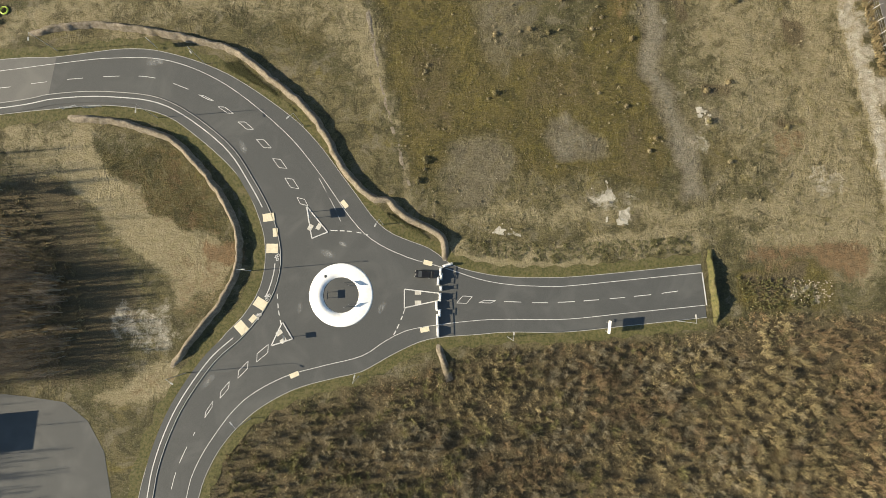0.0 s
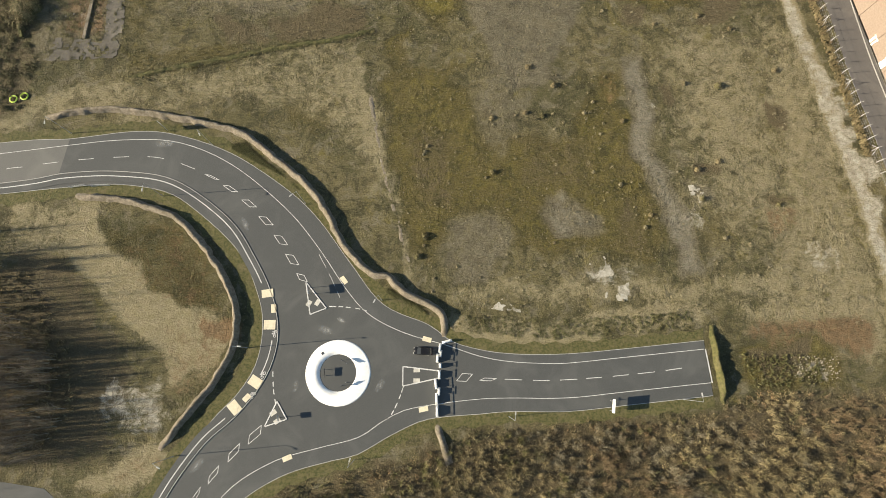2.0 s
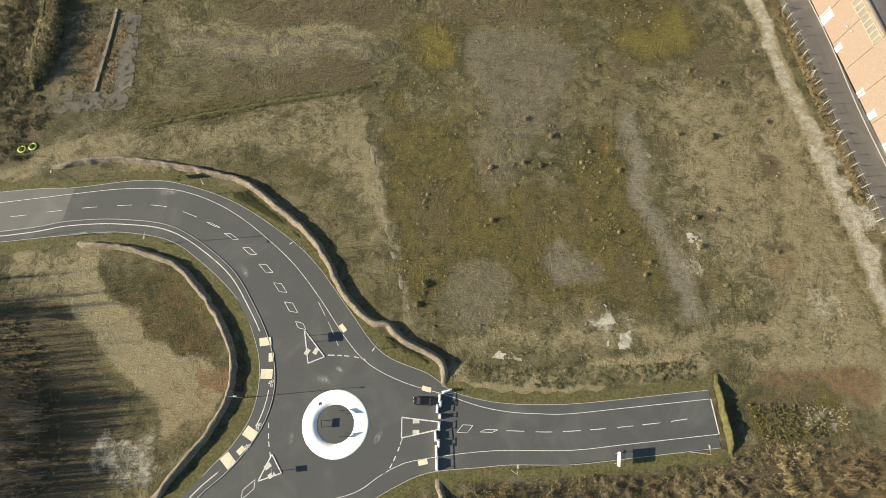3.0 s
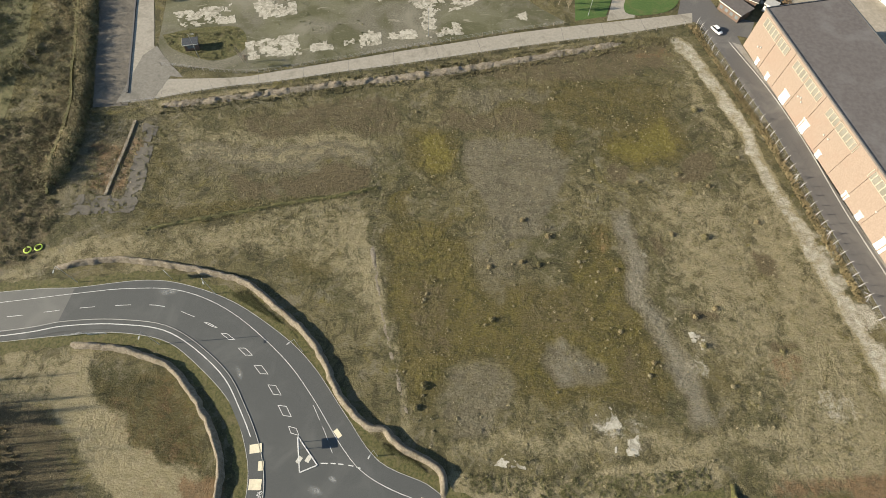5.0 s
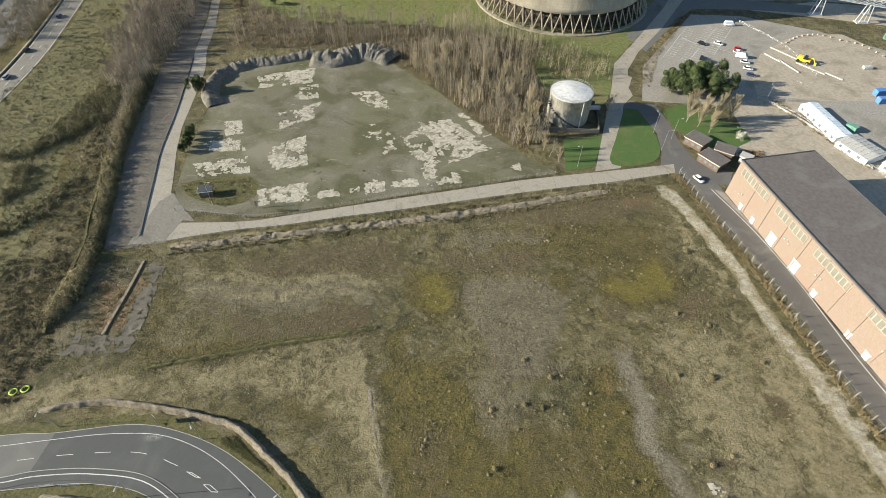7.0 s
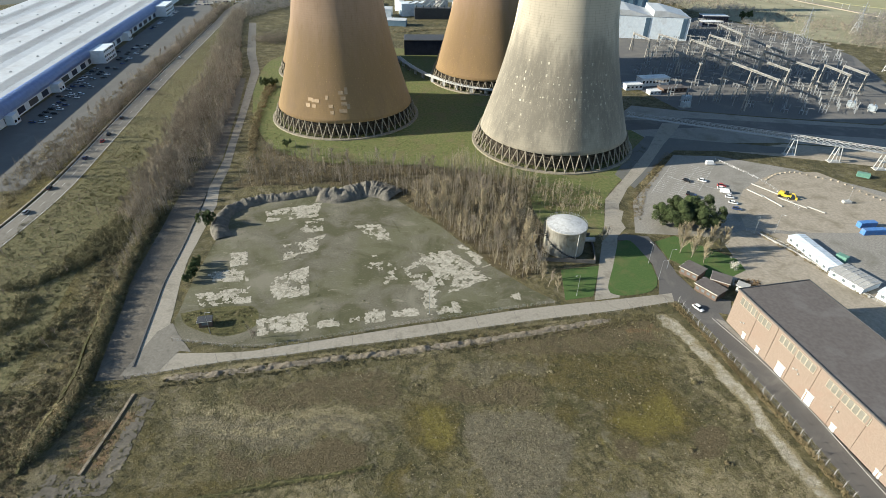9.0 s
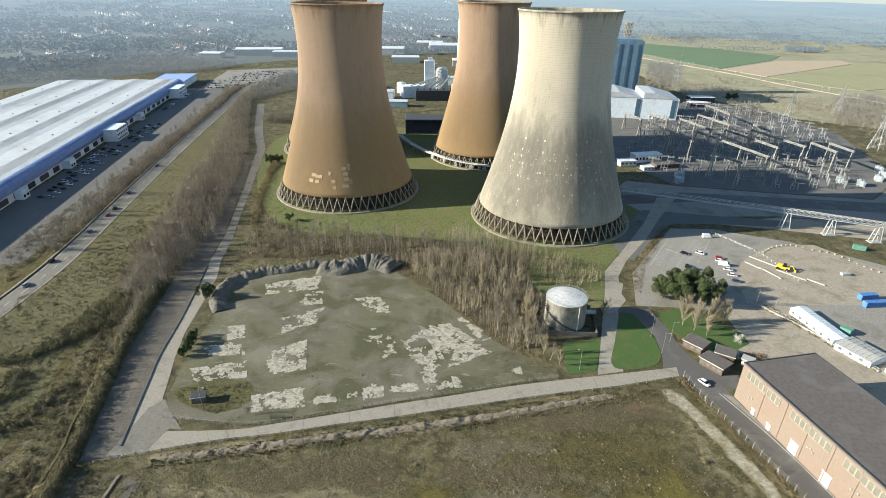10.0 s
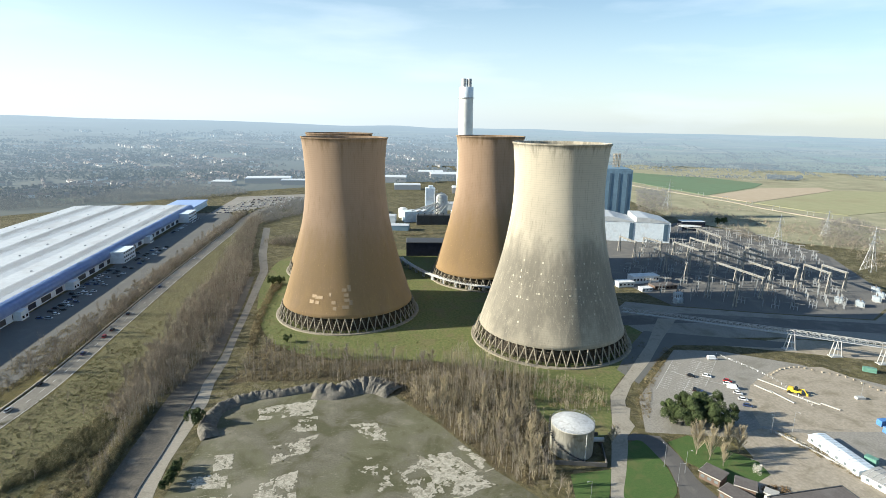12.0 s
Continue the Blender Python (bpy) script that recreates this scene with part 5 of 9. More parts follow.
for a, b in list(zip(lane_s[3::7], lane_n[3::7]))[:40]:
    bm = bmesh.new()
    add_ribbon(bm, [a, ((a[0] + b[0]) / 2, (a[1] + b[1]) / 2), b], 0.09, 0.05, 0.073)
    part("joint_line", bm, "tarmac", joints)
bm = bmesh.new()
add_ribbon(bm, spline([(-95.6, 122), (-97.6, 132), (-101.2, 150.4), (-104.4, 167), (-106.8, 190), (-110, 213), (-114, 238)], 3), 0.5, 0, 0.35)
thing("kerb_old_road", bm, "tarmac", "dark raised kerb between old road and lane", "kerb", kind="structure")
bm = bmesh.new()
add_ribbon(bm, spline([(-107.5, 84), (-110.4, 94), (-110.6, 106), (-111.9, 118.9), (-115.3, 130.4), (-118, 143), (-121.8, 157.5), (-127.4, 182.7)], 3), 0.7, 0, 0.7)
thing("old_wall", bm, "verge", "low overgrown wall of a lost boundary", "wall", kind="structure")
YARD = [(-91.5, 145), (-88.5, 134.5), (-60, 131.6), (-32, 138), (-13, 142.7), (6, 147.4), (27, 152.4), (46, 156.5), (37, 164), (23, 179), (2, 210), (-20, 235), (-60, 243), (-92, 234), (-95, 212), (-94, 169)]
flat("tower_green", spline([(-125, 356), (-106, 312), (-87, 288), (-53, 275), (-7, 275), (18, 268), (67, 256), (98, 266), (121, 300), (128, 330), (90, 380), (70, 480), (-60, 540), (-140, 500), (-140, 420), (-125, 356)], 6)[:-1], 0.02, "tower_grass", "bright grass round the towers", "grass")
flat("drive_green", spline([(54, 200), (74, 205), (84, 236), (96, 256), (104, 268), (80, 262), (52, 254), (47, 225), (54, 200)], 4)[:-1], 0.018, "tower_grass", "green grass between drive and trees", "grass")
flat("yard", YARD, 0.035, "yard", "grey dusty yard of a cleared site", "yard")
# floor pads left of cleared buildings, broken and half overgrown
def pad(pts, keep, seed, cell=0.62, mat="pad", label="pale broken concrete floor left in the yard", top=0.06, foot=-0.02):
    """A quadrilateral floor of which ragged remains are left."""
    r = random.Random(seed)
    A, B, C, D = (Vector(p) for p in pts)
    nx_, ny_ = max(3, int((B - A).length / cell)), max(3, int((D - A).length / cell))
    bm = bmesh.new()
    grid, rank = {}, []
    for i in range(nx_ + 1):
        for j in range(ny_ + 1):
            u, v = (i + r.uniform(-0.34, 0.34)) / nx_, (j + r.uniform(-0.34, 0.34)) / ny_
            p = A.lerp(B, u).lerp(D.lerp(C, u), v)
            grid[i, j] = bm.verts.new((p.x, p.y, top + 0.006 * (seed % 7)))
            if i < nx_ and j < ny_:
                rim = min(i, nx_ - 1 - i, j, ny_ - 1 - j)
                rank.append((noise.noise((p.x * 0.14, p.y * 0.14, seed)) + 0.8 * noise.noise((p.x * 0.38, p.y * 0.38, seed + 3)) + 0.4 * noise.noise((p.x * 1.0, p.y * 1.0, seed + 5)) + 0.2 * r.random() - (0.25 if rim == 0 else 0), i, j))
    rank.sort(reverse=True)
    for _, i, j in rank[:int(len(rank) * keep)]:
        bm.faces.new((grid[i, j], grid[i + 1, j], grid[i + 1, j + 1], grid[i, j + 1]))
    for v in [v for v in bm.verts if not v.link_faces]:
        bm.verts.remove(v)
    rim = [e for e in bm.edges if e.is_boundary]
    low = bmesh.ops.extrude_edge_only(bm, edges=rim)["geom"]
    for v in low:
        if isinstance(v, bmesh.types.BMVert):
            v.co.z = foot
    thing("floor_pad", bm, mat, label, "concrete floor", "broken floors", "structure")


pad([(-63, 145), (-45.8, 150), (-43.5, 139.8), (-60.5, 136.8)], 0.80, 50)
pad([(-41.8, 145.2), (-34, 146.4), (-33.2, 141.6), (-40.8, 140.4)], 0.72, 51)
pad([(-30.5, 147), (-27, 147.6), (-26.6, 145), (-30, 144)], 0.6, 68)
pad([(-26.3, 150.8), (-18.3, 152.5), (-17.6, 145), (-24.3, 143)], 0.72, 52)
pad([(-16.2, 151.6), (-1.9, 152.7), (-0.8, 148.2), (-15.8, 147)], 0.55, 53)
pad([(-90, 159), (-70.7, 164.2), (-67.7, 154.3), (-86.2, 151.6)], 0.62, 54)
pad([(-85.8, 186.5), (-78.8, 187.9), (-75.9, 178.6), (-82.5, 176.6)], 0.86, 55)
pad([(-91, 173.4), (-75.3, 176.7), (-72.5, 167.5), (-88.5, 166.2)], 0.62, 56)
pad([(-64.7, 169.4), (-51.2, 177.9), (-47.3, 159.2), (-61, 155.8)], 0.72, 57)
pad([(-65.3, 193.3), (-48.5, 202), (-50, 189.3), (-62.3, 181.6)], 0.55, 58)
pad([(-80.5, 222.1), (-55.5, 231), (-54.3, 217.4), (-77.6, 211.8)], 0.66, 59)
pad([(-62, 214), (-52, 216), (-50, 204), (-60, 203)], 0.45, 60)
pad([(-7, 188), (7, 190.3), (22.2, 170.7), (4.3, 160)], 0.76, 61)
pad([(-14, 178), (-4, 186), (7, 150), (-2, 148)], 0.42, 62)
pad([(-38, 210), (-26, 212), (-15, 194), (-24, 194)], 0.42, 63)
pad([(-36, 184), (-24, 187), (-10, 172), (-20, 166)], 0.16, 64)
pad([(8, 194), (12, 195), (24, 180), (19, 177)], 0.50, 65)
pad([(28, 160), (32, 162), (34, 158), (30, 156.5)], 0.6, 66)
pad([(6, 156), (9, 156.5), (10, 150), (7, 149.5)], 0.85, 67)
for pts, keep, seed in (([(37.7, 25.4), (41.8, 26.1), (44.2, 20.4), (38.2, 20.3)], 0.72, 70), ([(43, 19.5), (47.1, 19.8), (47, 15.1), (43.6, 15.4)], 0.72, 71), ([(38.5, 18.5), (42.4, 19), (42, 15.4), (38.8, 15.8)], 0.35, 72),
                        ([(64, 44.4), (69.6, 44.7), (69.1, 39.5), (65, 39.4)], 0.42, 73), ([(13.7, 13.4), (16.4, 15.8), (21.2, 15.1), (21.1, 12), (15.7, 11.6)][:4], 0.5, 74)):
    pad(pts, keep, seed, 0.45, "pad", "cracked pale slab half sunk in the meadow", -0.13, -0.6)

flat("yard_green", spline([(-91, 148), (-80, 151.5), (-66, 152), (-62.6, 142), (-71.8, 136.5), (-86, 141.5), (-91, 148)], 2)[:-1], 0.05, "verge", "rough green corner of the yard", "grass")
flat("lawn_tank", [(51, 177), (67.5, 180.3), (60, 160), (49, 157.6)], 0.06, "lawn", "mown green lawn beside the tank", "lawn")
flat("lawn_gate", spline([(80, 198.3), (85.5, 199.5), (88.2, 190), (89.2, 182.2), (88.2, 171), (85, 165), (79.5, 162), (70.5, 160.8), (67, 164.5), (73, 180), (80, 198.3)], 1.5)[:-1], 0.085, "lawn", "mown green lawn between the drives", "lawn")
flat("lawn_guard", [(96.6, 198.8), (107, 204), (127, 186), (127, 178), (112, 169), (98, 186)], 0.06, "lawn", "mown green lawn behind the gatehouse", "lawn")
flat("drive_tank", [(67.2, 180), (60, 157.6), (70, 159.6), (75.8, 183), (80.5, 201), (90.3, 225.6), (84, 231), (77.6, 212.4)], 0.075, "concrete_road", "pale concrete drive past the lawns", "drive")
flat("drive_gate", [(85.5, 161), (98, 153), (108, 150), (112, 158), (101, 163), (97.6, 175), (97, 190), (95, 203), (84, 205), (78, 200), (86, 199.7), (90, 182), (88.6, 170)], 0.06, "tarmac", "grey tarmac drive at the gatehouse", "drive")
flat("drive_towers", [(75, 203.6), (82, 203.8), (87, 210.5), (86.5, 217.4), (90, 232.5), (99.3, 249.8), (118.8, 276.7), (139, 309.4), (163, 345), (150, 345), (126, 300.4), (101.3, 262.4), (84.7, 237.8), (79, 217)], 0.055, "concrete_road", "pale concrete drive to the towers", "drive")
flat("works_yard", [(90, 206), (98, 236), (139, 293), (165, 292), (200, 276), (232, 250), (300, 190), (300, 130), (190, 115), (150, 130), (126, 168), (127, 203)], 0.015, "gravel", "worn grey hardstanding of the works", "yard")
flat("pasture", [(330, 760), (402, 600), (520, 520), (1400, 500), (2300, 1500), (1800, 2200), (1480, 2350), (920, 2250), (660, 2050), (390, 1450), (330, 1290)], 0.02, "pasture", "pale winter pasture beyond the switchyard", "pasture")
bm = bmesh.new()
add_ribbon(bm, spline([(146, 206.5), (155.5, 189.5), (161, 175.5), (166.5, 160.5)], 4), 0.5, 0, 0.8)
thing("yard_wall", bm, "kerb", "low weathered wall along the sandy yard", "wall", kind="structure")
flat("car_park", [(106, 244), (137.5, 290), (161.5, 290.5), (174, 261), (160, 251), (146, 236), (142, 212), (102, 206), (97, 213)], 0.045, "gravel", "worn grey tarmac car park with faded bays", "car park")
flat("gravel_lot", [(143, 212), (148, 232), (160, 250), (174, 262), (190, 272), (212, 272), (228, 245), (260, 215), (240, 190), (205, 208), (170, 208)], 0.035, "sand", "pale gravel lot with machines", "lot")
flat("sandy_yard", [(117, 168), (127, 190), (128, 204), (142, 210), (162, 206), (166, 190), (180, 150), (190, 120), (150, 130), (140, 158)], 0.025, "sand", "sandy yard behind the brick hall", "yard")
flat("side_road", [(92.5, 156), (97, 141), (101, 124), (105, 108), (107.8, 92), (109.6, 79), (112, 66.5), (114, 57), (118, 30), (127, 30), (121.5, 66), (118.5, 80), (113.5, 106), (104.5, 147.2), (104, 152)], 0.05, "tarmac", "grey tarmac service road beside the brick hall", "road")
bm = bmesh.new()
add_ribbon(bm, spline([(100.5, 148), (108, 126), (113, 104), (116.6, 80), (121, 58), (126, 32)]), 0.25, 0.0, 0.13)
thing("kerb_side", bm, "kerb", "pale kerb along the service road", "kerb", kind="structure")
flat("brick_hall_walk", [(104.5, 146.5), (101.5, 147.8), (109, 126), (114, 104), (117.6, 80), (122, 58), (127, 32), (130, 32)], 0.065, "gravel", "strip of pale paving below the brick hall", "paving")
flat("west_meadow", spline([(-183, 100), (-181, 210), (-184, 262), (-196, 334), (-212, 451), (-236, 632), (-222, 632), (-184, 440), (-168, 340), (-158, 262), (-148, 215), (-141, 172), (-133, 135), (-134, 100), (-183, 100)], 6)[:-1], 0.015, "west_grass", "rough yellow-green grass between road and trees", "grass")
flat("main_road", offset(spline([(-192, 90), (-188, 150), (-186.8, 210), (-188, 238), (-191, 262), (-202, 334), (-219, 451), (-242, 632), (-254, 720), (-250, 800), (-230, 880)], 8), 5.2) + offset(spline([(-192, 90), (-188, 150), (-186.8, 210), (-188, 238), (-191, 262), (-202, 334), (-219, 451), (-242, 632), (-254, 720), (-250, 800), (-230, 880)], 8), -5.2)[::-1], 0.05, "pale_tarmac", "grey main road with a hard strip", "road")
road_mid = spline([(-192, 90), (-188, 150), (-186.8, 210), (-188, 238), (-191, 262), (-202, 334), (-219, 451), (-242, 632)], 4)
for d in (4.7, -4.7):
    bm = bmesh.new()
    add_ribbon(bm, offset(road_mid, d), 0.22, 0.04, 0.058)
    thing("road_edge_line", bm, "marking", "white edge line of the main road", "road marking", "main road lines", "structure")
for i in range(0, len(road_mid) - 2, 3):
    bm = bmesh.new()
    add_ribbon(bm, road_mid[i:i + 2] + [((road_mid[i + 1][0] * 0.9 + road_mid[i + 2][0] * 0.1), (road_mid[i + 1][1] * 0.9 + road_mid[i + 2][1] * 0.1))], 0.2, 0.04, 0.058)
    thing("road_dash", bm, "marking", "white centre dash of the main road", "road marking", "main road dashes", "structure")
bm = bmesh.new()
add_ribbon(bm, offset(spline([(-192, 90), (-188, 150), (-186.8, 210), (-191, 262), (-202, 334), (-219, 451), (-242, 632)], 8), 6.4), 0.8, 0, 0.5)
thing("road_wall", bm, "sand", "low pale wall along the main road", "wall", kind="structure")
flat("sw_car_park", [(-130, -24), (-99.9, -24), (-93.4, -24.7), (-85, -26), (-79.6, -30.2), (-75.5, -37.2), (-73.5, -47.2), (-73, -60), (-130, -60)], 0.04, "asphalt", "worn grey tarmac car park", "car park")
flat("loading_yard", [(-252, 230), (-266, 310), (-283, 447), (-318, 674), (-330, 730), (-296, 760), (-268, 700), (-247, 545), (-222, 380), (-206, 240)], 0.045, "worn_asphalt", "tarmac loading yard beside the warehouse", "yard")
flat("switchyard_floor", [(140, 470), (172, 372), (228, 360), (300, 348), (352, 392), (400, 530), (396, 626), (330, 720), (196, 620), (160, 540)], 0.03, "ballast", "grey stone chippings of the switchyard", "switchyard")
flat("works_apron", [(118, 350), (131, 318), (172, 312), (215, 314), (300, 302), (420, 262), (520, 240), (520, 330), (420, 345), (352, 388), (300, 346), (228, 358), (172, 370), (140, 380)], 0.022, "gravel", "wide grey hardstanding below the switchyard", "yard")
flat("works_junction", [(97, 266), (118, 302), (132, 322), (172, 314), (216, 306), (206, 297), (172, 300), (142, 300), (128, 284), (112, 262), (103, 250)], 0.038, "worn_asphalt", "worn grey asphalt where the drives meet", "road")
flat("works_road", [(112, 330), (172, 338), (290, 322), (420, 300), (420, 314), (300, 340), (172, 356), (118, 348)], 0.04, "tarmac", "tarmac works road below the switchyard", "road")
flat("bare_bank", [(172, 300), (215, 290), (300, 268), (420, 230), (420, 260), (300, 300), (215, 312)], 0.03, "sand", "bare sandy bank under the conveyor", "bank")
flat("far_car_park", [(-312, 715), (-335, 900), (-225, 950), (-215, 880), (-262, 790)], 0.05, "gravel", "large grey car park full of cars", "car park")
# ---- cooling towers ----
def shell_radius(z):
    return 25.8 * math.sqrt(1 + ((z - 94) / 62.3) ** 2)


LEG_RING, SHELL_FOOT, SHELL_TOP = 47.0, 9.0, 116.5
leg_me = None
for x, y, mat, label, turn in ((-61.1, 356, "rust_shell", "russet concrete cooling tower with darker stained foot", 0), (70.0, 313, "pale_shell", "pale cream concrete cooling tower with grey streaked foot", 3),
                               (41.5, 445, "rust_shell", "russet concrete cooling tower behind the pale one", 5), (-84, 464, "rust_shell", "russet concrete cooling tower hidden behind another", 2)):
    tower = base("cooling_tower", at(x, y, 0, turn), label, "cooling tower", "cooling towers")
    bm = bmesh.new()
    steps = [SHELL_FOOT + (SHELL_TOP - SHELL_FOOT) * i / 44 for i in range(45)]
    prof = [(shell_radius(z), z) for z in steps] + [(shell_radius(SHELL_TOP) + 0.5, SHELL_TOP), (shell_radius(SHELL_TOP) + 0.5, SHELL_TOP + 0.9), (shell_radius(SHELL_TOP) - 0.6, SHELL_TOP + 0.9)]
    prof += [(shell_radius(z) - 0.9, z) for z in steps[::-1]]
    add_lathe(bm, prof, 96, closed=True)
    part("shell", bm, mat, tower, "", True)
    bm = bmesh.new()
    add_lathe(bm, [(48.5, -0.2), (48.4, 0.7), (48.0, 0.8), (46.2, 0.8), (46.2, -0.2)], 96)
    part("pond_wall", bm, "leg", tower)
    # closed dark drum stands in for the shade inside; ribs are timber packing
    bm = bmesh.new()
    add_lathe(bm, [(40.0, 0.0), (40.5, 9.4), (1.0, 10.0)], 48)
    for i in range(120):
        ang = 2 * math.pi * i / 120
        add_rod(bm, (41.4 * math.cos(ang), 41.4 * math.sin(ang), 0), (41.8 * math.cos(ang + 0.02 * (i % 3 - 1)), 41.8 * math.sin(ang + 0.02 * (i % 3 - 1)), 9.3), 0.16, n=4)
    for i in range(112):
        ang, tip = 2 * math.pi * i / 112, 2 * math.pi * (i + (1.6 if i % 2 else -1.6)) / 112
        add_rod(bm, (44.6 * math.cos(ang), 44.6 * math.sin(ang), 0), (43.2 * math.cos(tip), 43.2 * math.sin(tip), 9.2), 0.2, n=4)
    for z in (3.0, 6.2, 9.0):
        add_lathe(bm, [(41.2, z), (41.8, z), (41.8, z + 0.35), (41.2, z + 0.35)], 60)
    part("packing", bm, "shadow_pack", tower, "timber packing on a dark drum for inner shade")
    if not leg_me:
        bm = bmesh.new()
        add_rod(bm, (0, -1.35, 0.6), (-3.1, 1.35, SHELL_FOOT + 0.35), 0.34, 0.30, 6)
        leg_me = [finish(bm, M["leg"], "leg")]
        bm = bmesh.new()
        add_rod(bm, (0, 1.35, 0.6), (-3.1, -1.35, SHELL_FOOT + 0.35), 0.34, 0.30, 6)
        leg_me.append(finish(bm, M["leg"], "leg"))
    for i in range(56):
        for k in (0, 1):
            ang = 2 * math.pi * i / 56 + (0.0287 if k else -0.0287)
            piece("leg", leg_me[k], tower, pose(LEG_RING * math.cos(ang), LEG_RING * math.sin(ang), 0, 0, 0, math.degrees(ang)))
    r = random.Random(int(x))
    if y < 400 and mat == "rust_shell":
        for ang, z, w, h in ((-2.02, 17, 3, 2.2), (-1.98, 20.5, 3.4, 2), (-1.9, 20, 5, 2), (-1.92, 17, 2.6, 2), (-1.72, 22, 1.6, 2.4), (-1.66, 17.5, 2.6, 2), (-1.64, 14, 2.2, 2), (-1.5, 25, 3, 2), (-1.47, 22, 3, 2), (-1.46, 19, 3.4, 2), (-1.48, 15, 4.6, 2), (-1.42, 25, 2, 4), (-1.4, 17, 2, 3)):
            q = shell_radius(z + h / 2) + 0.02
            tilt = math.degrees(math.atan((shell_radius(z) - shell_radius(z + h)) / h))
            bm = bmesh.new()
            add_box(bm, (0, 0, -h / 2), (0.16, w, h))
            ob = part("repair_patch", bm, "patch", tower, "pale repair patch")
            ang += 0.03 - radians(turn)
            ob.matrix_basis = pose(q * math.cos(ang), q * math.sin(ang), z + h / 2, 0, 0, math.degrees(ang)) @ pose(0, 0, 0, 0, -tilt, 0)
    if mat == "pale_shell":
        for row, z in enumerate((20, 26, 33, 36.5, 40, 43.5, 47, 53)):
            for k in range(16 if 30 < z < 50 else 7):
                if r.random() < 0.4:
                    continue
                ang = -2.55 + (k + r.uniform(0.1, 0.9)) * (1.75 / (16 if 30 < z < 50 else 7)) - radians(turn)
                w, h = r.uniform(0.4, 1.0), r.uniform(0.4, 1.3)
                q = shell_radius(z + h / 2) + 0.02
                tilt = math.degrees(math.atan((shell_radius(z) - shell_radius(z + h)) / h))
                bm = bmesh.new()
                add_box(bm, (0, 0, -h / 2), (0.12, w, h))
                ob = part("repair_patch", bm, "pale_patch", tower, "small pale repair patch")
                ob.matrix_basis = pose(q * math.cos(ang), q * math.sin(ang), z + h / 2, 0, 0, math.degrees(ang)) @ pose(0, 0, 0, 0, -tilt, 0)

# ---- chimney, boiler house and works behind the towers ----
stack = base("chimney", at(34.9, 736), "tall white concrete chimney with a grey band and four flues", "chimney")
bm = bmesh.new()
add_lathe(bm, [(11.5, 0), (9.4, 130), (9.2, 158)], 40)
part("shaft", bm, "chimney", stack, "", True)
bm = bmesh.new()
add_lathe(bm, [(9.25, 158), (9.2, 172), (8.9, 172.2), (1, 172.4)], 40)
part("band", bm, "white_clad", stack, "", True)
for i in range(4):
    cx, cy = rot2((4.9, 0), radians(45 + 90 * i))
    bm = bmesh.new()
    add_lathe(bm, [(3.0, 172), (3.0, 182.5), (2.6, 182.5), (2.6, 176)], 20, (cx, cy))
    part("flue", bm, "chimney_grey", stack)
bm = bmesh.new()
for z in (60, 110, 158):
    add_lathe(bm, [(9.2, z), (10.6, z), (10.6, z + 1.0), (9.2, z + 1.0)], 32)
part("platform", bm, "steel", stack)

boiler = base("boiler_house", at(203, 712, 0, -4), "tall blue-grey clad boiler house with vertical dark strips", "power station")
bm = bmesh.new()
add_box(bm, (0, 0, 0), (86, 60, 72))
add_box(bm, (0, 0, 72), (82, 56, 1.5))
part("wall", bm, "blue_grey", boiler)
for k in range(8):
    bm = bmesh.new()
    add_box(bm, (-38 + k * 10.8, -30.2, 8), (2.6, 0.6, 60))
    part("strip_window", bm, "deep_blue", boiler, "dark vertical strip")
for k in range(4):
    bm = bmesh.new()
    add_box(bm, (43.2, -22 + k * 14, 8), (0.6, 2.6, 60))
    part("strip_window", bm, "deep_blue", boiler, "dark vertical strip")
bm = bmesh.new()
for z in range(0, 17, 4):
    add_box(bm, (30, 4, 73 + z), (8, 7, 0.6))
for sx in (-3.6, 0, 3.6):
    for sy in (-3, 3):
        add_box(bm, (30 + sx, 4 + sy, 73), (0.8, 0.8, 18))
part("roof_tower", bm, "sand", boiler, "open pale frame on the roof")

hall = base("turbine_hall", at(206, 618, 0, -8), "white and pale blue clad hall with dark strips and stepped roof", "power station")
bm = bmesh.new()
add_box(bm, (0, 0, 0), (112, 50, 22))
part("wall", bm, "white_clad", hall)
for k in range(3):
    bm = bmesh.new()
    x0 = -37 + 37 * k
    vs = [bm.verts.new(p) for p in ((x0 - 18.4, -25.4, 22.1), (x0 + 18.4, -25.4, 22.1), (x0 + 18.4, 25.4, 22.1), (x0 - 18.4, 25.4, 22.1), (x0 - 18.4, -25.4, 27.5), (x0 - 18.4, 25.4, 27.5), (x0 - 6, -25.4, 27.5), (x0 - 6, 25.4, 27.5))]
    for f in ((0, 1, 6, 4), (3, 5, 7, 2), (4, 6, 7, 5), (6, 1, 2, 7), (0, 4, 5, 3), (0, 3, 2, 1)):
        bm.faces.new([vs[i] for i in f])
    part("roof", bm, "sheet", hall)
    bm = bmesh.new()
    add_box(bm, (x0 + 14, -25.2, 2), (4.5, 0.5, 19))
    part("strip_window", bm, "deep_blue", hall, "dark blue vertical strip")

coal = base("coal_store", at(-8, 522, 0, 3), "long low dark navy clad building", "shed")
bm = bmesh.new()
add_box(bm, (0, 0, 0), (46, 22, 13))
part("wall", bm, "navy", coal)
bm = bmesh.new()
add_box(bm, (0, 0, 13), (46.6, 22.6, 0.6), 0, 0.98)
part("roof", bm, "dark_steel", coal)

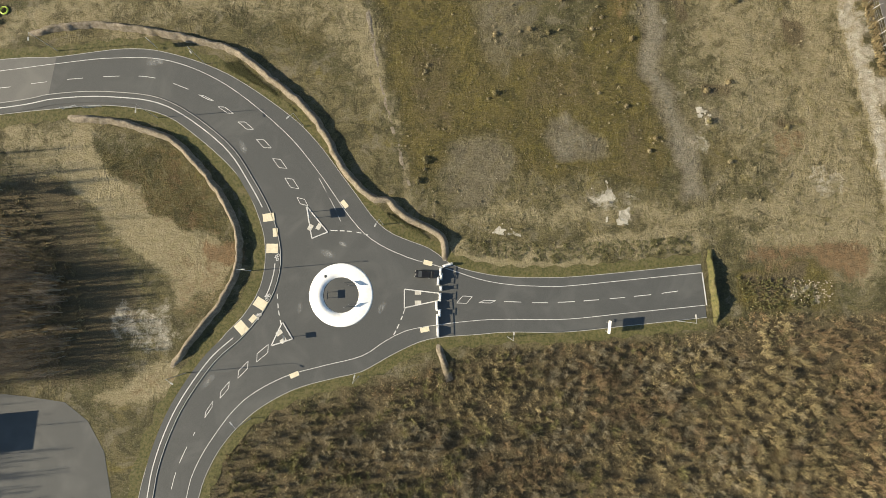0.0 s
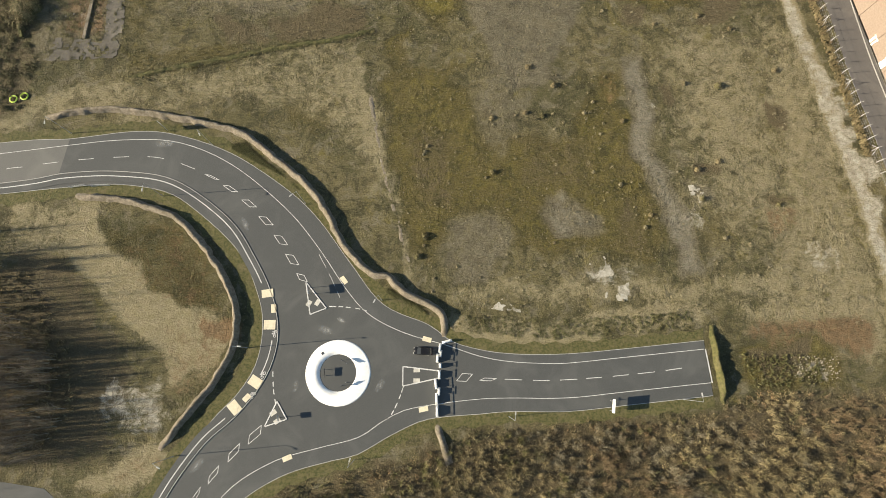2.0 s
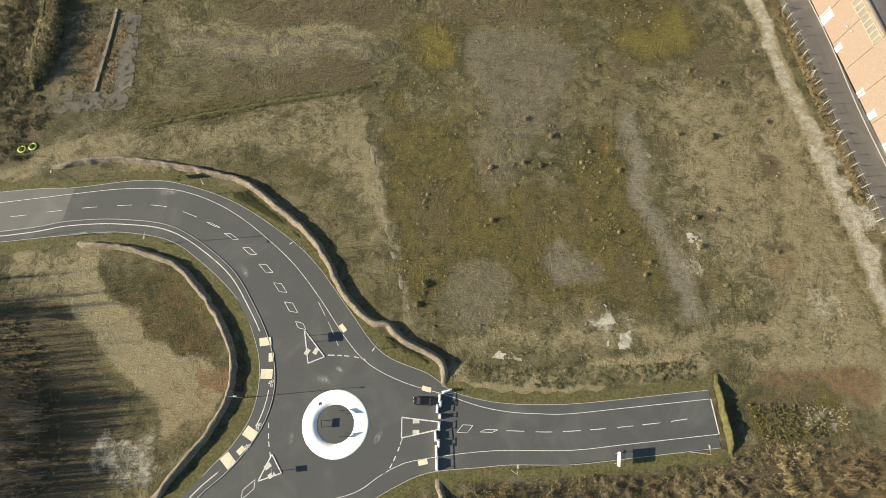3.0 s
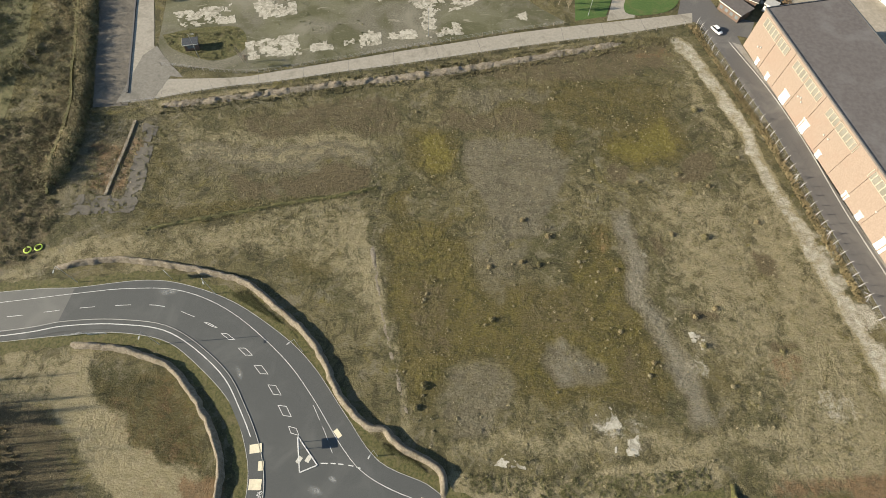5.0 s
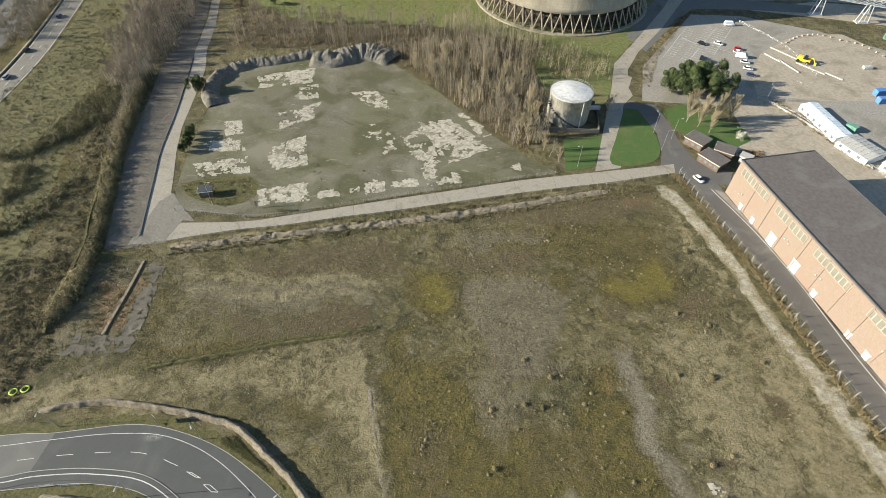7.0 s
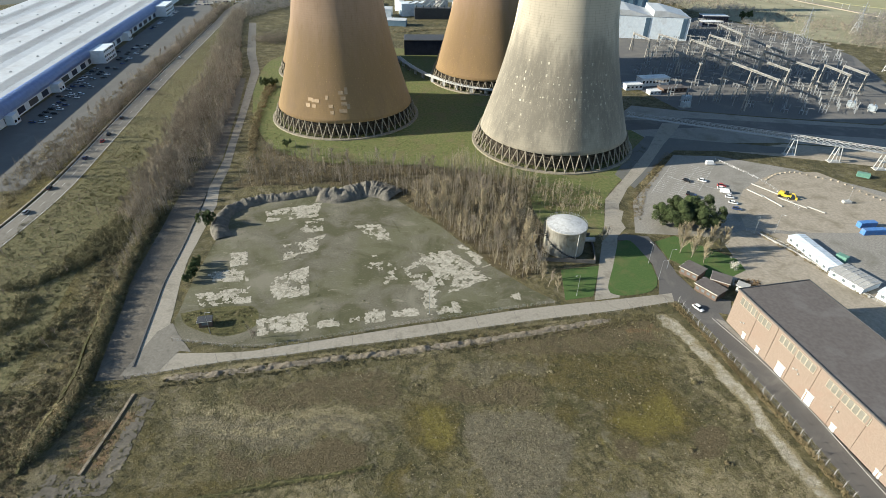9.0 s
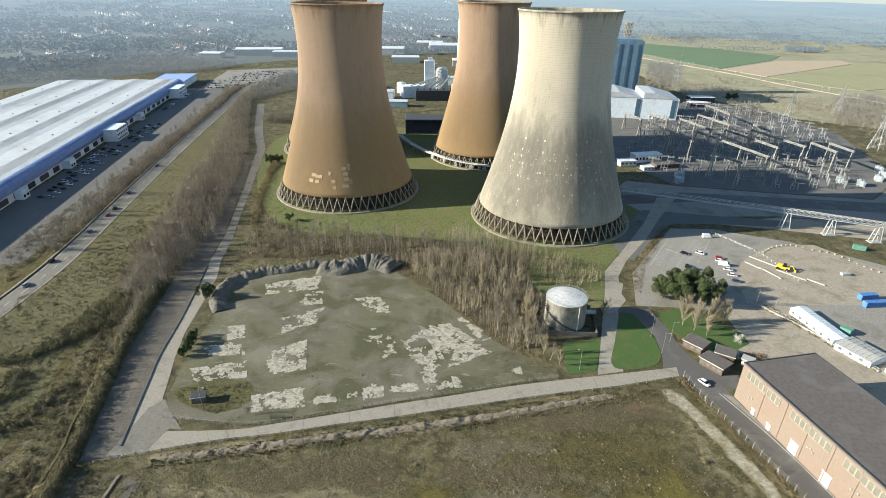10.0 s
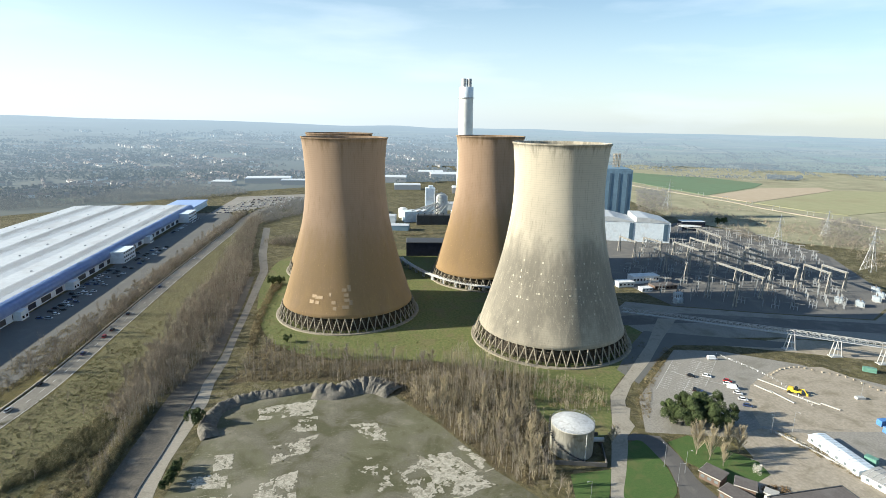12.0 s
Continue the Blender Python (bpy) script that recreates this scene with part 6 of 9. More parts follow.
scrub_works = base("flue_gas_plant", at(-2, 716, 0, 4), "pale industrial plant with silo, stair frames and pipes", "power station")
bm = bmesh.new()
add_lathe(bm, [(8.5, 0), (8.5, 31), (6, 34), (0.5, 36)], 28, (6, 0))
part("silo", bm, "pale_steel", scrub_works, "", True)
bm = bmesh.new()
add_box(bm, (-9, 2, 0), (13, 12, 42))
add_box(bm, (-8, 2, 42), (6, 6, 3))
part("wall", bm, "white_clad", scrub_works)
bm = bmesh.new()
for z in range(3, 40, 4):
    add_box(bm, (-1.8, -7.8, z), (3.4, 2.2, 0.3))
for sx in (-3.4, -0.2):
    for sy in (-8.8, -6.8):
        add_rod(bm, (sx, sy, 0), (sx, sy, 41), 0.22, n=5)
part("stair_frame", bm, "steel", scrub_works)
bm = bmesh.new()
add_box(bm, (-30, -14, 0), (30, 16, 14), 0.2)
part("low_block", bm, "white_clad", scrub_works)
bm = bmesh.new()
for k in range(6):
    add_rod(bm, (-34 + 7 * k, -24, 15 - k), (-8 + 5 * k, -4, 20 + 2 * (k % 3)), 0.7, n=7)
part("duct", bm, "pale_steel", scrub_works)
bm = bmesh.new()
add_box(bm, (2, -36, 0), (60, 10, 12))
for k in range(8):
    add_box(bm, (-26 + 8 * k, -41.2, 0), (1, 1, 15))
part("pipe_rack", bm, "dark_steel", scrub_works)
for sx, sy, rr, hh in ((26, 10, 5, 20), (38, 8, 5, 20), (22, -12, 3.5, 14), (32, -14, 3.5, 14), (-46, 12, 6, 12)):
    t = base("storage_tank", at(-2 + sx, 716 + sy), "pale cylindrical storage tank in the works", "tank", "works tanks")
    bm = bmesh.new()
    add_lathe(bm, [(rr, 0), (rr, hh), (rr * 0.6, hh + 1.2), (0.2, hh + 1.6)], 24)
    part("wall", bm, "white_paint", t, "", True)
for sx, sy, w, d, h, mat in ((-70, 690, 30, 18, 9, "white_clad"), (-48, 640, 26, 12, 6, "blue_grey"), (70, 640, 30, 20, 12, "blue_grey"), (95, 700, 36, 24, 26, "blue_grey"), (-110, 760, 40, 24, 8, "white_clad"), (20, 800, 60, 20, 10, "sheet"), (110, 780, 50, 24, 14, "white_clad")):
    t = base("works_building", at(sx, sy, 0, rnd.uniform(-6, 6)), "plain clad works building with a shallow roof", "works building", "works buildings")
    bm = bmesh.new()
    add_box(bm, (0, 0, 0), (w, d, h))
    part("wall", bm, mat, t)
    bm = bmesh.new()
    vs = [bm.verts.new(p) for p in ((-w / 2 - 0.4, -d / 2 - 0.4, h), (w / 2 + 0.4, -d / 2 - 0.4, h), (w / 2 + 0.4, d / 2 + 0.4, h), (-w / 2 - 0.4, d / 2 + 0.4, h), (-w / 2 - 0.4, 0, h + 1.8), (w / 2 + 0.4, 0, h + 1.8))]
    for f in ((0, 1, 5, 4), (2, 3, 4, 5), (1, 2, 5), (3, 0, 4), (0, 3, 2, 1)):
        bm.faces.new([vs[i] for i in f])
    part("roof", bm, "sheet", t)

# curved pipe bridge at the towers' feet
bridge = base("pipe_bridge", at(0, 0), "pale curved pipe bridge on short legs", "pipe bridge")
bl = spline([(-34, 486), (-24, 462), (-8, 434), (12, 412), (36, 398), (52, 394)], 3)
bm = bmesh.new()
for d in (-1.5, 0, 1.5):
    pts = offset(bl, d)
    for a, b in zip(pts, pts[1:]):
        add_rod(bm, (*a, 4.6), (*b, 4.6), 0.5, n=6, caps=False)
part("pipe", bm, "pale_steel", bridge)
for a in bl[::4]:
    bm = bmesh.new()
    add_box(bm, (*a, 0), (0.6, 3.6, 4.2), 0.6)
    part("trestle", bm, "steel", bridge)

# conveyor truss on trestles
conv = base("conveyor_bridge", at(0, 0), "long pale steel truss bridge on trestles", "conveyor")
ca, cb, cc = Vector((128, 352, 2.2)), Vector((207, 297, 9.5)), Vector((420, 200, 9.5))


def truss(bm, p, q, w, h, bays, r):
    d = q - p
    s = Vector((-d.y, d.x, 0)).normalized() * (w / 2)
    up = Vector((0, 0, h))
    for o in (s, -s, s + up, up - s):
        add_rod(bm, p + o, q + o, r, n=4)
    for i in range(bays):
        a, b = p + d * (i / bays), p + d * ((i + 1) / bays)
        for o in (s, -s):
            add_rod(bm, a + o, b + o + up, r * 0.7, n=4, caps=False)
            add_rod(bm, b + o, b + o + up, r * 0.7, n=4, caps=False)
        add_rod(bm, a + s + up, b - s + up, r * 0.6, n=4, caps=False)


for p, q in ((ca, cb), (cb, cc)):
    bm = bmesh.new()
    truss(bm, p, q, 2.6, 2.6, int((q - p).length / 3.2), 0.16)
    part("truss", bm, "pale_steel", conv)
    bm = bmesh.new()
    add_ribbon(bm, [tuple(p.lerp(q, t / 6))[:2] for t in range(7)], 2.0, 0, 0.1)
    for v in bm.verts:
        t = (v.co.xy - p.xy).length / (q.xy - p.xy).length
        v.co.z += p.z + (q.z - p.z) * t + 0.1
    part("deck", bm, "steel", conv)
for x, y in ((208.6, 295.5), (229.6, 286.5), (250, 277), (290, 259), (330, 241), (375, 221)):
    bm = bmesh.new()
    for sx, sy in ((-2.6, -1.5), (2.6, -1.5), (-2.6, 1.5), (2.6, 1.5)):
        add_rod(bm, (x + sx, y + sy, 0), (x + sx * 0.4, y + sy * 0.8, 9.6), 0.28, n=5)
    add_box(bm, (x, y, 0), (7, 4, 0.5))
    add_box(bm, (x, y, 4.6), (4, 3, 0.3))
    part("trestle", bm, "pale_steel", conv)

# ---- switchyard ----
def gantry(x, y, deg, span, bays, h):
    root = base("gantry", at(x, y, 0, deg), "steel line gantry of the switchyard on tall legs", "gantry", "switchyard gantries")
    for k in range(bays + 1):
        bm = bmesh.new()
        for sy in (-1.6, 1.6):
            add_rod(bm, (k * span, sy, 0), (k * span, sy * 0.25, h + 1.0), 0.48, 0.36, 6)
        add_box(bm, (k * span, 0, h * 0.45), (0.3, 2.4, 0.3))
        part("leg", bm, "gantry_post", root)
        bm = bmesh.new()
        add_rod(bm, (k * span, 0, h + 1.4), (k * span, 0, h + 4.5), 0.12, 0.05, 4)
        part("spike", bm, "steel", root)
    bm = bmesh.new()
    truss(bm, Vector((-1, 0, h)), Vector((bays * span + 1, 0, h)), 1.2, 1.2, int(bays * span / 1.6), 0.20)
    add_box(bm, (bays * span / 2, 0, h + 0.25), (bays * span + 2, 0.6, 0.6))
    part("beam", bm, "gantry_beam", root)
    bm = bmesh.new()
    for k in range(bays):
        for j in (0.25, 0.5, 0.75):
            x0 = (k + j) * span
            for i in range(6):
                t, u = i / 6, (i + 1) / 6
                add_rod(bm, (x0, 26 * t, h - 2.4 - 14 * t * (1 - t) - 2 * t), (x0, 26 * u, h - 2.4 - 14 * u * (1 - u) - 2 * u), 0.05, n=3, caps=False)
    part("cable", bm, "steel", root)
    for k in range(bays):
        for j in (0.25, 0.5, 0.75):
            bm = bmesh.new()
            add_rod(bm, ((k + j) * span, 0, h), ((k + j) * span, 0, h - 2.4), 0.16, n=5)
            part("insulator", bm, "insulator", root)


for x, y, deg, span, bays, h in ((226, 467, -75, 26.5, 3, 16), (254.6, 473, -75.7, 29, 2, 16), (279, 475, -75.5, 28, 2, 16), (202.6, 462, -82, 31, 1, 16), (207.5, 394, -70, 25, 1, 17), (306.5, 433, -85, 27, 1, 16), (211, 539, -67, 23, 1, 15), (188, 543, -76, 27, 1, 15),
                                 (291, 590, -87, 23, 2, 15), (294.5, 500, -86, 25, 1, 15), (236, 524, -76, 21, 2, 14), (262, 545, -76, 22, 2, 14), (324, 436, -84, 24, 1, 15)):
    gantry(x, y, deg, span, bays, h)


def transformer(x, y, deg):
    root = base("transformer", at(x, y, 0.03, deg), "grey transformer with radiators and brown bushings", "transformer", "switchyard transformers")
    bm = bmesh.new()
    add_box(bm, (0, 0, 0), (7.5, 5, 0.5))
    part("plinth", bm, "kerb", root)
    bm = bmesh.new()
    add_box(bm, (0, 0, 0.5), (6, 3, 3.6))
    bmesh.ops.bevel(bm, geom=bm.edges[:], offset=0.15, segments=1)
    part("tank_body", bm, "transformer", root)
    for s in (-1, 1):
        for k in range(4):
            bm = bmesh.new()
            add_box(bm, (-2.1 + 1.4 * k, s * 2.1, 0.9), (0.9, 0.9, 2.8))
            part("radiator", bm, "transformer", root)
    bm = bmesh.new()
    for k in (-1.6, 0, 1.6):
        add_rod(bm, (k, 0, 4.1), (k * 1.2, 0, 6.2), 0.25, 0.12, 6)
    part("bushing", bm, "insulator", root)


for x, y, deg in ((178, 378, 20), (184, 392, 20), (302, 384, 60), (312, 376, 60), (334, 388, 60), (345, 398, 60), (352, 412, 60), (236, 590, 0), (255, 610, 0)):
    transformer(x, y, deg)


def post_set(kind):
    root = base("switch_gear", at(0, 0, -50), "group of insulator posts on steel stands with a busbar", "switchgear", "switchyard gear")
    bm = bmesh.new()
    for k in (-2.2, 0, 2.2):
        add_box(bm, (k, 0, 0), (0.5, 0.5, 2.4), 0, 0.8)
    add_box(bm, (0, 0, 2.4), (5.2, 0.35, 0.25))
    part("stand", bm, "steel", root)
    bm = bmesh.new()
    for k in (-2.2, 0, 2.2):
        add_rod(bm, (k, 0, 2.6), (k, 0, 4.8 + 0.8 * kind), 0.30, 0.24, 6)
        if kind:
            add_rod(bm, (k, 0, 4.8), (k + 0.8, 0.6, 6.2), 0.14, 0.1, 5)
    part("insulator", bm, "porcelain", root)
    bm = bmesh.new()
    if kind:
        for k in (-2.2, 0, 2.2):
            add_rod(bm, (k, -4.5, 5.7), (k, 4.5, 5.7), 0.14, n=5)
    else:
        add_rod(bm, (-6, 0, 4.9), (6, 0, 4.9), 0.14, n=5)
        add_lathe(bm, [(0.5, 4.7), (0.6, 5.0), (0.5, 5.3)], 8)
    part("busbar", bm, "gantry_beam", root)
    return root


sets = [post_set(0), post_set(1)]
YARD_EAST = [(168, 385), (226, 366), (298, 356), (346, 396), (390, 530), (388, 620), (330, 700), (205, 610), (172, 520), (160, 460)]
spots = []
for i in range(28):
    for j in range(30):
        u, v = i * 11.0 - 40, j * 11.5
        q = rot2((u, v), radians(-28))
        x, y = 168 + q[0] + rnd.uniform(-2, 2), 372 + q[1] + rnd.uniform(-2, 2)
        if inside(np.array([x]), np.array([y]), YARD_EAST)[0] > 4 and rnd.random() < 0.8:
            spots.append((x, y))
for i, (x, y) in enumerate(spots[:300]):
    m = at(x, y, 0.03, 62 if i % 3 else -28)
    if i < 2:
        sets[i].matrix_basis = m
    else:
        copy_thing(sets[i % 2], m)


def works_cabin(x, y, deg, w, d, h, label="white flat-roofed cabin in the switchyard", mat="white_paint", top="white_paint"):
    root = base("works_cabin", at(x, y, 0, deg), label, "cabin", "cabins")
    bm = bmesh.new()
    add_box(bm, (0, 0, 0), (w, d, h))
    part("wall", bm, mat, root)
    bm = bmesh.new()
    add_box(bm, (0, 0, h), (w + 0.6, d + 0.6, 0.3))
    part("roof", bm, top, root)
    n = max(2, int(w / 3))
    for k in range(n):
        bm = bmesh.new()
        add_box(bm, (-w / 2 + (k + 0.5) * w / n, -d / 2 - 0.02, h * 0.4), (w / n * 0.5, 0.08, h * 0.32))
        part("window", bm, "dark_glass", root)


works_cabin(172, 432, 12, 24, 9, 6)
works_cabin(152, 420, 12, 14, 8, 4)
works_cabin(182, 416, 12, 20, 9, 3, "low dark flat-roofed cabin in the switchyard", "dull_brick", "felt")
works_cabin(165, 408, 12, 9, 6, 2.6)
works_cabin(330, 690, 0, 30, 14, 7, "low dark cabin with a pale roof at the switchyard's end", "navy")
works_cabin(316, 664, 0, 24, 12, 5, "low dark cabin with a pale roof at the switchyard's end", "navy")


def pylon(x, y, h, deg):
    root = base("pylon", at(x, y, 0, deg), "lattice steel electricity pylon with three cross arms", "pylon", "pylons")
    bm = bmesh.new()
    w0, w1 = h * 0.11, h * 0.022
    levels = [0, 0.16, 0.3, 0.42, 0.52, 0.6, 0.68, 0.76, 0.84, 0.92]
    for sx in (-1, 1):
        for sy in (-1, 1):
            add_rod(bm, (sx * w0, sy * w0, 0), (sx * w1, sy * w1, h * 0.6), 0.16, 0.13, 4)
            add_rod(bm, (sx * w1, sy * w1, h * 0.6), (0, 0, h), 0.13, 0.08, 4)

    def wid(t):
        return w0 + (w1 - w0) * t / 0.6 if t < 0.6 else w1 * (1 - (t - 0.6) / 0.4)

    for a, b in zip(levels, levels[1:]):
        for sx, sy in ((1, 1), (1, -1), (-1, -1), (-1, 1)):
            p = (sx * wid(a), sy * wid(a), a * h)
            q = rot2((sx, sy), math.pi / 2)
            add_rod(bm, p, (q[0] * wid(b), q[1] * wid(b), b * h), 0.09, n=3, caps=False)
            add_rod(bm, (q[0] * wid(a), q[1] * wid(a), a * h), (sx * wid(b), sy * wid(b), b * h), 0.09, n=3, caps=False)
    part("mast", bm, "steel", root)
    for t, ln in ((0.62, 0.15), (0.75, 0.19), (0.88, 0.13)):
        bm = bmesh.new()
        for s in (-1, 1):
            for sy in (-1, 1):
                add_rod(bm, (0, sy * wid(t), t * h), (s * ln * h, 0, t * h + 0.4), 0.09, n=3)
            add_rod(bm, (0, 0, (t + 0.05) * h), (s * ln * h, 0, t * h + 0.5), 0.09, n=3)
            add_rod(bm, (s * ln * h, 0, t * h), (s * ln * h, 0, t * h - 2.6), 0.12, n=4)
        part("cross_arm", bm, "steel", root)


for x, y, h, deg in ((381, 589, 34, 20), (465, 631, 34, 20), (397, 477, 42, 25), (359, 836, 46, 20), (520, 600, 36, 30), (470, 520, 40, 20)):
    pylon(x, y, h, deg)
rail = base("railway_line", at(0, 0), "electrified railway line with catenary masts across the fields", "railway")
rl = spline([(380, 1290), (431, 1128), (465, 1040), (506, 931), (522, 857), (545, 794), (560, 750), (590, 660), (615, 580)], 10)
bm = bmesh.new()
add_ribbon(bm, rl, 9, -0.2, 0.9)
part("ballast", bm, "sand", rail)
for p in rl[::5]:
    bm = bmesh.new()
    for s in (-5, 5):
        add_rod(bm, (p[0] + s, p[1], 0), (p[0] + s, p[1], 8), 0.25, n=4)
    add_rod(bm, (p[0] - 5, p[1], 7.6), (p[0] + 5, p[1], 7.6), 0.2, n=4)
    part("catenary_mast", bm, "pale_steel", rail)
# ---- brick hall ----
HALL_AZ = 11.3
brick = base("brick_hall", at(105.0, 146.6, 0, HALL_AZ), "long orange brick industrial hall with a flat dark roof", "industrial hall")
BW, BL, BH = 28.0, 118.0, 14.3
bm = bmesh.new()
add_box(bm, (BW / 2, -BL / 2, 0), (BW, BL, BH))
part("wall", bm, "brick", brick)
bm = bmesh.new()
add_box(bm, (BW / 2, -BL / 2, BH), (BW + 0.5, BL + 0.5, 0.45))
part("roof", bm, "felt", brick, "flat dark felt roof")
bm = bmesh.new()
for c, s in (((BW / 2, 0, BH + 0.45), (BW + 0.5, 0.35, 0.22)), ((0, -BL / 2, BH + 0.45), (0.35, BL, 0.22)), ((BW, -BL / 2, BH + 0.45), (0.35, BL, 0.22))):
    add_box(bm, c, s)
part("roof_edge", bm, "dark_steel", brick)
for k in range(13):
    y = -6.5 - k * 8.7
    bm = bmesh.new()
    add_box(bm, (-0.09, y - 4.4, 0), (0.2, 0.45, BH - 0.3))
    part("pier", bm, "brick", brick, "shallow brick pier")
win_me = []
bm = bmesh.new()
add_box(bm, (0, 0, 0), (0.12, 1.5, 2.7))
win_me.append(finish(bm, M["hall_glass"], "pane"))
bm = bmesh.new()
for c, s in (((0, 0, -0.15), (0.26, 1.75, 0.16)), ((0, 0, 2.7), (0.26, 1.75, 0.14)), ((0, -0.82, 0), (0.24, 0.15, 2.7)), ((0, 0.82, 0), (0.24, 0.15, 2.7))):
    add_box(bm, c, s)
win_me.append(finish(bm, M["hall_frame"], "window_frame"))
for start in (-2.5, -21.5, -40.5, -62.5, -82, -100):
    for row, z in enumerate((10.6,)):
        for k in range(8 if start > -50 else 9):
            fr = piece("window", win_me[1], brick, at(-0.06, start - 0.9 - k * 1.82, z))
            piece("pane", win_me[0], fr, at(0.02, 0, 0))
for y, w, z, h in ((-9, 1.3, 0, 2.2), (-16, 1.5, 0, 2.2), (-26, 3.0, 0.2, 4.0), (-38, 3.0, 0.2, 4.0), (-48, 1.6, 0, 2.2), (-63, 1.6, 0, 2.2), (-70, 1.8, 0, 2.4), (-80, 3.0, 0.2, 4.0), (-92, 1.6, 0, 2.2), (-104, 3, 0.2, 4)):
    bm = bmesh.new()
    add_box(bm, (-0.08, y, z), (0.2, w, h))
    dd = part("door", bm, "white_paint", brick, "pale painted door")
    bm = bmesh.new()
    add_box(bm, (-0.12, y, z + h), (0.3, w + 0.5, 0.25))
    part("lintel", bm, "sill", dd)
for y, z in ((-6, 4.5), (-7.2, 5.2), (-30, 6.5), (-31, 7.0), (-32, 6.2), (-45, 6.4), (-47, 6.8), (-72, 6.5)):
    bm = bmesh.new()
    add_box(bm, (-0.2, y, z), (0.4, 0.45, 0.4))
    part("wall_vent", bm, "kerb", brick)

# ---- gatehouse group ----
def low_house(x, y, deg, w, d, h, label, wall="dull_brick", roof="felt", wins=3):
    root = base("gatehouse", at(x, y, 0, deg), label, "gatehouse", "gatehouse buildings")
    bm = bmesh.new()
    add_box(bm, (0, 0, 0), (w, d, h))
    part("wall", bm, wall, root)
    bm = bmesh.new()
    add_box(bm, (0, 0, h), (w + 0.8, d + 0.8, 0.3))
    part("roof", bm, roof, root)
    bm = bmesh.new()
    add_box(bm, (0, -d / 2 - 0.42, h + 0.06), (w + 0.9, 0.08, 0.2))
    add_box(bm, (-w / 2 - 0.42, 0, h + 0.06), (0.08, d + 0.9, 0.2))
    part("fascia", bm, "sill", root)
    for k in range(wins):
        bm = bmesh.new()
        add_box(bm, (-w / 2 + (k + 0.5) * w / wins, -d / 2 - 0.02, 1.0), (w / wins * 0.55, 0.1, 1.1))
        part("window", bm, "glass", root)
        bm = bmesh.new()
        add_box(bm, (-w / 2 - 0.02, -d / 2 + (k + 0.5) * d / wins, 1.0), (0.1, d / wins * 0.5, 1.1))
        part("window", bm, "white_paint", root)
    return root


low_house(103.6, 175.2, -50, 7.4, 6.6, 2.9, "small brick gatehouse with a flat roof")
low_house(105.6, 163.0, -55, 9.0, 6.2, 3.0, "brick gatehouse with a long flat roof", wins=4)
low_house(111.6, 168.0, -32, 6.6, 5.6, 3.4, "brick annexe with a flat roof behind the gatehouse")
low_house(118.6, 164.2, -40, 3.6, 3.2, 2.8, "small pale kiosk beside the brick hall", "sill", "kerb", 1)
low_house(-79.6, 142.2, 12, 4.2, 2.6, 2.5, "small dark abandoned brick hut", "dull_brick", "dark_steel", 1)


# ---- tank ----
tank = base("storage_tank", at(55.0, 193.5), "pale round steel storage tank with a stair and rust stains", "tank")
bm = bmesh.new()
add_lathe(bm, [(8.5, 0), (8.5, 11.5), (8.65, 11.55), (8.65, 11.8), (8.4, 11.85)], 56)
part("wall", bm, "tank", tank, "", True)
bm = bmesh.new()
add_lathe(bm, [(8.45, 11.8), (6, 12.3), (3, 12.7), (0.02, 12.9)], 56)
part("roof", bm, "tank_top", tank, "pale shallow cone roof", True)
bm = bmesh.new()
for i in range(22):
    t = radians(150 + i * 6.5)
    z = 11.0 - i * 0.5
    add_box(bm, (9.0 * math.cos(t), 9.0 * math.sin(t), z), (1.0, 0.9, 0.1), t)
    add_rod(bm, (9.45 * math.cos(t), 9.45 * math.sin(t), z), (9.45 * math.cos(t), 9.45 * math.sin(t), z + 1.1), 0.04, n=4)
part("stair", bm, "dark_steel", tank)
bm = bmesh.new()
for i in range(40):
    t, u = 2 * math.pi * i / 40, 2 * math.pi * (i + 1) / 40
    a, b = (8.5 * math.cos(t), 8.5 * math.sin(t)), (8.5 * math.cos(u), 8.5 * math.sin(u))
    add_rod(bm, (*a, 11.8), (*a, 12.9), 0.04, n=4)
    add_rod(bm, (*a, 12.9), (*b, 12.9), 0.04, n=4)
    add_rod(bm, (*a, 12.35), (*b, 12.35), 0.03, n=4)
part("handrail", bm, "steel", tank)
bm = bmesh.new()
add_rod(bm, (3.4, -8.6, 0), (3.4, -8.6, 11.8), 0.18)
add_rod(bm, (8.4, 3, 2.4), (14, 3, 2.4), 1.0, n=12)
part("pipe", bm, "pale_steel", tank)
bund = base("tank_wall", at(0, 0), "low concrete wall round the tank", "wall")
for a, b in (((43.5, 183.5), (66, 181.8)), ((66, 181.8), (68.5, 199)), ((43.5, 183.5), (42.5, 202)), ((42.5, 202), (68.5, 203))):
    bm = bmesh.new()
    add_ribbon(bm, [a, ((a[0] + b[0]) / 2, (a[1] + b[1]) / 2), b], 0.35, 0, 1.7)
    part("wall_run", bm, "tarmac", bund)


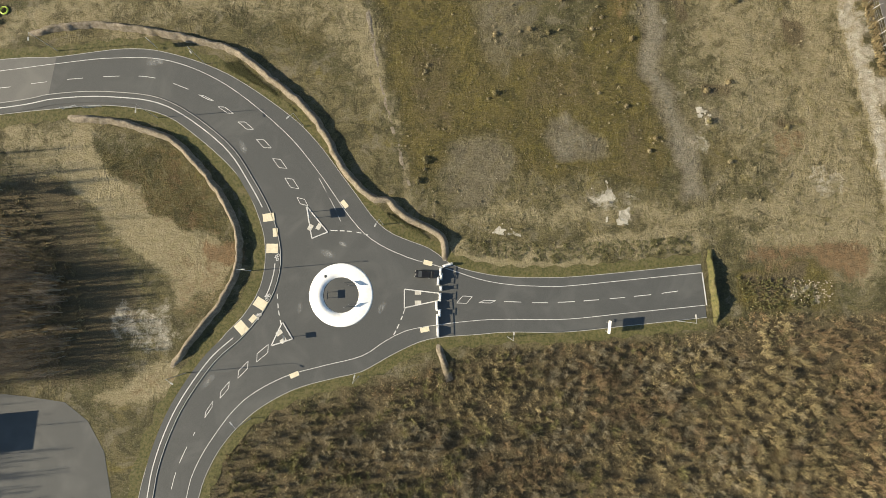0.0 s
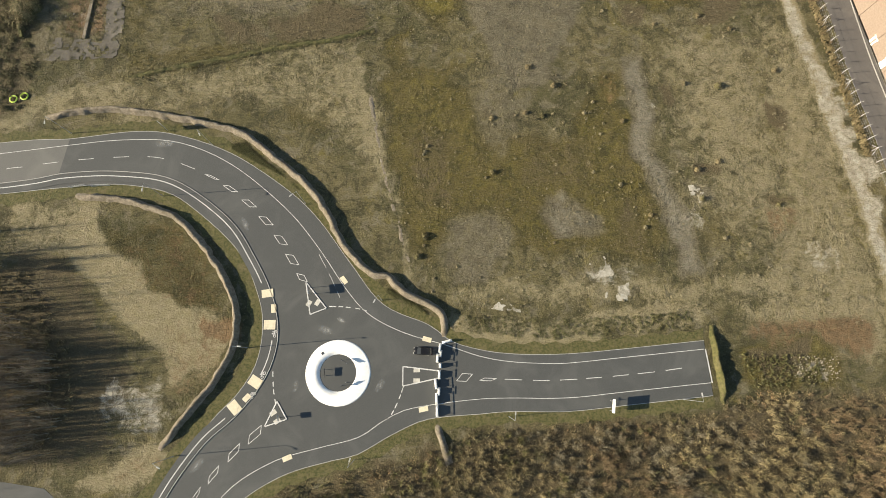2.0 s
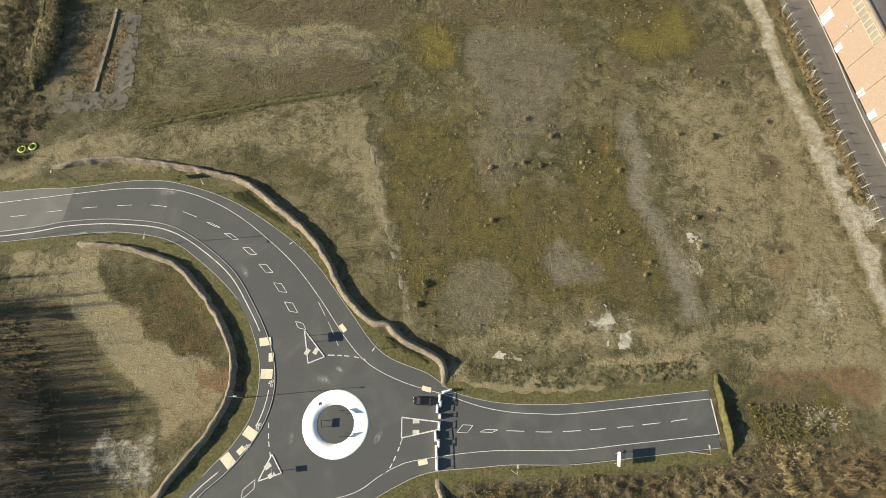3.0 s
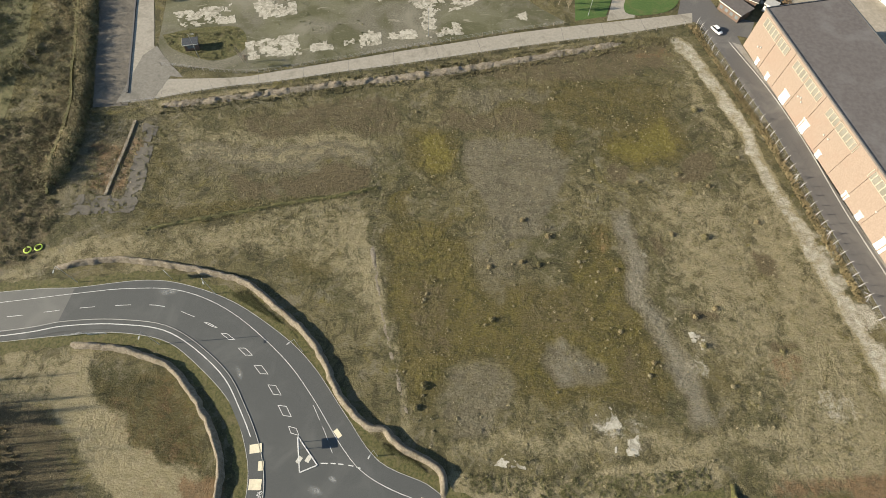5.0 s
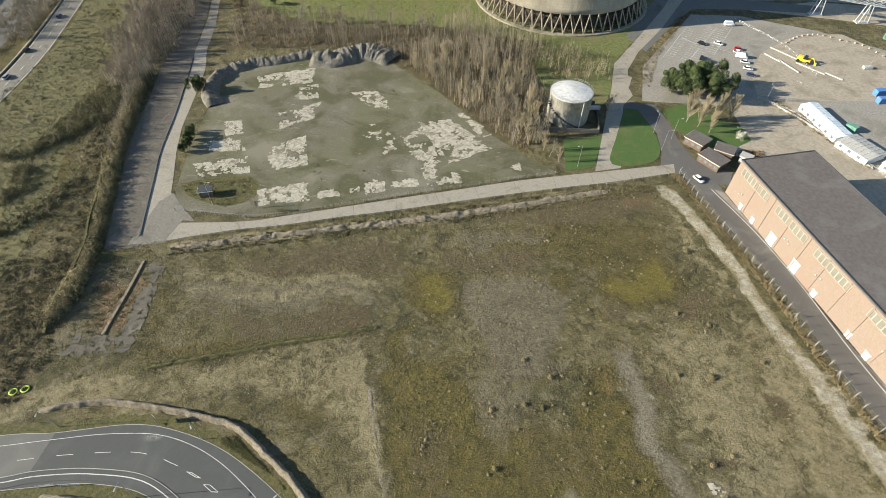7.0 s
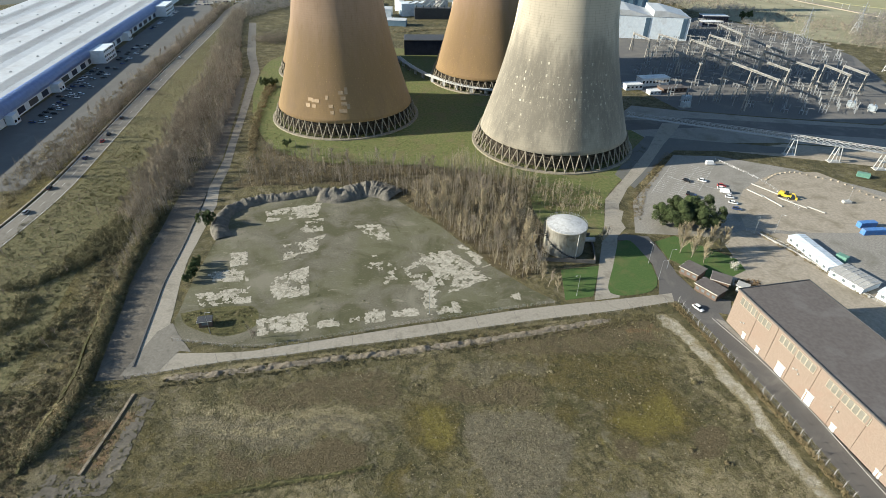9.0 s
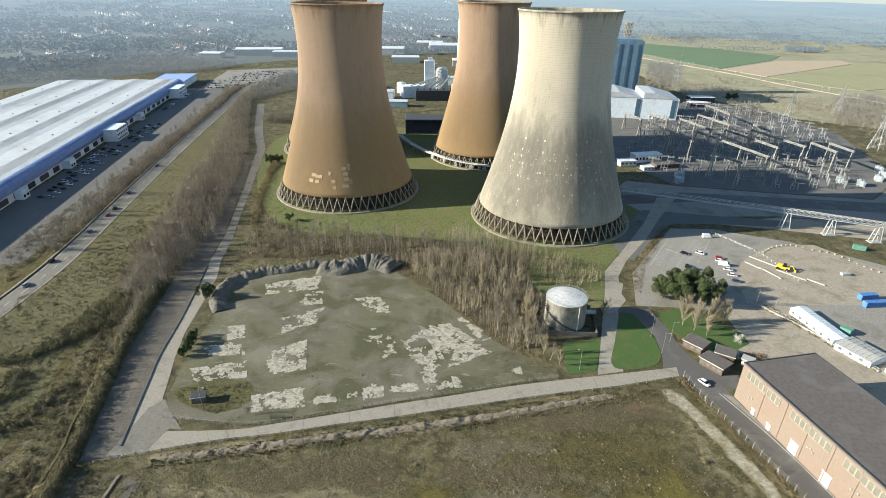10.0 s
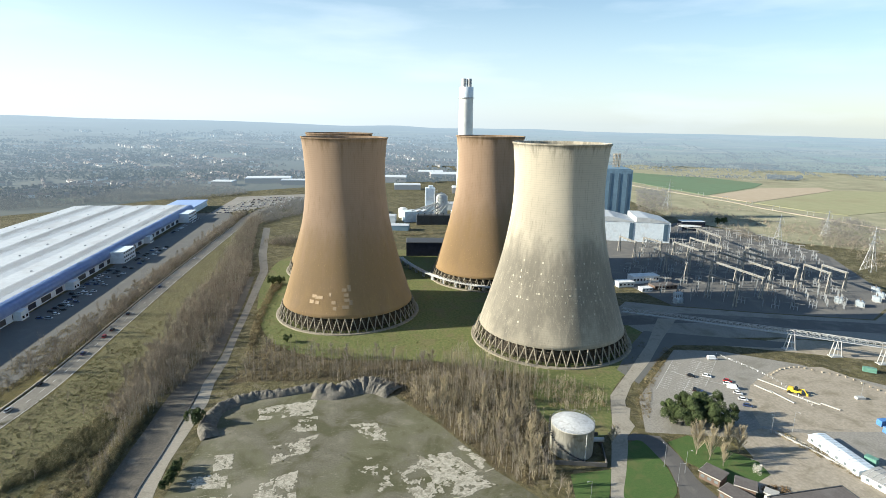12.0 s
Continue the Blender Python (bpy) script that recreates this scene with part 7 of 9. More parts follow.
# ---- fences ----
def fence(name, pts, step, h, label, wires, crank=0.0, mat="kerb"):
    root = base(name, at(0, 0), label, "fence")
    line = spline(pts, 0.5)
    stops, acc = [line[0]], 0.0
    for p, q in zip(line, line[1:]):
        acc += math.dist(p, q)
        if acc >= step:
            stops.append(q)
            acc = 0.0
    bm = bmesh.new()
    add_box(bm, (0, 0, -0.2), (0.14, 0.14, h + 0.2))
    if crank:
        add_rod(bm, (0, 0, h), (crank, 0, h + 0.5), 0.05, n=4)
    me_ = finish(bm, M[mat], "post")
    for p in stops:
        piece("post", me_, root, at(p[0], p[1], 0, rnd.uniform(-8, 8)))
    for z in wires:
        bm = bmesh.new()
        for p, q in zip(stops, stops[1:]):
            add_rod(bm, (*p, z), (*q, z), 0.018, n=3, caps=False)
        tagged(part("wire", bm, "steel", root), kind="stuff")
    return stops


stops = fence("chain_link_fence", [(91.4, 157), (94.2, 141.1), (98.7, 123.8), (102.7, 108.2), (105.4, 92), (107.3, 79.3), (109.8, 66.8), (111.8, 57), (117, 30)], 3.0, 2.3, "concrete posted chain link fence along the service road", (0.3, 0.9, 1.5, 2.2), 0.4)
mesh = [o for o in scene.objects if o.name == "chain_link_fence"][0]
for k in (4, 9, 14, 21, 27, 33):
    if k + 1 < len(stops):
        p = stops[k]
        bm = bmesh.new()
        for d in (-1.5, 1.5):
            add_rod(bm, (*p, 2.0), (p[0] + d * 0.25, p[1] + d, 0), 0.07, n=4)
        part("brace", bm, "kerb", mesh)
fence("lane_fence", [(-96, 117.2), (-86.5, 119.2), (-67.5, 124), (-49.7, 127), (-31.7, 131), (-13.1, 134.5), (6, 138.9), (25.7, 143.2), (46, 147.3), (66.7, 151), (89, 156.4)], 3.2, 1.5, "wire fence on thin posts along the concrete lane", (0.5, 1.0, 1.4), mat="bark")
fence("yard_fence", [(-88, 134), (-60, 131), (-32, 137.2), (-13, 142.2), (6, 146.8), (27, 151.8), (46, 156)], 3.5, 1.6, "wire fence on thin posts along the yard", (0.5, 1.0, 1.5), mat="bark")
fence("lot_fence", [(161, 287), (175, 258), (178, 228)], 2.6, 1.2, "pale low barrier across the gravel lot", (0.4, 0.8, 1.1), mat="white_paint")
fence("kerb_fence", [(142, 209), (152, 198), (160, 180), (168, 158), (178, 136)], 3.0, 1.4, "wire fence along the sandy yard", (0.5, 1.0, 1.3), mat="kerb")
for name, pts in (("gate_frame", [(-89, 43.0), (-85.5, 43.6)]), ("gate_frame", [(-84, 43.3), (-79.8, 43.6)])):
    g_ = base(name, at(0, 0), "pale tubular field gate in the verge", "gate", "field gates")
    bm = bmesh.new()
    for p in pts:
        add_rod(bm, (*p, 0), (*p, 1.3), 0.06)
    part("post", bm, "pale_steel", g_)
    bm = bmesh.new()
    for z in (0.35, 0.75, 1.15):
        add_rod(bm, (*pts[0], z), (*pts[1], z), 0.035)
    add_rod(bm, (*pts[0], 0.3), (*pts[1], 1.15), 0.035)
    part("bars", bm, "pale_steel", g_)


# ---- vehicles ----
def car(paint, label, ln=4.4, wd=1.78, ht=1.48, van=False):
    root = base("van" if van else "car", at(0, 0, -60), label, "van" if van else "car")
    bm = bmesh.new()
    secs = ((-0.5, 0.42, 0.62), (-0.47, 0.3, 0.78), (-0.3, 0.26, 0.86 if not van else 1.0), (0.1, 0.26, 0.9 if not van else 1.05), (0.35, 0.26, 0.84), (0.47, 0.3, 0.7), (0.5, 0.42, 0.58))
    rows = []
    for u, lo, hi in secs:
        w = wd / 2 * (0.86 if abs(u) > 0.45 else 1.0)
        rows.append([bm.verts.new((u * ln, s * k, z)) for s, k, z in ((-1, w * 0.94, lo), (-1, w, (lo + hi) / 2), (-1, w * 0.92, hi), (1, w * 0.92, hi), (1, w, (lo + hi) / 2), (1, w * 0.94, lo))])
    for r, s in zip(rows, rows[1:]):
        for i in range(6):
            j = (i + 1) % 6
            bm.faces.new((r[i], r[j], s[j], s[i]))
    bm.faces.new(rows[0])
    bm.faces.new(rows[-1][::-1])
    body = part("body", bm, paint, root, "", True)
    bm = bmesh.new()
    a, b, c, d = (-0.49, -0.47, 0.22, 0.36) if van else (-0.44, -0.3, 0.1, 0.3)
    z0 = 1.0 if van else 0.84
    low = [bm.verts.new((u * ln, s * wd * 0.45, z0)) for u, s in ((a, -1), (d, -1), (d, 1), (a, 1))]
    top = [bm.verts.new((u * ln, s * wd * 0.37, ht)) for u, s in ((b, -1), (c, -1), (c, 1), (b, 1))]
    for i in range(4):
        bm.faces.new((low[i], low[(i + 1) % 4], top[(i + 1) % 4], top[i]))
    part("glasshouse", bm, "dark_glass" if not van else paint, root)
    bm = bmesh.new()
    vs = [bm.verts.new((v[0], v[1], v[2])) for v in ((b * ln - 0.05, -wd * 0.375, ht), (c * ln + 0.05, -wd * 0.375, ht), (c * ln + 0.05, wd * 0.375, ht), (b * ln - 0.05, wd * 0.375, ht))]
    vs2 = [bm.verts.new((v.co.x * 0.96, v.co.y * 0.94, ht + 0.05)) for v in vs]
    bm.faces.new(vs2)
    for i in range(4):
        bm.faces.new((vs[i], vs[(i + 1) % 4], vs2[(i + 1) % 4], vs2[i]))
    part("roof", bm, paint, root)
    if van:
        bm = bmesh.new()
        add_box(bm, (0.31 * ln, 0, 1.08), (0.14 * ln, wd * 0.82, ht - 1.25), 0, 0.86)
        part("windscreen", bm, "dark_glass", root)
    for sx in (-0.31, 0.31):
        for sy in (-1, 1):
            bm = bmesh.new()
            add_rod(bm, (sx * ln, sy * wd * 0.36, 0.32), (sx * ln, sy * wd * 0.5, 0.32), 0.32, n=14)
            wh = part("wheel", bm, "tyre", root)
            bm = bmesh.new()
            add_rod(bm, (sx * ln, sy * wd * 0.495, 0.32), (sx * ln, sy * wd * 0.51, 0.32), 0.19, n=10)
            part("rim", bm, "pale_steel", wh)
    for sy in (-1, 1):
        bm = bmesh.new()
        add_box(bm, (0.478 * ln, sy * wd * 0.33, 0.6), (0.1, 0.32, 0.12))
        part("headlight", bm, "sill", root)
        bm = bmesh.new()
        add_box(bm, (-0.482 * ln, sy * wd * 0.33, 0.62), (0.1, 0.26, 0.14))
        part("tail_light", bm, "car_red", root)
    return root


black_car = car("car_black", "black hatchback car standing on tarmac")
white_car = car("car_white", "white saloon car standing on tarmac")
silver_car = car("car_silver", "silver saloon car standing on tarmac")
red_car = car("car_red", "red saloon car standing on tarmac")
blue_car = car("car_blue", "dark blue saloon car on tarmac")
white_van = car("car_white", "white panel van standing on tarmac", 5.6, 2.0, 2.3, True)
used = set()


def park(ob, x, y, deg, group="", z=0.05):
    m = at(x, y, z, deg)
    if ob.name in used:
        ob = copy_thing(ob, m)
    else:
        used.add(ob.name)
        ob.matrix_basis = m
    return tagged(ob, group=group)


park(black_car, -2.4, 3.5, 176, "parked by the barriers", 0.06)
park(white_car, 97.3, 153.2, -62, "parked by the gate")
for ob, x, y, deg in ((white_car, 148.6, 250.3, -20), (white_van, 148.7, 245.8, -20), (white_car, 148.4, 240.6, -20), (white_car, 147.6, 234.6, -20), (blue_car, 146.6, 228.6, -20), (red_car, 150, 253.5, -20), (white_van, 155.2, 280.2, 0), (black_car, 133.4, 258.6, -35), (white_car, 142.0, 259, -35), (blue_car, 131, 240.8, 60), (silver_car, 124, 222, 10), (black_car, 128.6, 244, 60)):
    park(ob, x, y, deg, "cars in the works car park")
for ob, x, y, deg in ((silver_car, -189.2, 217.5, 92), (black_car, -192.8, 241.6, 95), (blue_car, -194.5, 277.5, 98), (red_car, -197.4, 301.6, 99), (black_car, -199.0, 312.1, 99), (black_car, -204.6, 339.8, 99), (white_car, -226.6, 488.6, 98), (blue_car, -214, 400, 98)):
    park(ob, x, y, deg, "cars on the main road")
kinds = [silver_car, white_car, black_car, blue_car, silver_car, black_car, white_car]
for row, (x0, y0, x1, y1, n_) in enumerate(((-256, 330, -282, 540, 34), (-250, 330, -274, 540, 26), (-268, 380, -290, 520, 18), (-300, 600, -312, 700, 16))):
    for k in range(n_):
        if rnd.random() < 0.72:
            t = k / n_
            park(rnd.choice(kinds), x0 + (x1 - x0) * t + rnd.uniform(-0.4, 0.4), y0 + (y1 - y0) * t, 8 + rnd.uniform(-3, 3), "cars beside the warehouse")
for row in range(9):
    for k in range(26):
        if rnd.random() < 0.62:
            park(rnd.choice(kinds), -318 + k * 3.4 + row * 3 + rnd.uniform(-0.2, 0.2), 735 + row * 19 + k * 0.8, 90, "cars in the far car park")

# yellow loader
dig = base("wheeled_loader", at(177, 242, 0.05, -38), "yellow wheeled construction machine with a long boom", "construction machine")
bm = bmesh.new()
add_box(bm, (0, 0, 0.9), (6.0, 2.4, 1.1))
add_box(bm, (-1.6, 0, 2.0), (2.4, 2.2, 1.0), 0, 0.85)
bmesh.ops.bevel(bm, geom=bm.edges[:], offset=0.1, segments=1)
part("chassis", bm, "yellow", dig)
bm = bmesh.new()
add_box(bm, (0.6, 0, 2.0), (1.7, 1.6, 1.6), 0, 0.8)
part("cab", bm, "dark_glass", dig)
bm = bmesh.new()
add_rod(bm, (1.2, 0.9, 2.0), (3.8, 0.9, 2.8), 0.28, 0.22)
add_rod(bm, (3.8, 0.9, 2.8), (5.2, 0.9, 0.9), 0.24, 0.2)
add_box(bm, (5.4, 0.9, 0.1), (1.0, 1.6, 1.0), 0, 0.8)
part("boom", bm, "yellow", dig)
for sx in (-2.1, 2.1):
    for sy in (-1.25, 1.25):
        bm = bmesh.new()
        add_rod(bm, (sx, sy - 0.3, 0.75), (sx, sy + 0.3, 0.75), 0.75, n=16)
        part("wheel", bm, "tyre", dig)
for x, y, deg, w, d, h, mat, label in ((200.5, 214.0, 8, 8.5, 2.6, 2.6, "blue_box", "blue steel shipping container in the lot"), (199.5, 207.6, 5, 11, 2.6, 2.6, "blue_box", "blue steel shipping container in the lot"),
                                       (171.5, 186.2, -60, 4.2, 2.6, 2.4, "green_box", "green steel container beside the white shed"), (234, 267, -30, 6, 2.4, 2.4, "green_box", "green machine body in the lot"), (206, 237, 0, 4, 2.0, 1.2, "pale_steel", "pale generator trailer with a mast")):
    c_ = base("container", at(x, y, 0.04, deg), label, "container", "containers in the lot")
    bm = bmesh.new()
    add_box(bm, (0, 0, 0), (w, d, h))
    part("body", bm, mat, c_)
    bm = bmesh.new()
    for k in range(int(w / 0.5)):
        for s in (-1, 1):
            add_box(bm, (-w / 2 + 0.25 + k * 0.5, s * d / 2, 0.15), (0.22, 0.06, h - 0.3))
    part("ribs", bm, mat, c_)
for x, y, deg, w, d, mat in ((161.8, 189.5, -82, 24, 7.8, "white_clad"), (166.9, 171.2, -66, 13.5, 11, "kerb"), (176, 158, -62, 12, 9, "white_clad")):
    s_ = base("long_shed", at(x, y, 0, deg), "long low prefabricated shed with a ribbed pale roof", "shed", "prefabricated sheds")
    bm = bmesh.new()
    add_box(bm, (0, 0, 0), (w, d, 2.7))
    part("wall", bm, "white_clad", s_)
    bm = bmesh.new()
    vs = [bm.verts.new(p) for p in ((-w / 2 - 0.3, -d / 2 - 0.3, 2.7), (w / 2 + 0.3, -d / 2 - 0.3, 2.7), (w / 2 + 0.3, d / 2 + 0.3, 2.7), (-w / 2 - 0.3, d / 2 + 0.3, 2.7), (-w / 2 - 0.3, 0, 3.3), (w / 2 + 0.3, 0, 3.3))]
    for f in ((0, 1, 5, 4), (2, 3, 4, 5), (1, 2, 5), (3, 0, 4), (0, 3, 2, 1)):
        bm.faces.new([vs[i] for i in f])
    part("roof", bm, mat, s_)
    bm = bmesh.new()
    n_ = int(w / 1.8)
    for k in range(n_):
        x_ = -w / 2 + (k + 0.5) * w / n_
        for sy in (-1, 1):
            add_rod(bm, (x_, sy * d / 2, 2.8), (x_, 0, 3.38), 0.07, n=4)
    part("roof_rib", bm, "white_paint", s_)
    bm = bmesh.new()
    for k in range(int(w / 4)):
        add_box(bm, (-w / 2 + 2 + 4 * k, -d / 2 - 0.03, 1.0), (1.3, 0.1, 1.1))
    part("window_row", bm, "glass", s_)
# timber baulks, low blocks and bay lines in the lots
for x, y, deg, w in ((164, 246, -62, 9), (168.5, 238, -70, 13), (172, 250, -55, 16), (178, 236, -52, 14), (186, 229, -52, 8)):
    bm = bmesh.new()
    add_box(bm, (0, 0, 0), (w, 0.6, 0.5))
    bmesh.ops.bevel(bm, geom=bm.edges[:], offset=0.06, segments=1)
    thing("timber_baulk", bm, "kerb", "long pale barrier beam lying in the lot", "beam", "beams in the lot").matrix_basis = at(x, y, 0.03, deg)
stone_ring = spline([(178, 262), (186.6, 268.4), (196, 271), (201, 270.2), (207.4, 265.4), (216.3, 260.1), (220.7, 249.1), (225.7, 240), (232, 232)], 3.2)
bm = bmesh.new()
add_box(bm, (0, 0, 0), (0.9, 0.9, 0.7), 0, 0.8)
stone_me = finish(bm, M["stone"], "boulder")
for x, y in stone_ring:
    tagged(new("concrete_block", stone_me), "rough concrete block edging the lot", "concrete block", "blocks round the lot").matrix_basis = at(x, y, 0, rnd.uniform(0, 90))
bays = base("bay_marking", at(0, 0), "faded white parking bay lines", "road marking", kind="structure")
bm = bmesh.new()
add_box(bm, (0, 0, 0), (4.6, 0.14, 0.008))
tooth = finish(bm, M["marking"], "line")
for a, b, sides in (((132, 278), (110, 245), (1,)), ((147.5, 277.5), (120.5, 240), (-1, 1)), ((159, 282), (136, 248), (-1,))):
    d = (Vector(b) - Vector(a))
    ang = math.degrees(math.atan2(d.y, d.x)) + 90
    bm = bmesh.new()
    add_ribbon(bm, [a, tuple((Vector(a) + Vector(b)) / 2), b], 0.14, 0.04, 0.054)
    part("line", bm, "marking", bays)
    for k in range(int(d.length / 2.5)):
        p = Vector(a) + d * ((k + 0.5) * 2.5 / d.length)
        for sd in sides:
            q = rot2((2.3 * sd, 0), radians(ang))
            piece("line", tooth, bays, at(p.x + q[0], p.y + q[1], 0.046, ang))
for k in range(9):
    for x, y in ((126 + k * 0.55, 264.6 - k * 0.6), (141.7 + k * 0.6, 253.5 - k * 0.42)):
        bm = bmesh.new()
        add_box(bm, (x, y, 0.044), (0.35, 1.3, 0.008), 0.9)
        part("line", bm, "marking", bays)


# lamps of the works
for x, y in ((53.8, 160.4), (88.2, 182.1), (88.6, 171), (94.6, 178.4), (121.8, 207.1), (154.3, 207.7), (206, 236.6), (144, 206), (-76.6, 137.6), (-2, 149)):
    copy_thing(lamp, at(x, y, 0, rnd.uniform(0, 360)))
for x, y, deg in ((-106.9, 66.6, 10), (-104.3, 67.4, 40)):
    bm = bmesh.new()
    for k in range(24):
        a, b = 2 * math.pi * k / 24, 2 * math.pi * (k + 1) / 24
        for zz, rr in ((0.12, 0.85), (0.3, 0.85), (0.22, 0.98)):
            add_rod(bm, (rr * math.cos(a), rr * math.sin(a), zz), (rr * math.cos(b), rr * math.sin(b), zz), 0.1, n=5, caps=False)
    ob = thing("pipe_coil", bm, "lime", "lime green coil of plastic pipe lying in the grass", "pipe coil", "pipe coils")
    ob.matrix_basis = at(x, y, -0.05, deg)

# ---- warehouse ----
wh = base("warehouse", at(-256.5, 246, 0, 9), "huge distribution warehouse with pale striped roof and curved blue eaves", "warehouse")
WL, WW, WHT = 486.0, 146.0, 12.5
bm = bmesh.new()
add_box(bm, (-WW / 2, WL / 2, 0), (WW, WL, WHT - 3))
part("wall", bm, "white_clad", wh)
bm = bmesh.new()
prof = [(0.05, WHT - 7.4), (1.1, WHT - 6.4), (1.5, WHT - 4.6), (1.2, WHT - 2.6), (0.2, WHT - 1.0), (-1.8, WHT + 0.1), (-4.6, WHT + 0.62)]
rows = [[bm.verts.new((x, y, z)) for x, z in prof] for y in (-0.5, WL / 2, WL + 0.5)]
for r, s in zip(rows, rows[1:]):
    for i in range(len(prof) - 1):
        bm.faces.new((r[i], s[i], s[i + 1], r[i + 1]))
bmesh.ops.solidify(bm, geom=bm.faces[:], thickness=0.2)
part("eave", bm, "blue_clad", wh, "curved blue eave", True)
bays_w = 4
for k in range(bays_w):
    x0, x1 = -WW * k / bays_w - (3.3 if k == 0 else 0), -WW * (k + 1) / bays_w
    xm = (x0 + x1) / 2
    bm = bmesh.new()
    vs = [bm.verts.new((x, y, z)) for y in (0, WL) for x, z in ((x0, WHT), (xm, WHT + 0.9), (x1, WHT), (x1, WHT - 3), (x0, WHT - 3))]
    for i in range(5):
        j = (i + 1) % 5
        bm.faces.new((vs[i], vs[j], vs[5 + j], vs[5 + i]))
    bm.faces.new(vs[:5][::-1])
    bm.faces.new(vs[5:])
    part("roof", bm, "sheet", wh)
    for s, (xa, xb) in enumerate(((x0, xm),)):
        bm = bmesh.new()
        za, zb = WHT + 0.9 * 0.45 + 0.05, WHT + 0.9 * 0.96 + 0.05
        vs = [bm.verts.new(p) for p in ((xa + (xb - xa) * 0.45, 0.5, za), (xa + (xb - xa) * 0.96, 0.5, zb), (xa + (xb - xa) * 0.96, WL - 0.5, zb), (xa + (xb - xa) * 0.45, WL - 0.5, za))]
        bm.faces.new(vs)
        bmesh.ops.solidify(bm, geom=bm.faces[:], thickness=0.06)
        part("rooflight", bm, "rooflight", wh, "whiter translucent roof strip")
    for j in range(11):
        bm = bmesh.new()
        y = 25 + j * 43 + 8 * (k % 2)
        add_box(bm, (xm - 6, y, WHT + 0.3), (1.6, 1.4, 0.9), 0, 0.7)
        add_rod(bm, (xm - 6, y, WHT + 1.1), (xm - 6, y, WHT + 1.6), 0.3, n=8)
        part("roof_vent", bm, "steel", wh)
for k in range(26):
    y = 14 + k * 17.5
    bm = bmesh.new()
    add_box(bm, (0.06, y, 0.9), (0.3, 9.0 if k % 3 else 12.0, 3.6))
    part("dock_door", bm, "navy" if k % 3 else "dark_steel", wh, "dark loading door")
for y, w, d, h in ((84, 8, 5, 6), (150, 9, 6, 6), (236, 26, 12, 10.4), (310, 9, 6, 7), (440, 34, 12, 11)):
    bm = bmesh.new()
    add_box(bm, (d / 2, y, 0), (d, w, h))
    off = part("office", bm, "white_clad", wh, "white projecting office block")
    for z in (1.2, 4.6, 8.4) if h > 10 else (1.2,):
        for j in range(max(2, int(w / 4))):
            bm = bmesh.new()
            add_box(bm, (d + 0.02, y - w / 2 + 2 + j * 4, z), (0.1, 2.2, 1.6))
            part("window", bm, "dark_glass", off)
bm = bmesh.new()
add_box(bm, (-20, WL + 40, 0), (40, 70, 8))
part("canopy_wing", bm, "white_clad", wh)
bm = bmesh.new()
add_box(bm, (-20, WL + 40, 8), (42, 72, 1.2))
part("wing_roof", bm, "blue_clad", wh, "bright blue wing roof")
def far_shed(x, y, deg, w, d, h):
    root = base("far_shed", at(x, y, 0, deg), "distant white-roofed retail shed", "shed", "distant sheds")
    bm = bmesh.new()
    add_box(bm, (0, 0, 0), (w, d, h))
    part("wall", bm, "far_wall", root)
    bm = bmesh.new()
    add_box(bm, (0, 0, h), (w + 1, d + 1, 1.2), 0, 0.97)
    part("roof", bm, "rooflight", root)


for x, y, deg, w, d, h in ((-350, 1120, 12, 90, 40, 10), (-420, 1060, 0, 40, 26, 8), (-290, 1090, 8, 50, 24, 9), (-110, 1180, 0, 80, 40, 10), (40, 1260, 4, 120, 50, 11), (-20, 1330, 0, 60, 40, 9), (110, 1160, 10, 60, 40, 9), (-60, 1040, 5, 50, 24, 9), (60, 1000, 0, 70, 30, 10)):
    far_shed(x, y, deg, w, d, h)
billboard = sign(-106.3, -33.5, 8.8, 3.4, 2.2, 85, "large dark hoarding on posts beside the car park", "dark_steel")
# ---- plants ----
def blades(V, F, c, n, h, spread, width, r, lean=0.5, base_r=0.2):
    """n thin upright blades that fan out of one foot."""
    for _ in range(n):
        a = r.uniform(0, 2 * math.pi)
        k = r.uniform(0.0, 1.0)
        hh = h * r.uniform(0.45, 1.0)
        bx, by = c[0] + base_r * spread * math.cos(a) * r.random(), c[1] + base_r * spread * math.sin(a) * r.random()
        tx, ty = bx + spread * k * math.cos(a), by + spread * k * math.sin(a)
        b = r.uniform(0, 2 * math.pi)
        wx, wy = width * math.cos(b), width * math.sin(b)
        i = len(V)
        V.extend(((bx - wx, by - wy, c[2] - 0.05), (bx + wx, by + wy, c[2] - 0.05), ((bx + tx) / 2 + wx * 1.3, (by + ty) / 2 + wy * 1.3, c[2] + hh * 0.6), ((bx + tx) / 2 - wx * 1.3, (by + ty) / 2 - wy * 1.3, c[2] + hh * 0.6), (tx, ty, c[2] + hh)))
        F.extend(((i, i + 1, i + 2, i + 3), (i + 3, i + 2, i + 4)))


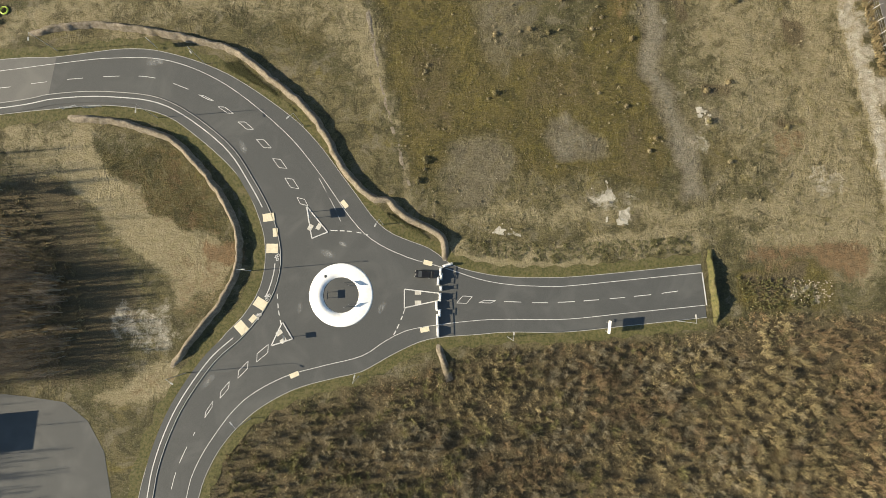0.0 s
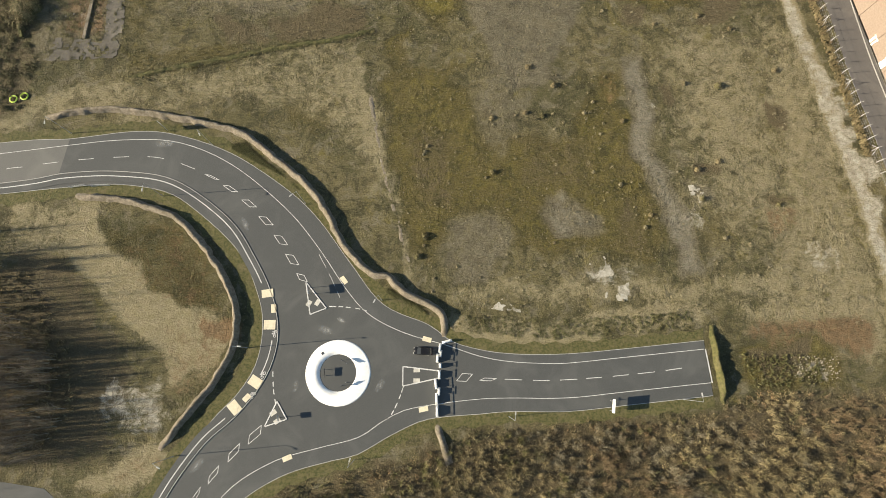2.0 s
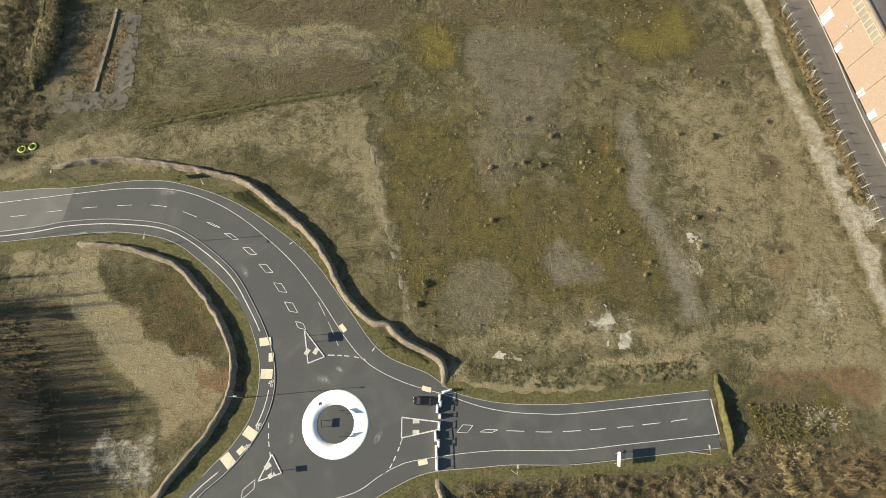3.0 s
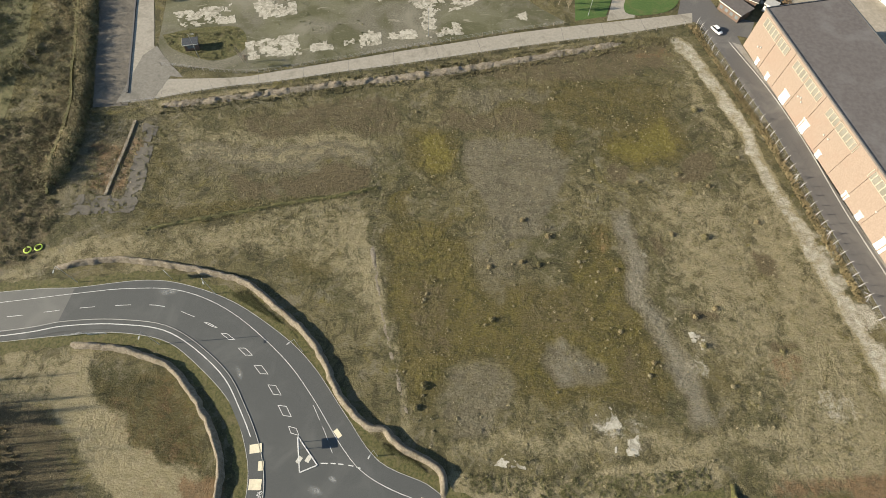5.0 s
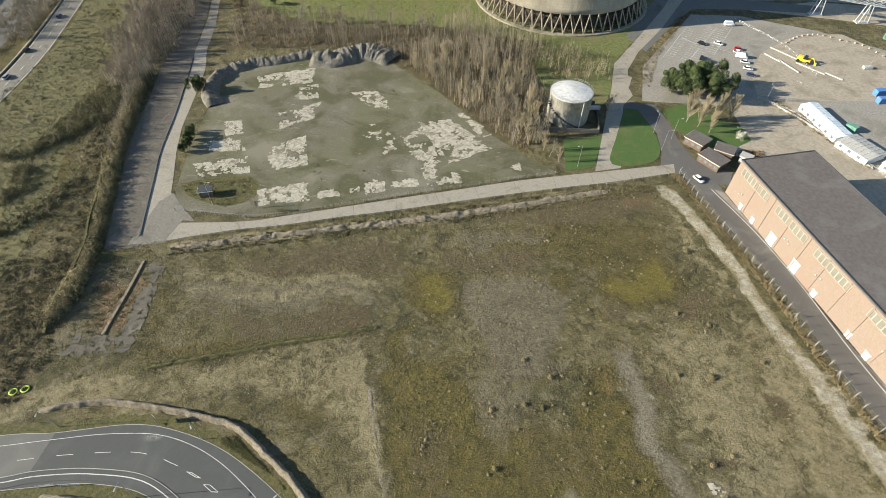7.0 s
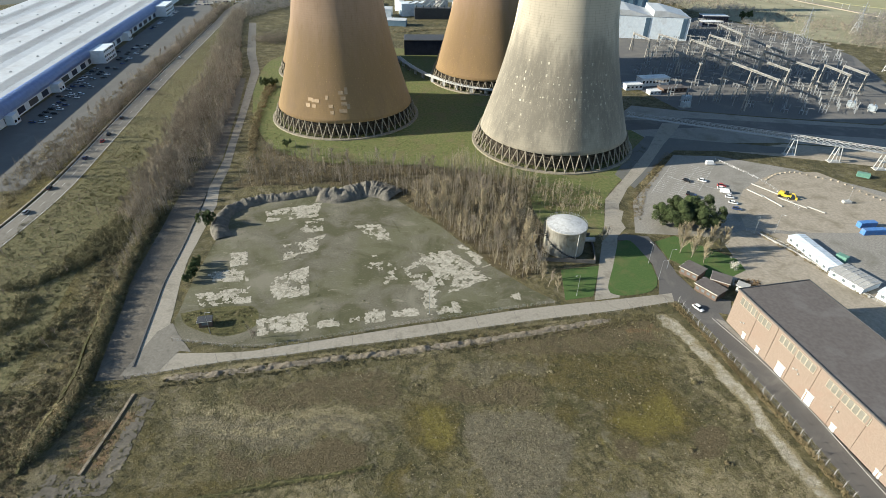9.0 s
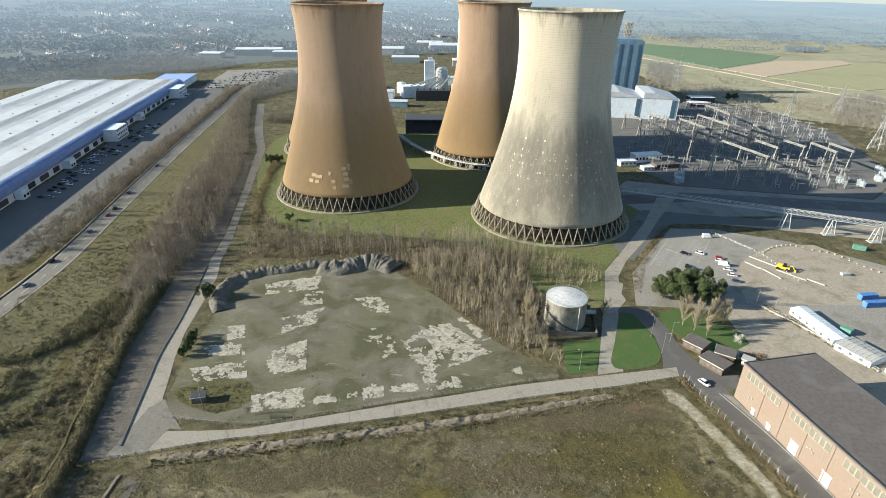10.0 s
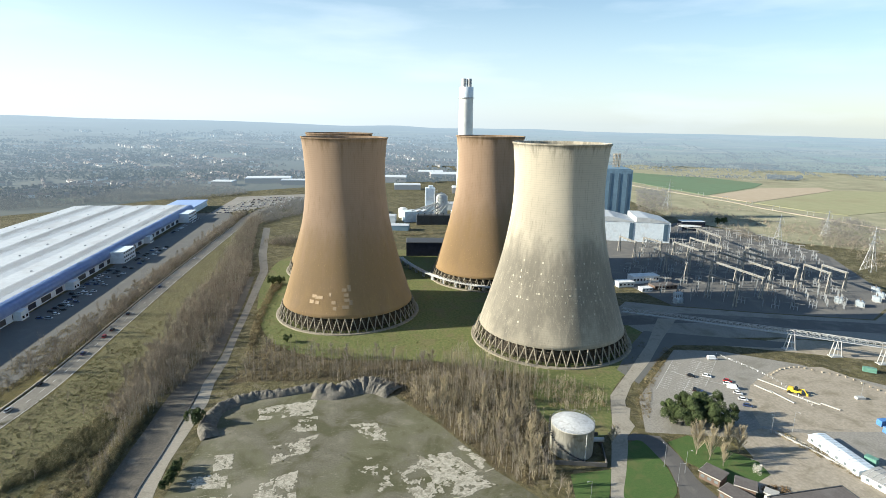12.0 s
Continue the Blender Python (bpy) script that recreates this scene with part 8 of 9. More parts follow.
def clump(V, F, c, rad, h, n, size, thin, r):
    """A rounded, uneven mass of n small leaves or twig ends."""
    for _ in range(n):
        d = Vector((r.gauss(0, 1), r.gauss(0, 1), abs(r.gauss(0, 0.8)))).normalized()
        k = r.uniform(0.55, 1.1)
        p = Vector((c[0] + d.x * rad * k, c[1] + d.y * rad * k, c[2] + d.z * h * k))
        u = (d.cross(Vector((r.gauss(0, 1), r.gauss(0, 1), r.gauss(0, 1)))).normalized() + d * r.uniform(-0.2, 0.9)).normalized() * size * r.uniform(0.6, 1.4)
        v = d.cross(u)
        v = (v.normalized() if v.length > 1e-6 else Vector((0, 0, 1))) * size * thin
        i = len(V)
        V.extend((tuple(p - u), tuple(p + v), tuple(p + u), tuple(p - v)))
        F.append((i, i + 1, i + 2, i + 3))


def scatter(pts, n, r, margin=0.0):
    xs_, ys_ = [p[0] for p in pts], [p[1] for p in pts]
    out = []
    while len(out) < n:
        q = np.array([[r.uniform(min(xs_), max(xs_)), r.uniform(min(ys_), max(ys_))] for _ in range(n * 2)])
        d = inside(q[:, 0], q[:, 1], pts)
        out += [tuple(p) for p in q[d > margin]]
    return out[:n]


def stuff(name, mat, pts, n, blade_n, h, spread, width, label, category, seed, margin=0.3, keep=None):
    r = random.Random(seed)
    V, F = [], []
    for x, y in scatter(pts, n, r, margin):
        if keep and not keep(x, y):
            continue
        s = r.uniform(0.55, 1.35)
        blades(V, F, (x, y, ground_z(x, y)), blade_n, h * s, spread * s, width * s, r)
    soup(name, V, F, mat, label, category)


def masses(name, mat, pts, n, rad, h, leaves, size, thin, label, category, seed, margin=0.3, keep=None):
    r = random.Random(seed)
    V, F = [], []
    for x, y in scatter(pts, n, r, margin):
        if keep and not keep(x, y):
            continue
        s = r.uniform(0.5, 1.4)
        clump(V, F, (x, y, ground_z(x, y)), rad * s, h * s, leaves, size, thin, r)
    soup(name, V, F, mat, label, category)


def fan_shrub(V, F, c, h, spread, n, width, r):
    """A bare shrub: n long twigs that fan out of one foot, each forking near its end."""
    for _ in range(n):
        a, k = r.uniform(0, 2 * math.pi), r.uniform(0.15, 1.0) ** 0.7
        hh = h * r.uniform(0.55, 1.0)
        foot = Vector((c[0] + r.gauss(0, 0.12), c[1] + r.gauss(0, 0.12), c[2] - 0.05))
        mid = foot + Vector((math.cos(a) * spread * k * 0.45, math.sin(a) * spread * k * 0.45, hh * 0.6))
        b = r.uniform(0, math.pi)
        w = Vector((math.cos(b), math.sin(b), 0)) * width
        i = len(V)
        V.extend((tuple(foot - w), tuple(foot + w), tuple(mid + w * 0.8), tuple(mid - w * 0.8)))
        F.append((i, i + 1, i + 2, i + 3))
        for _ in range(3):
            a2 = a + r.gauss(0, 0.5)
            tip = mid + Vector((math.cos(a2) * spread * 0.55 * r.uniform(0.5, 1.1), math.sin(a2) * spread * 0.55 * r.uniform(0.5, 1.1), hh * 0.4 * r.uniform(0.3, 1.1)))
            i = len(V)
            V.extend((tuple(mid - w * 0.7), tuple(mid + w * 0.7), tuple(tip)))
            F.append((i, i + 1, i + 2))


shrubs = {"gold_shrub": ("thicket_gold", "golden bare sapling shrubs in the thicket"), "grey_shrub": ("thicket_grey", "grey-brown bare sapling shrubs in the thicket"), "russet_shrub": ("thicket_rust", "russet bare shrubs in the thicket"), "olive_shrub": ("olive_leaf", "olive bare willow shrubs in the thicket")}
shrub_mesh = {k: ([], []) for k in shrubs}
r_ = random.Random(31)
for x, y in scatter(SCRUB, 2300, r_, 1.0):
    east = (x - 35) / 95
    k = noise.noise((x * 0.045, y * 0.06, 3)) + 0.35 * noise.noise((x * 0.2, y * 0.2, 8)) + r_.gauss(0, 0.12)
    kind = "gold_shrub" if k + 0.55 * east > 0.30 else "russet_shrub" if k - 0.25 * east < -0.22 else "olive_shrub" if k > 0.12 else "grey_shrub"
    near_edge = min(1.0, 0.45 + float(inside(np.array([x]), np.array([y]), SCRUB)[0]) / 14)
    hh = r_.uniform(1.5, 3.6) * near_edge
    fan_shrub(*shrub_mesh[kind], (x, y, ground_z(x, y)), hh, hh * r_.uniform(0.45, 0.7), int(16 + 7 * hh), 0.026, r_)
for k, (mat, label) in shrubs.items():
    soup(k, *shrub_mesh[k], mat, label, "shrub")
stuff("thicket", "scrub", SCRUB, 3000, 10, 0.7, 0.8, 0.034, "thicket of dead winter scrub and bramble", "scrub", 11)
masses("thicket_mounds", "scrub", SCRUB, 1500, 1.1, 0.9, 40, 0.22, 0.20, "mounds of dead bramble in the thicket", "bramble", 42)
masses("thicket_russet", "russet_leaf", SCRUB, 800, 1.1, 0.9, 40, 0.22, 0.2, "russet bracken mounds in the thicket", "bracken", 44, keep=lambda x, y: noise.noise((x * 0.035, y * 0.05, 3)) < 0.05)
masses("thicket_green", "bramble", SCRUB, 700, 1.3, 0.9, 40, 0.24, 0.3, "dull green bramble clumps in the thicket", "bramble", 12, keep=lambda x, y: noise.noise((x * 0.05, y * 0.05, 5)) > 0.05)
stuff("meadow_grass", "tuft", FIELD, 6500, 5, 0.16, 0.36, 0.03, "dry grass tufts over the meadow", "grass", 13)
stuff("meadow_grass_west", "tuft", [(-104, 118), (-84, 119), (-20, 128), (-17, 72), (-24, 46), (-46, 62), (-78, 68), (-104, 72)], 5200, 5, 0.16, 0.36, 0.04, "dry grass tufts over the western meadow", "grass", 14)
stuff("loop_grass", "olive_leaf", [(-84, 36), (-64, 33), (-56, 24), (-50, 12), (-56, 12), (-66, 18), (-76, 27)], 5200, 4, 0.12, 0.2, 0.016, "dry grass inside the road's loop", "grass", 15)
stuff("west_scrub", "tuft", WEST_ROUGH, 3600, 8, 0.22, 0.7, 0.05, "rough brown grass and scrub beside the old road", "scrub", 16)
masses("west_tussocks", "olive_leaf", WEST_ROUGH, 900, 1.1, 0.7, 30, 0.22, 0.25, "rough olive tussocks beside the main road", "grass", 52, keep=lambda x, y: noise.noise((x * 0.03, y * 0.03, 6)) > -0.1)
masses("west_bramble", "verge_leaf", WEST_ROUGH, 260, 1.2, 0.8, 34, 0.3, 0.25, "dark bramble thicket beside the old road", "bramble", 17)
masses("corner_bramble", "bramble", NORTH_WEST, 2200, 1.0, 1.0, 34, 0.24, 0.3, "dark bramble and shrub in the wet corner", "bramble", 18, keep=lambda x, y: x < -103)
masses("belt_scrub", "scrub", [(-119, 79), (-110, 91), (-111, 110), (-116, 136), (-122, 170), (-129, 212), (-144, 212), (-134, 170), (-124, 130), (-122, 108), (-126, 95)], 420, 1.2, 1.2, 46, 0.34, 0.12, "tangled belt of dead scrub beside the old road", "scrub", 27)
masses("belt_bramble", "bramble", [(-119, 79), (-110, 91), (-111, 110), (-116, 136), (-122, 170), (-129, 212), (-144, 212), (-134, 170), (-124, 130), (-122, 108), (-126, 95)], 260, 1.3, 1.0, 44, 0.28, 0.3, "green bramble in the belt beside the old road", "bramble", 28)
masses("wood_floor", "scrub", WOOD, 900, 1.2, 1.0, 40, 0.4, 0.12, "dead undergrowth below the birches", "undergrowth", 19)
masses("verge_plants", "verge_leaf", [(4, 9), (12, 7), (30, 6), (62, 8.5), (62, 13), (30, 11), (8, 12)], 520, 0.5, 0.35, 26, 0.14, 0.3, "low green weeds on the bank", "weeds", 20)
masses("bank_plants", "verge_leaf", [(-52, 54), (-36, 45), (-20, 27), (-10, 16), (0, 11), (-2, 13.5), (-14, 20), (-24, 30), (-34, 44), (-48, 55.5)], 520, 0.45, 0.3, 24, 0.14, 0.3, "low weeds between tarmac and bank", "weeds", 21)
stuff("ditch_reeds", "verge_leaf", [(72, 3), (90, 3), (92, -5), (74, -5)], 260, 9, 0.7, 0.5, 0.04, "dull green reeds in the wet ground", "reeds", 22)
stuff("fence_weeds", "scrub", [(88, 156), (92, 141), (96, 124), (100, 108), (103, 92), (105, 79), (107.4, 66), (110, 52), (112, 52), (110, 66), (107, 80), (105.4, 92), (102.4, 108), (98.4, 124), (94, 141), (91, 156)], 1500, 9, 0.8, 0.6, 0.05, "tall dead weeds along the fence", "weeds", 23, 0.05)
stuff("ridge_weeds", "tuft", [(-84, 113), (-38, 121), (15, 131), (80, 146), (86, 152), (46, 146), (-13, 133), (-84, 118.5)], 1800, 8, 0.5, 0.45, 0.05, "dry weeds along the lane's edge", "weeds", 24)
stuff("loop_wood_floor", "scrub", [(-135, 30), (-98, 24), (-84, 6), (-80, -8), (-86, -18), (-135, -24)], 1100, 10, 0.8, 0.8, 0.06, "dead undergrowth below bare trees", "undergrowth", 25)
HEDGE = [(-107.6, 86), (-104.6, 92), (-103.8, 101), (-105.6, 116), (-107.2, 124.5), (-111, 138), (-114.6, 152.6), (-118, 168), (-121.4, 186), (-124.4, 206), (-127, 222), (-134, 222), (-131, 205), (-126.6, 186), (-123, 168), (-119.6, 153), (-115, 138), (-110.6, 124.5), (-108.6, 110), (-109, 98), (-111, 88)]
masses("ragged_hedge", "bramble", HEDGE, 620, 1.2, 3.1, 70, 0.36, 0.30, "ragged dark hedge beside the old road", "hedge", 26, 0.05)
masses("hedge_shrubs", "scrub", HEDGE, 430, 1.1, 4.6, 70, 0.40, 0.12, "taller bare shrubs in the ragged hedge", "hedge", 29, 0.4)
for k, pts in enumerate(([(-164, 162), (-153, 168), (-149, 195), (-146, 213), (-135, 210), (-129, 190), (-140, 176), (-151, 162), (-161, 157)], [(-150, 140), (-154, 157), (-147, 158), (-143, 143), (-146, 134)], [(-140, 120), (-128, 132), (-126, 150), (-132, 150), (-136, 134), (-146, 122)])):
    masses("shrub_band", "bramble", pts, (420, 70, 90)[k], 1.6, 3.0, 60, 0.36, 0.22, "dark band of bramble and willow shrub in rough grass", "bramble", 60 + k)

masses("ridge_bramble", "bramble", [(-79, 74), (-62, 78.2), (-51, 80.6), (-39, 83.4), (-26, 85.6), (-15, 88.6), (-15, 86.4), (-26, 83.2), (-39, 81), (-51, 78.2), (-62, 75.8), (-79, 72)], 300, 0.45, 0.5, 24, 0.18, 0.2, "dark bramble along the meadow's ridge", "bramble", 43, 0.1)

# dead stalks and stone chips strewn over the meadow
stuff("meadow_stalks", "pale_leaf", FIELD, 1300, 7, 0.55, 0.30, 0.028, "pale dead stalks over the meadow", "stalks", 46, keep=lambda x, y: noise.noise((x * 0.05, y * 0.05, 2)) > -0.05)
stuff("west_stalks", "pale_leaf", [(-82, 114), (-20, 126), (-17, 72), (-46, 64), (-78, 70)], 700, 7, 0.5, 0.3, 0.028, "pale dead stalks over the western meadow", "stalks", 47)
masses("meadow_weeds", "olive_leaf", FIELD, 1300, 0.8, 0.45, 26, 0.13, 0.3, "low olive weeds over the meadow", "weeds", 48, keep=lambda x, y: noise.noise((x * 0.06, y * 0.06, 7)) > 0.12)
masses("yard_weeds", "verge_leaf", YARD, 1100, 0.5, 0.35, 22, 0.14, 0.3, "low weeds growing through the yard", "weeds", 49, keep=lambda x, y: noise.noise((x * 0.05, y * 0.05, 4)) > 0.1)
masses("yard_corner_weeds", "bramble", [(-91, 148), (-66, 152), (-62, 142), (-72, 136), (-87, 141)], 160, 0.6, 0.7, 28, 0.18, 0.25, "green weeds round the hut", "weeds", 50)
V, F = [], []
r_ = random.Random(51)
for x, y in scatter(FIELD, 1300, r_, 1.0) + scatter(YARD, 900, r_, 1.0) + scatter([(83.5, 2.4), (95.4, 2.4), (95.8, -3.2), (84, -3.8)], 150, r_, 0.2) + scatter([(-82, 114), (-20, 126), (-17, 72), (-46, 64), (-78, 70)], 600, r_, 1.0):
    s, z = (r_.uniform(0.08, 0.30) if x > 82 and y < 3 else r_.uniform(0.05, 0.17)), max(ground_z(x, y), -0.2) + (0.05 if y > 131 else 0)
    a = r_.uniform(0, 6.28)
    i = len(V)
    V.extend([(x + s * math.cos(a + k * 2.09), y + s * math.sin(a + k * 2.09), z - 0.03) for k in range(3)] + [(x, y, z + s * 0.9)])
    F.extend(((i, i + 1, i + 3), (i + 1, i + 2, i + 3), (i + 2, i, i + 3)))
soup("stone_chips", V, F, "stone", "pale stone chips strewn over rough ground", "stones")

masses("tower_tussocks", "verge_leaf", [(-128, 352), (-110, 305), (-88, 282), (-50, 269), (-7, 269), (18, 262), (67, 250), (102, 260), (126, 300), (122, 330), (20, 300), (-20, 310), (-20, 400), (-120, 400)], 1300, 0.9, 0.45, 26, 0.2, 0.25, "rough grass tussocks round the towers", "grass", 53)

masses("drive_scrub", "scrub", [(96, 236), (117, 271), (136, 298), (138, 292), (107, 244), (97, 218), (91, 214)], 260, 0.9, 0.7, 34, 0.24, 0.2, "brown scrub strip between drive and car park", "scrub", 70)
masses("yard_edge_scrub", "scrub", [(148.5, 209.5), (158.5, 193), (164, 178.5), (169, 163), (165.5, 159), (159.5, 173.5), (154.5, 187.5), (145.5, 205.5)], 240, 0.8, 0.9, 34, 0.3, 0.15, "dry scrub along the wall of the sandy yard", "scrub", 75)
masses("hall_bramble", "russet_leaf", [(119, 171.5), (129, 171.5), (129, 162.5), (120, 161), (117, 165)], 130, 0.9, 0.9, 40, 0.26, 0.2, "russet bramble between lawn and brick hall", "bramble", 76)
masses("meadow_bushlets", "pale_leaf", FIELD, 420, 0.42, 0.6, 40, 0.15, 0.3, "small dry bushes over the meadow", "bushes", 77, keep=lambda x, y: noise.noise((x * 0.05, y * 0.05, 12)) > -0.15)
masses("lane_hedge", "scrub", [(-104, 271), (-116, 320), (-125, 368), (-131, 409), (-129, 425), (-122, 410), (-121, 381), (-115, 340), (-107, 302), (-98, 271)], 420, 1.1, 2.4, 44, 0.5, 0.10, "bare hedge shrubs between lane and green", "hedge", 71)
masses("works_shrubs", "pale_leaf", [(-48, 606), (8, 628), (10, 622), (-46, 598)], 120, 1.2, 2.0, 30, 0.5, 0.15, "dry shrubs before the works", "shrub", 72)
stuff("meadow_road_tussocks", "pale_leaf", [(-181, 110), (-179, 210), (-183, 262), (-196, 340), (-212, 451), (-228, 560), (-212, 560), (-186, 440), (-168, 340), (-156, 262), (-148, 215), (-141, 172), (-134, 120)], 6500, 5, 0.4, 0.9, 0.06, "dry tussocks over the meadow beside the main road", "grass", 73)
masses("meadow_road_weeds", "olive_leaf", [(-181, 110), (-179, 210), (-183, 262), (-196, 340), (-178, 340), (-160, 262), (-150, 215), (-143, 172), (-136, 120)], 420, 1.3, 0.6, 30, 0.3, 0.3, "olive weeds over the meadow beside the main road", "weeds", 74, keep=lambda x, y: noise.noise((x * 0.04, y * 0.03, 6)) > 0.0)

# bushes standing alone in the meadow
def dome_bush(h, seed, mat):
    """A low dome of many small dry leaves over a few stems."""
    r = random.Random(seed)
    root = base("bush", at(0, 0, -40), "small pale dry bush alone in the meadow", "bush", "bushes in the meadow")
    V, F = [], []
    for _ in range(230):
        d = Vector((r.gauss(0, 1), r.gauss(0, 1), abs(r.gauss(0, 0.9)))).normalized()
        p = Vector((d.x * h * 0.95, d.y * h * 0.95, d.z * h)) * r.uniform(0.6, 1.08)
        u = (d.cross(Vector((r.gauss(0, 1), r.gauss(0, 1), r.gauss(0, 1)))).normalized() + d * r.uniform(-0.5, 0.5)) * h * 0.13
        v = d.cross(u).normalized() * h * r.uniform(0.05, 0.12)
        i = len(V)
        V.extend((tuple(p - u), tuple(p + v), tuple(p + u), tuple(p - v)))
        F.append((i, i + 1, i + 2, i + 3))
    soup("crown", V, F, mat, "", "", "", root)
    bm = bmesh.new()
    for k in range(4):
        a = k * 1.6
        add_rod(bm, (0, 0, -0.1), (math.cos(a) * h * 0.5, math.sin(a) * h * 0.5, h * 0.6), 0.03, 0.015, 4)
    part("stem", bm, "bark", root)
    return root


bush_kinds = [dome_bush(0.8, 1, "scrub"), dome_bush(0.55, 2, "pale_leaf"), dome_bush(1.0, 3, "tuft"), dome_bush(0.35, 4, "pale_leaf")]
BUSHES = [(14.9, 62.3, 0), (23.5, 63.8, 0), (21.2, 57.2, 1), (14.8, 47.6, 2), (53.8, 36.6, 0), (52.3, 33.4, 1), (67.1, 40.9, 2), (66.7, 48.6, 0), (72.4, 50.8, 0), (86.5, 39.5, 2), (-3.9, 26, 2), (48.6, 61.7, 0), (29.5, 29.5, 1), (40.2, 47.8, 1),
          (59, 89.9, 0), (71.3, 92.7, 0), (79.4, 88.7, 0), (65.5, 72.6, 0), (74.6, 71.8, 2), (90.2, 76.4, 0), (28, 63, 2), (31.2, 71.5, 0)]
r_ = random.Random(33)
BUSHES += [(24.7, 76.8, 0), (91, 99.2, 0), (82, 117.4, 2), (-2, 31, 2)] + [(x, y, r_.choice((1, 3, 3, 3, 3))) for x, y in scatter(FIELD, 80, r_, 3)]
for i, (x, y, k) in enumerate(BUSHES):
    m = at(x, y, ground_z(x, y), r_.uniform(0, 360)) @ Matrix.Scale(r_.uniform(0.8, 1.25), 4)
    if bush_kinds[k].matrix_basis.translation.z < -30:
        bush_kinds[k].matrix_basis = m
    else:
        ob = copy_thing(bush_kinds[k], m)
        ob.matrix_basis = m


# bare trees
def bare_tree(h, seed, label, twig="twig", lean=0.35, twigs=850, spread=0.28, name="birch_tree", up=1.4, low=0.25, fine=1.0):
    r = random.Random(seed)
    root = base(name, at(0, 0, -80), label, "tree", "bare trees")
    bm = bmesh.new()
    p, k = Vector((0, 0, -0.1)), 0
    line = [p]
    for i in range(6):
        p = p + Vector((r.uniform(-0.03, 0.03) * h, r.uniform(-0.03, 0.03) * h, h * 0.16))
        line.append(p)
    rad = [0.0125 * h * (1 - i / 7.2) for i in range(7)]
    for i in range(6):
        add_rod(bm, line[i], line[i + 1], rad[i], rad[i + 1], 6, False)
    tips = []
    for i in range(11 if up < 2 else 20):
        t = r.uniform(low, 0.92) * 6
        a = line[int(t)].lerp(line[min(6, int(t) + 1)], t % 1)
        ang = r.uniform(0, 2 * math.pi)
        ln = h * spread * (1.15 - t / 7.5) * r.uniform(0.7, 1.3)
        b = a + Vector((math.cos(ang) * ln, math.sin(ang) * ln, ln * up * r.uniform(0.5, 1.1)))
        add_rod(bm, a, b, 0.0055 * h, 0.0018 * h, 4, False)
        tips.append((a, b))
    part("trunk", bm, "bark", root)
    V, F = [], []
    thin = 0.0021 * fine * min(1.0, (1300 / twigs) ** 0.5)
    for _ in range(twigs):
        a, b = r.choice(tips) if r.random() < 0.8 else (line[3], line[6])
        s = a.lerp(b, r.uniform(0.1, 1.0))
        d = Vector((r.gauss(0, 0.6 / up), r.gauss(0, 0.6 / up), r.gauss(0.8, 0.35))).normalized() * h * r.uniform(0.05, 0.15)
        w = Vector((r.uniform(-1, 1), r.uniform(-1, 1), r.uniform(-0.3, 0.3))).normalized() * thin * h
        e = s + d
        i = len(V)
        V.extend((tuple(s - w), tuple(s + w), tuple(e + w * 0.4), tuple(e - w * 0.4)))
        F.append((i, i + 1, i + 2, i + 3))
    soup("crown", V, F, twig, "", "", "", root)
    return root


birches = [bare_tree(12, 1, "tall bare birch tree with a thin trunk"), bare_tree(14, 2, "tall bare birch tree with a thin trunk"), bare_tree(9, 3, "young bare birch tree", "red_twig"), bare_tree(11, 4, "bare ash tree with upright twigs", spread=0.34), bare_tree(7, 5, "small bare reddish sapling", "red_twig", twigs=300)]
birches += [bare_tree(14, 6, "tall bare golden-brown poplar", "gold_twig", twigs=2600, spread=0.17, name="poplar_tree", up=2.6, low=0.1), bare_tree(10, 7, "bare golden-brown tree with dense upright twigs", "gold_twig", twigs=2400, spread=0.22, name="poplar_tree", up=2.2, low=0.1)]
placed = set()


def plant(ob, x, y, s=1.0, turn=None):
    m = at(x, y, ground_z(x, y), rnd.uniform(0, 360) if turn is None else turn) @ Matrix.Scale(s, 4)
    if ob.name in placed:
        ob = copy_thing(ob, at(0, 0))
    else:
        placed.add(ob.name)
    ob.matrix_basis = m
    return ob


r_ = random.Random(5)
for x, y in scatter(WOOD, 62, r_, 1.0):
    near = y < 232 and x > -14
    plant(r_.choice(birches[:2] + birches[5:] if near else birches[:5]), x, y, r_.uniform(0.75, 1.15) * (1.0 if near else 0.72))
pale_side = [(-14, 236), (8, 264), (36, 258), (46, 218), (50, 192), (44, 176), (34, 168), (22, 182), (0, 214)]
for pts, n_, mat, label in ((WOOD, 120, "twig", "close-grown bare birch saplings"), (pale_side, 60, "gold_twig", "close-grown golden saplings beside the yard")):
    V, F = [], []
    for x, y in scatter(pts, n_, r_, 0.5):
        hh = r_.uniform(4.5, 10.0)
        clump(V, F, (x, y, hh * 0.35), hh * 0.18, hh * 0.65, 22, 0.6, 0.04, r_)
        blades(V, F, (x, y, 0), 18, hh, hh * 0.2, 0.028, r_)
    soup("birch_saplings" if mat == "twig" else "golden_saplings", V, F, mat, label, "woods")
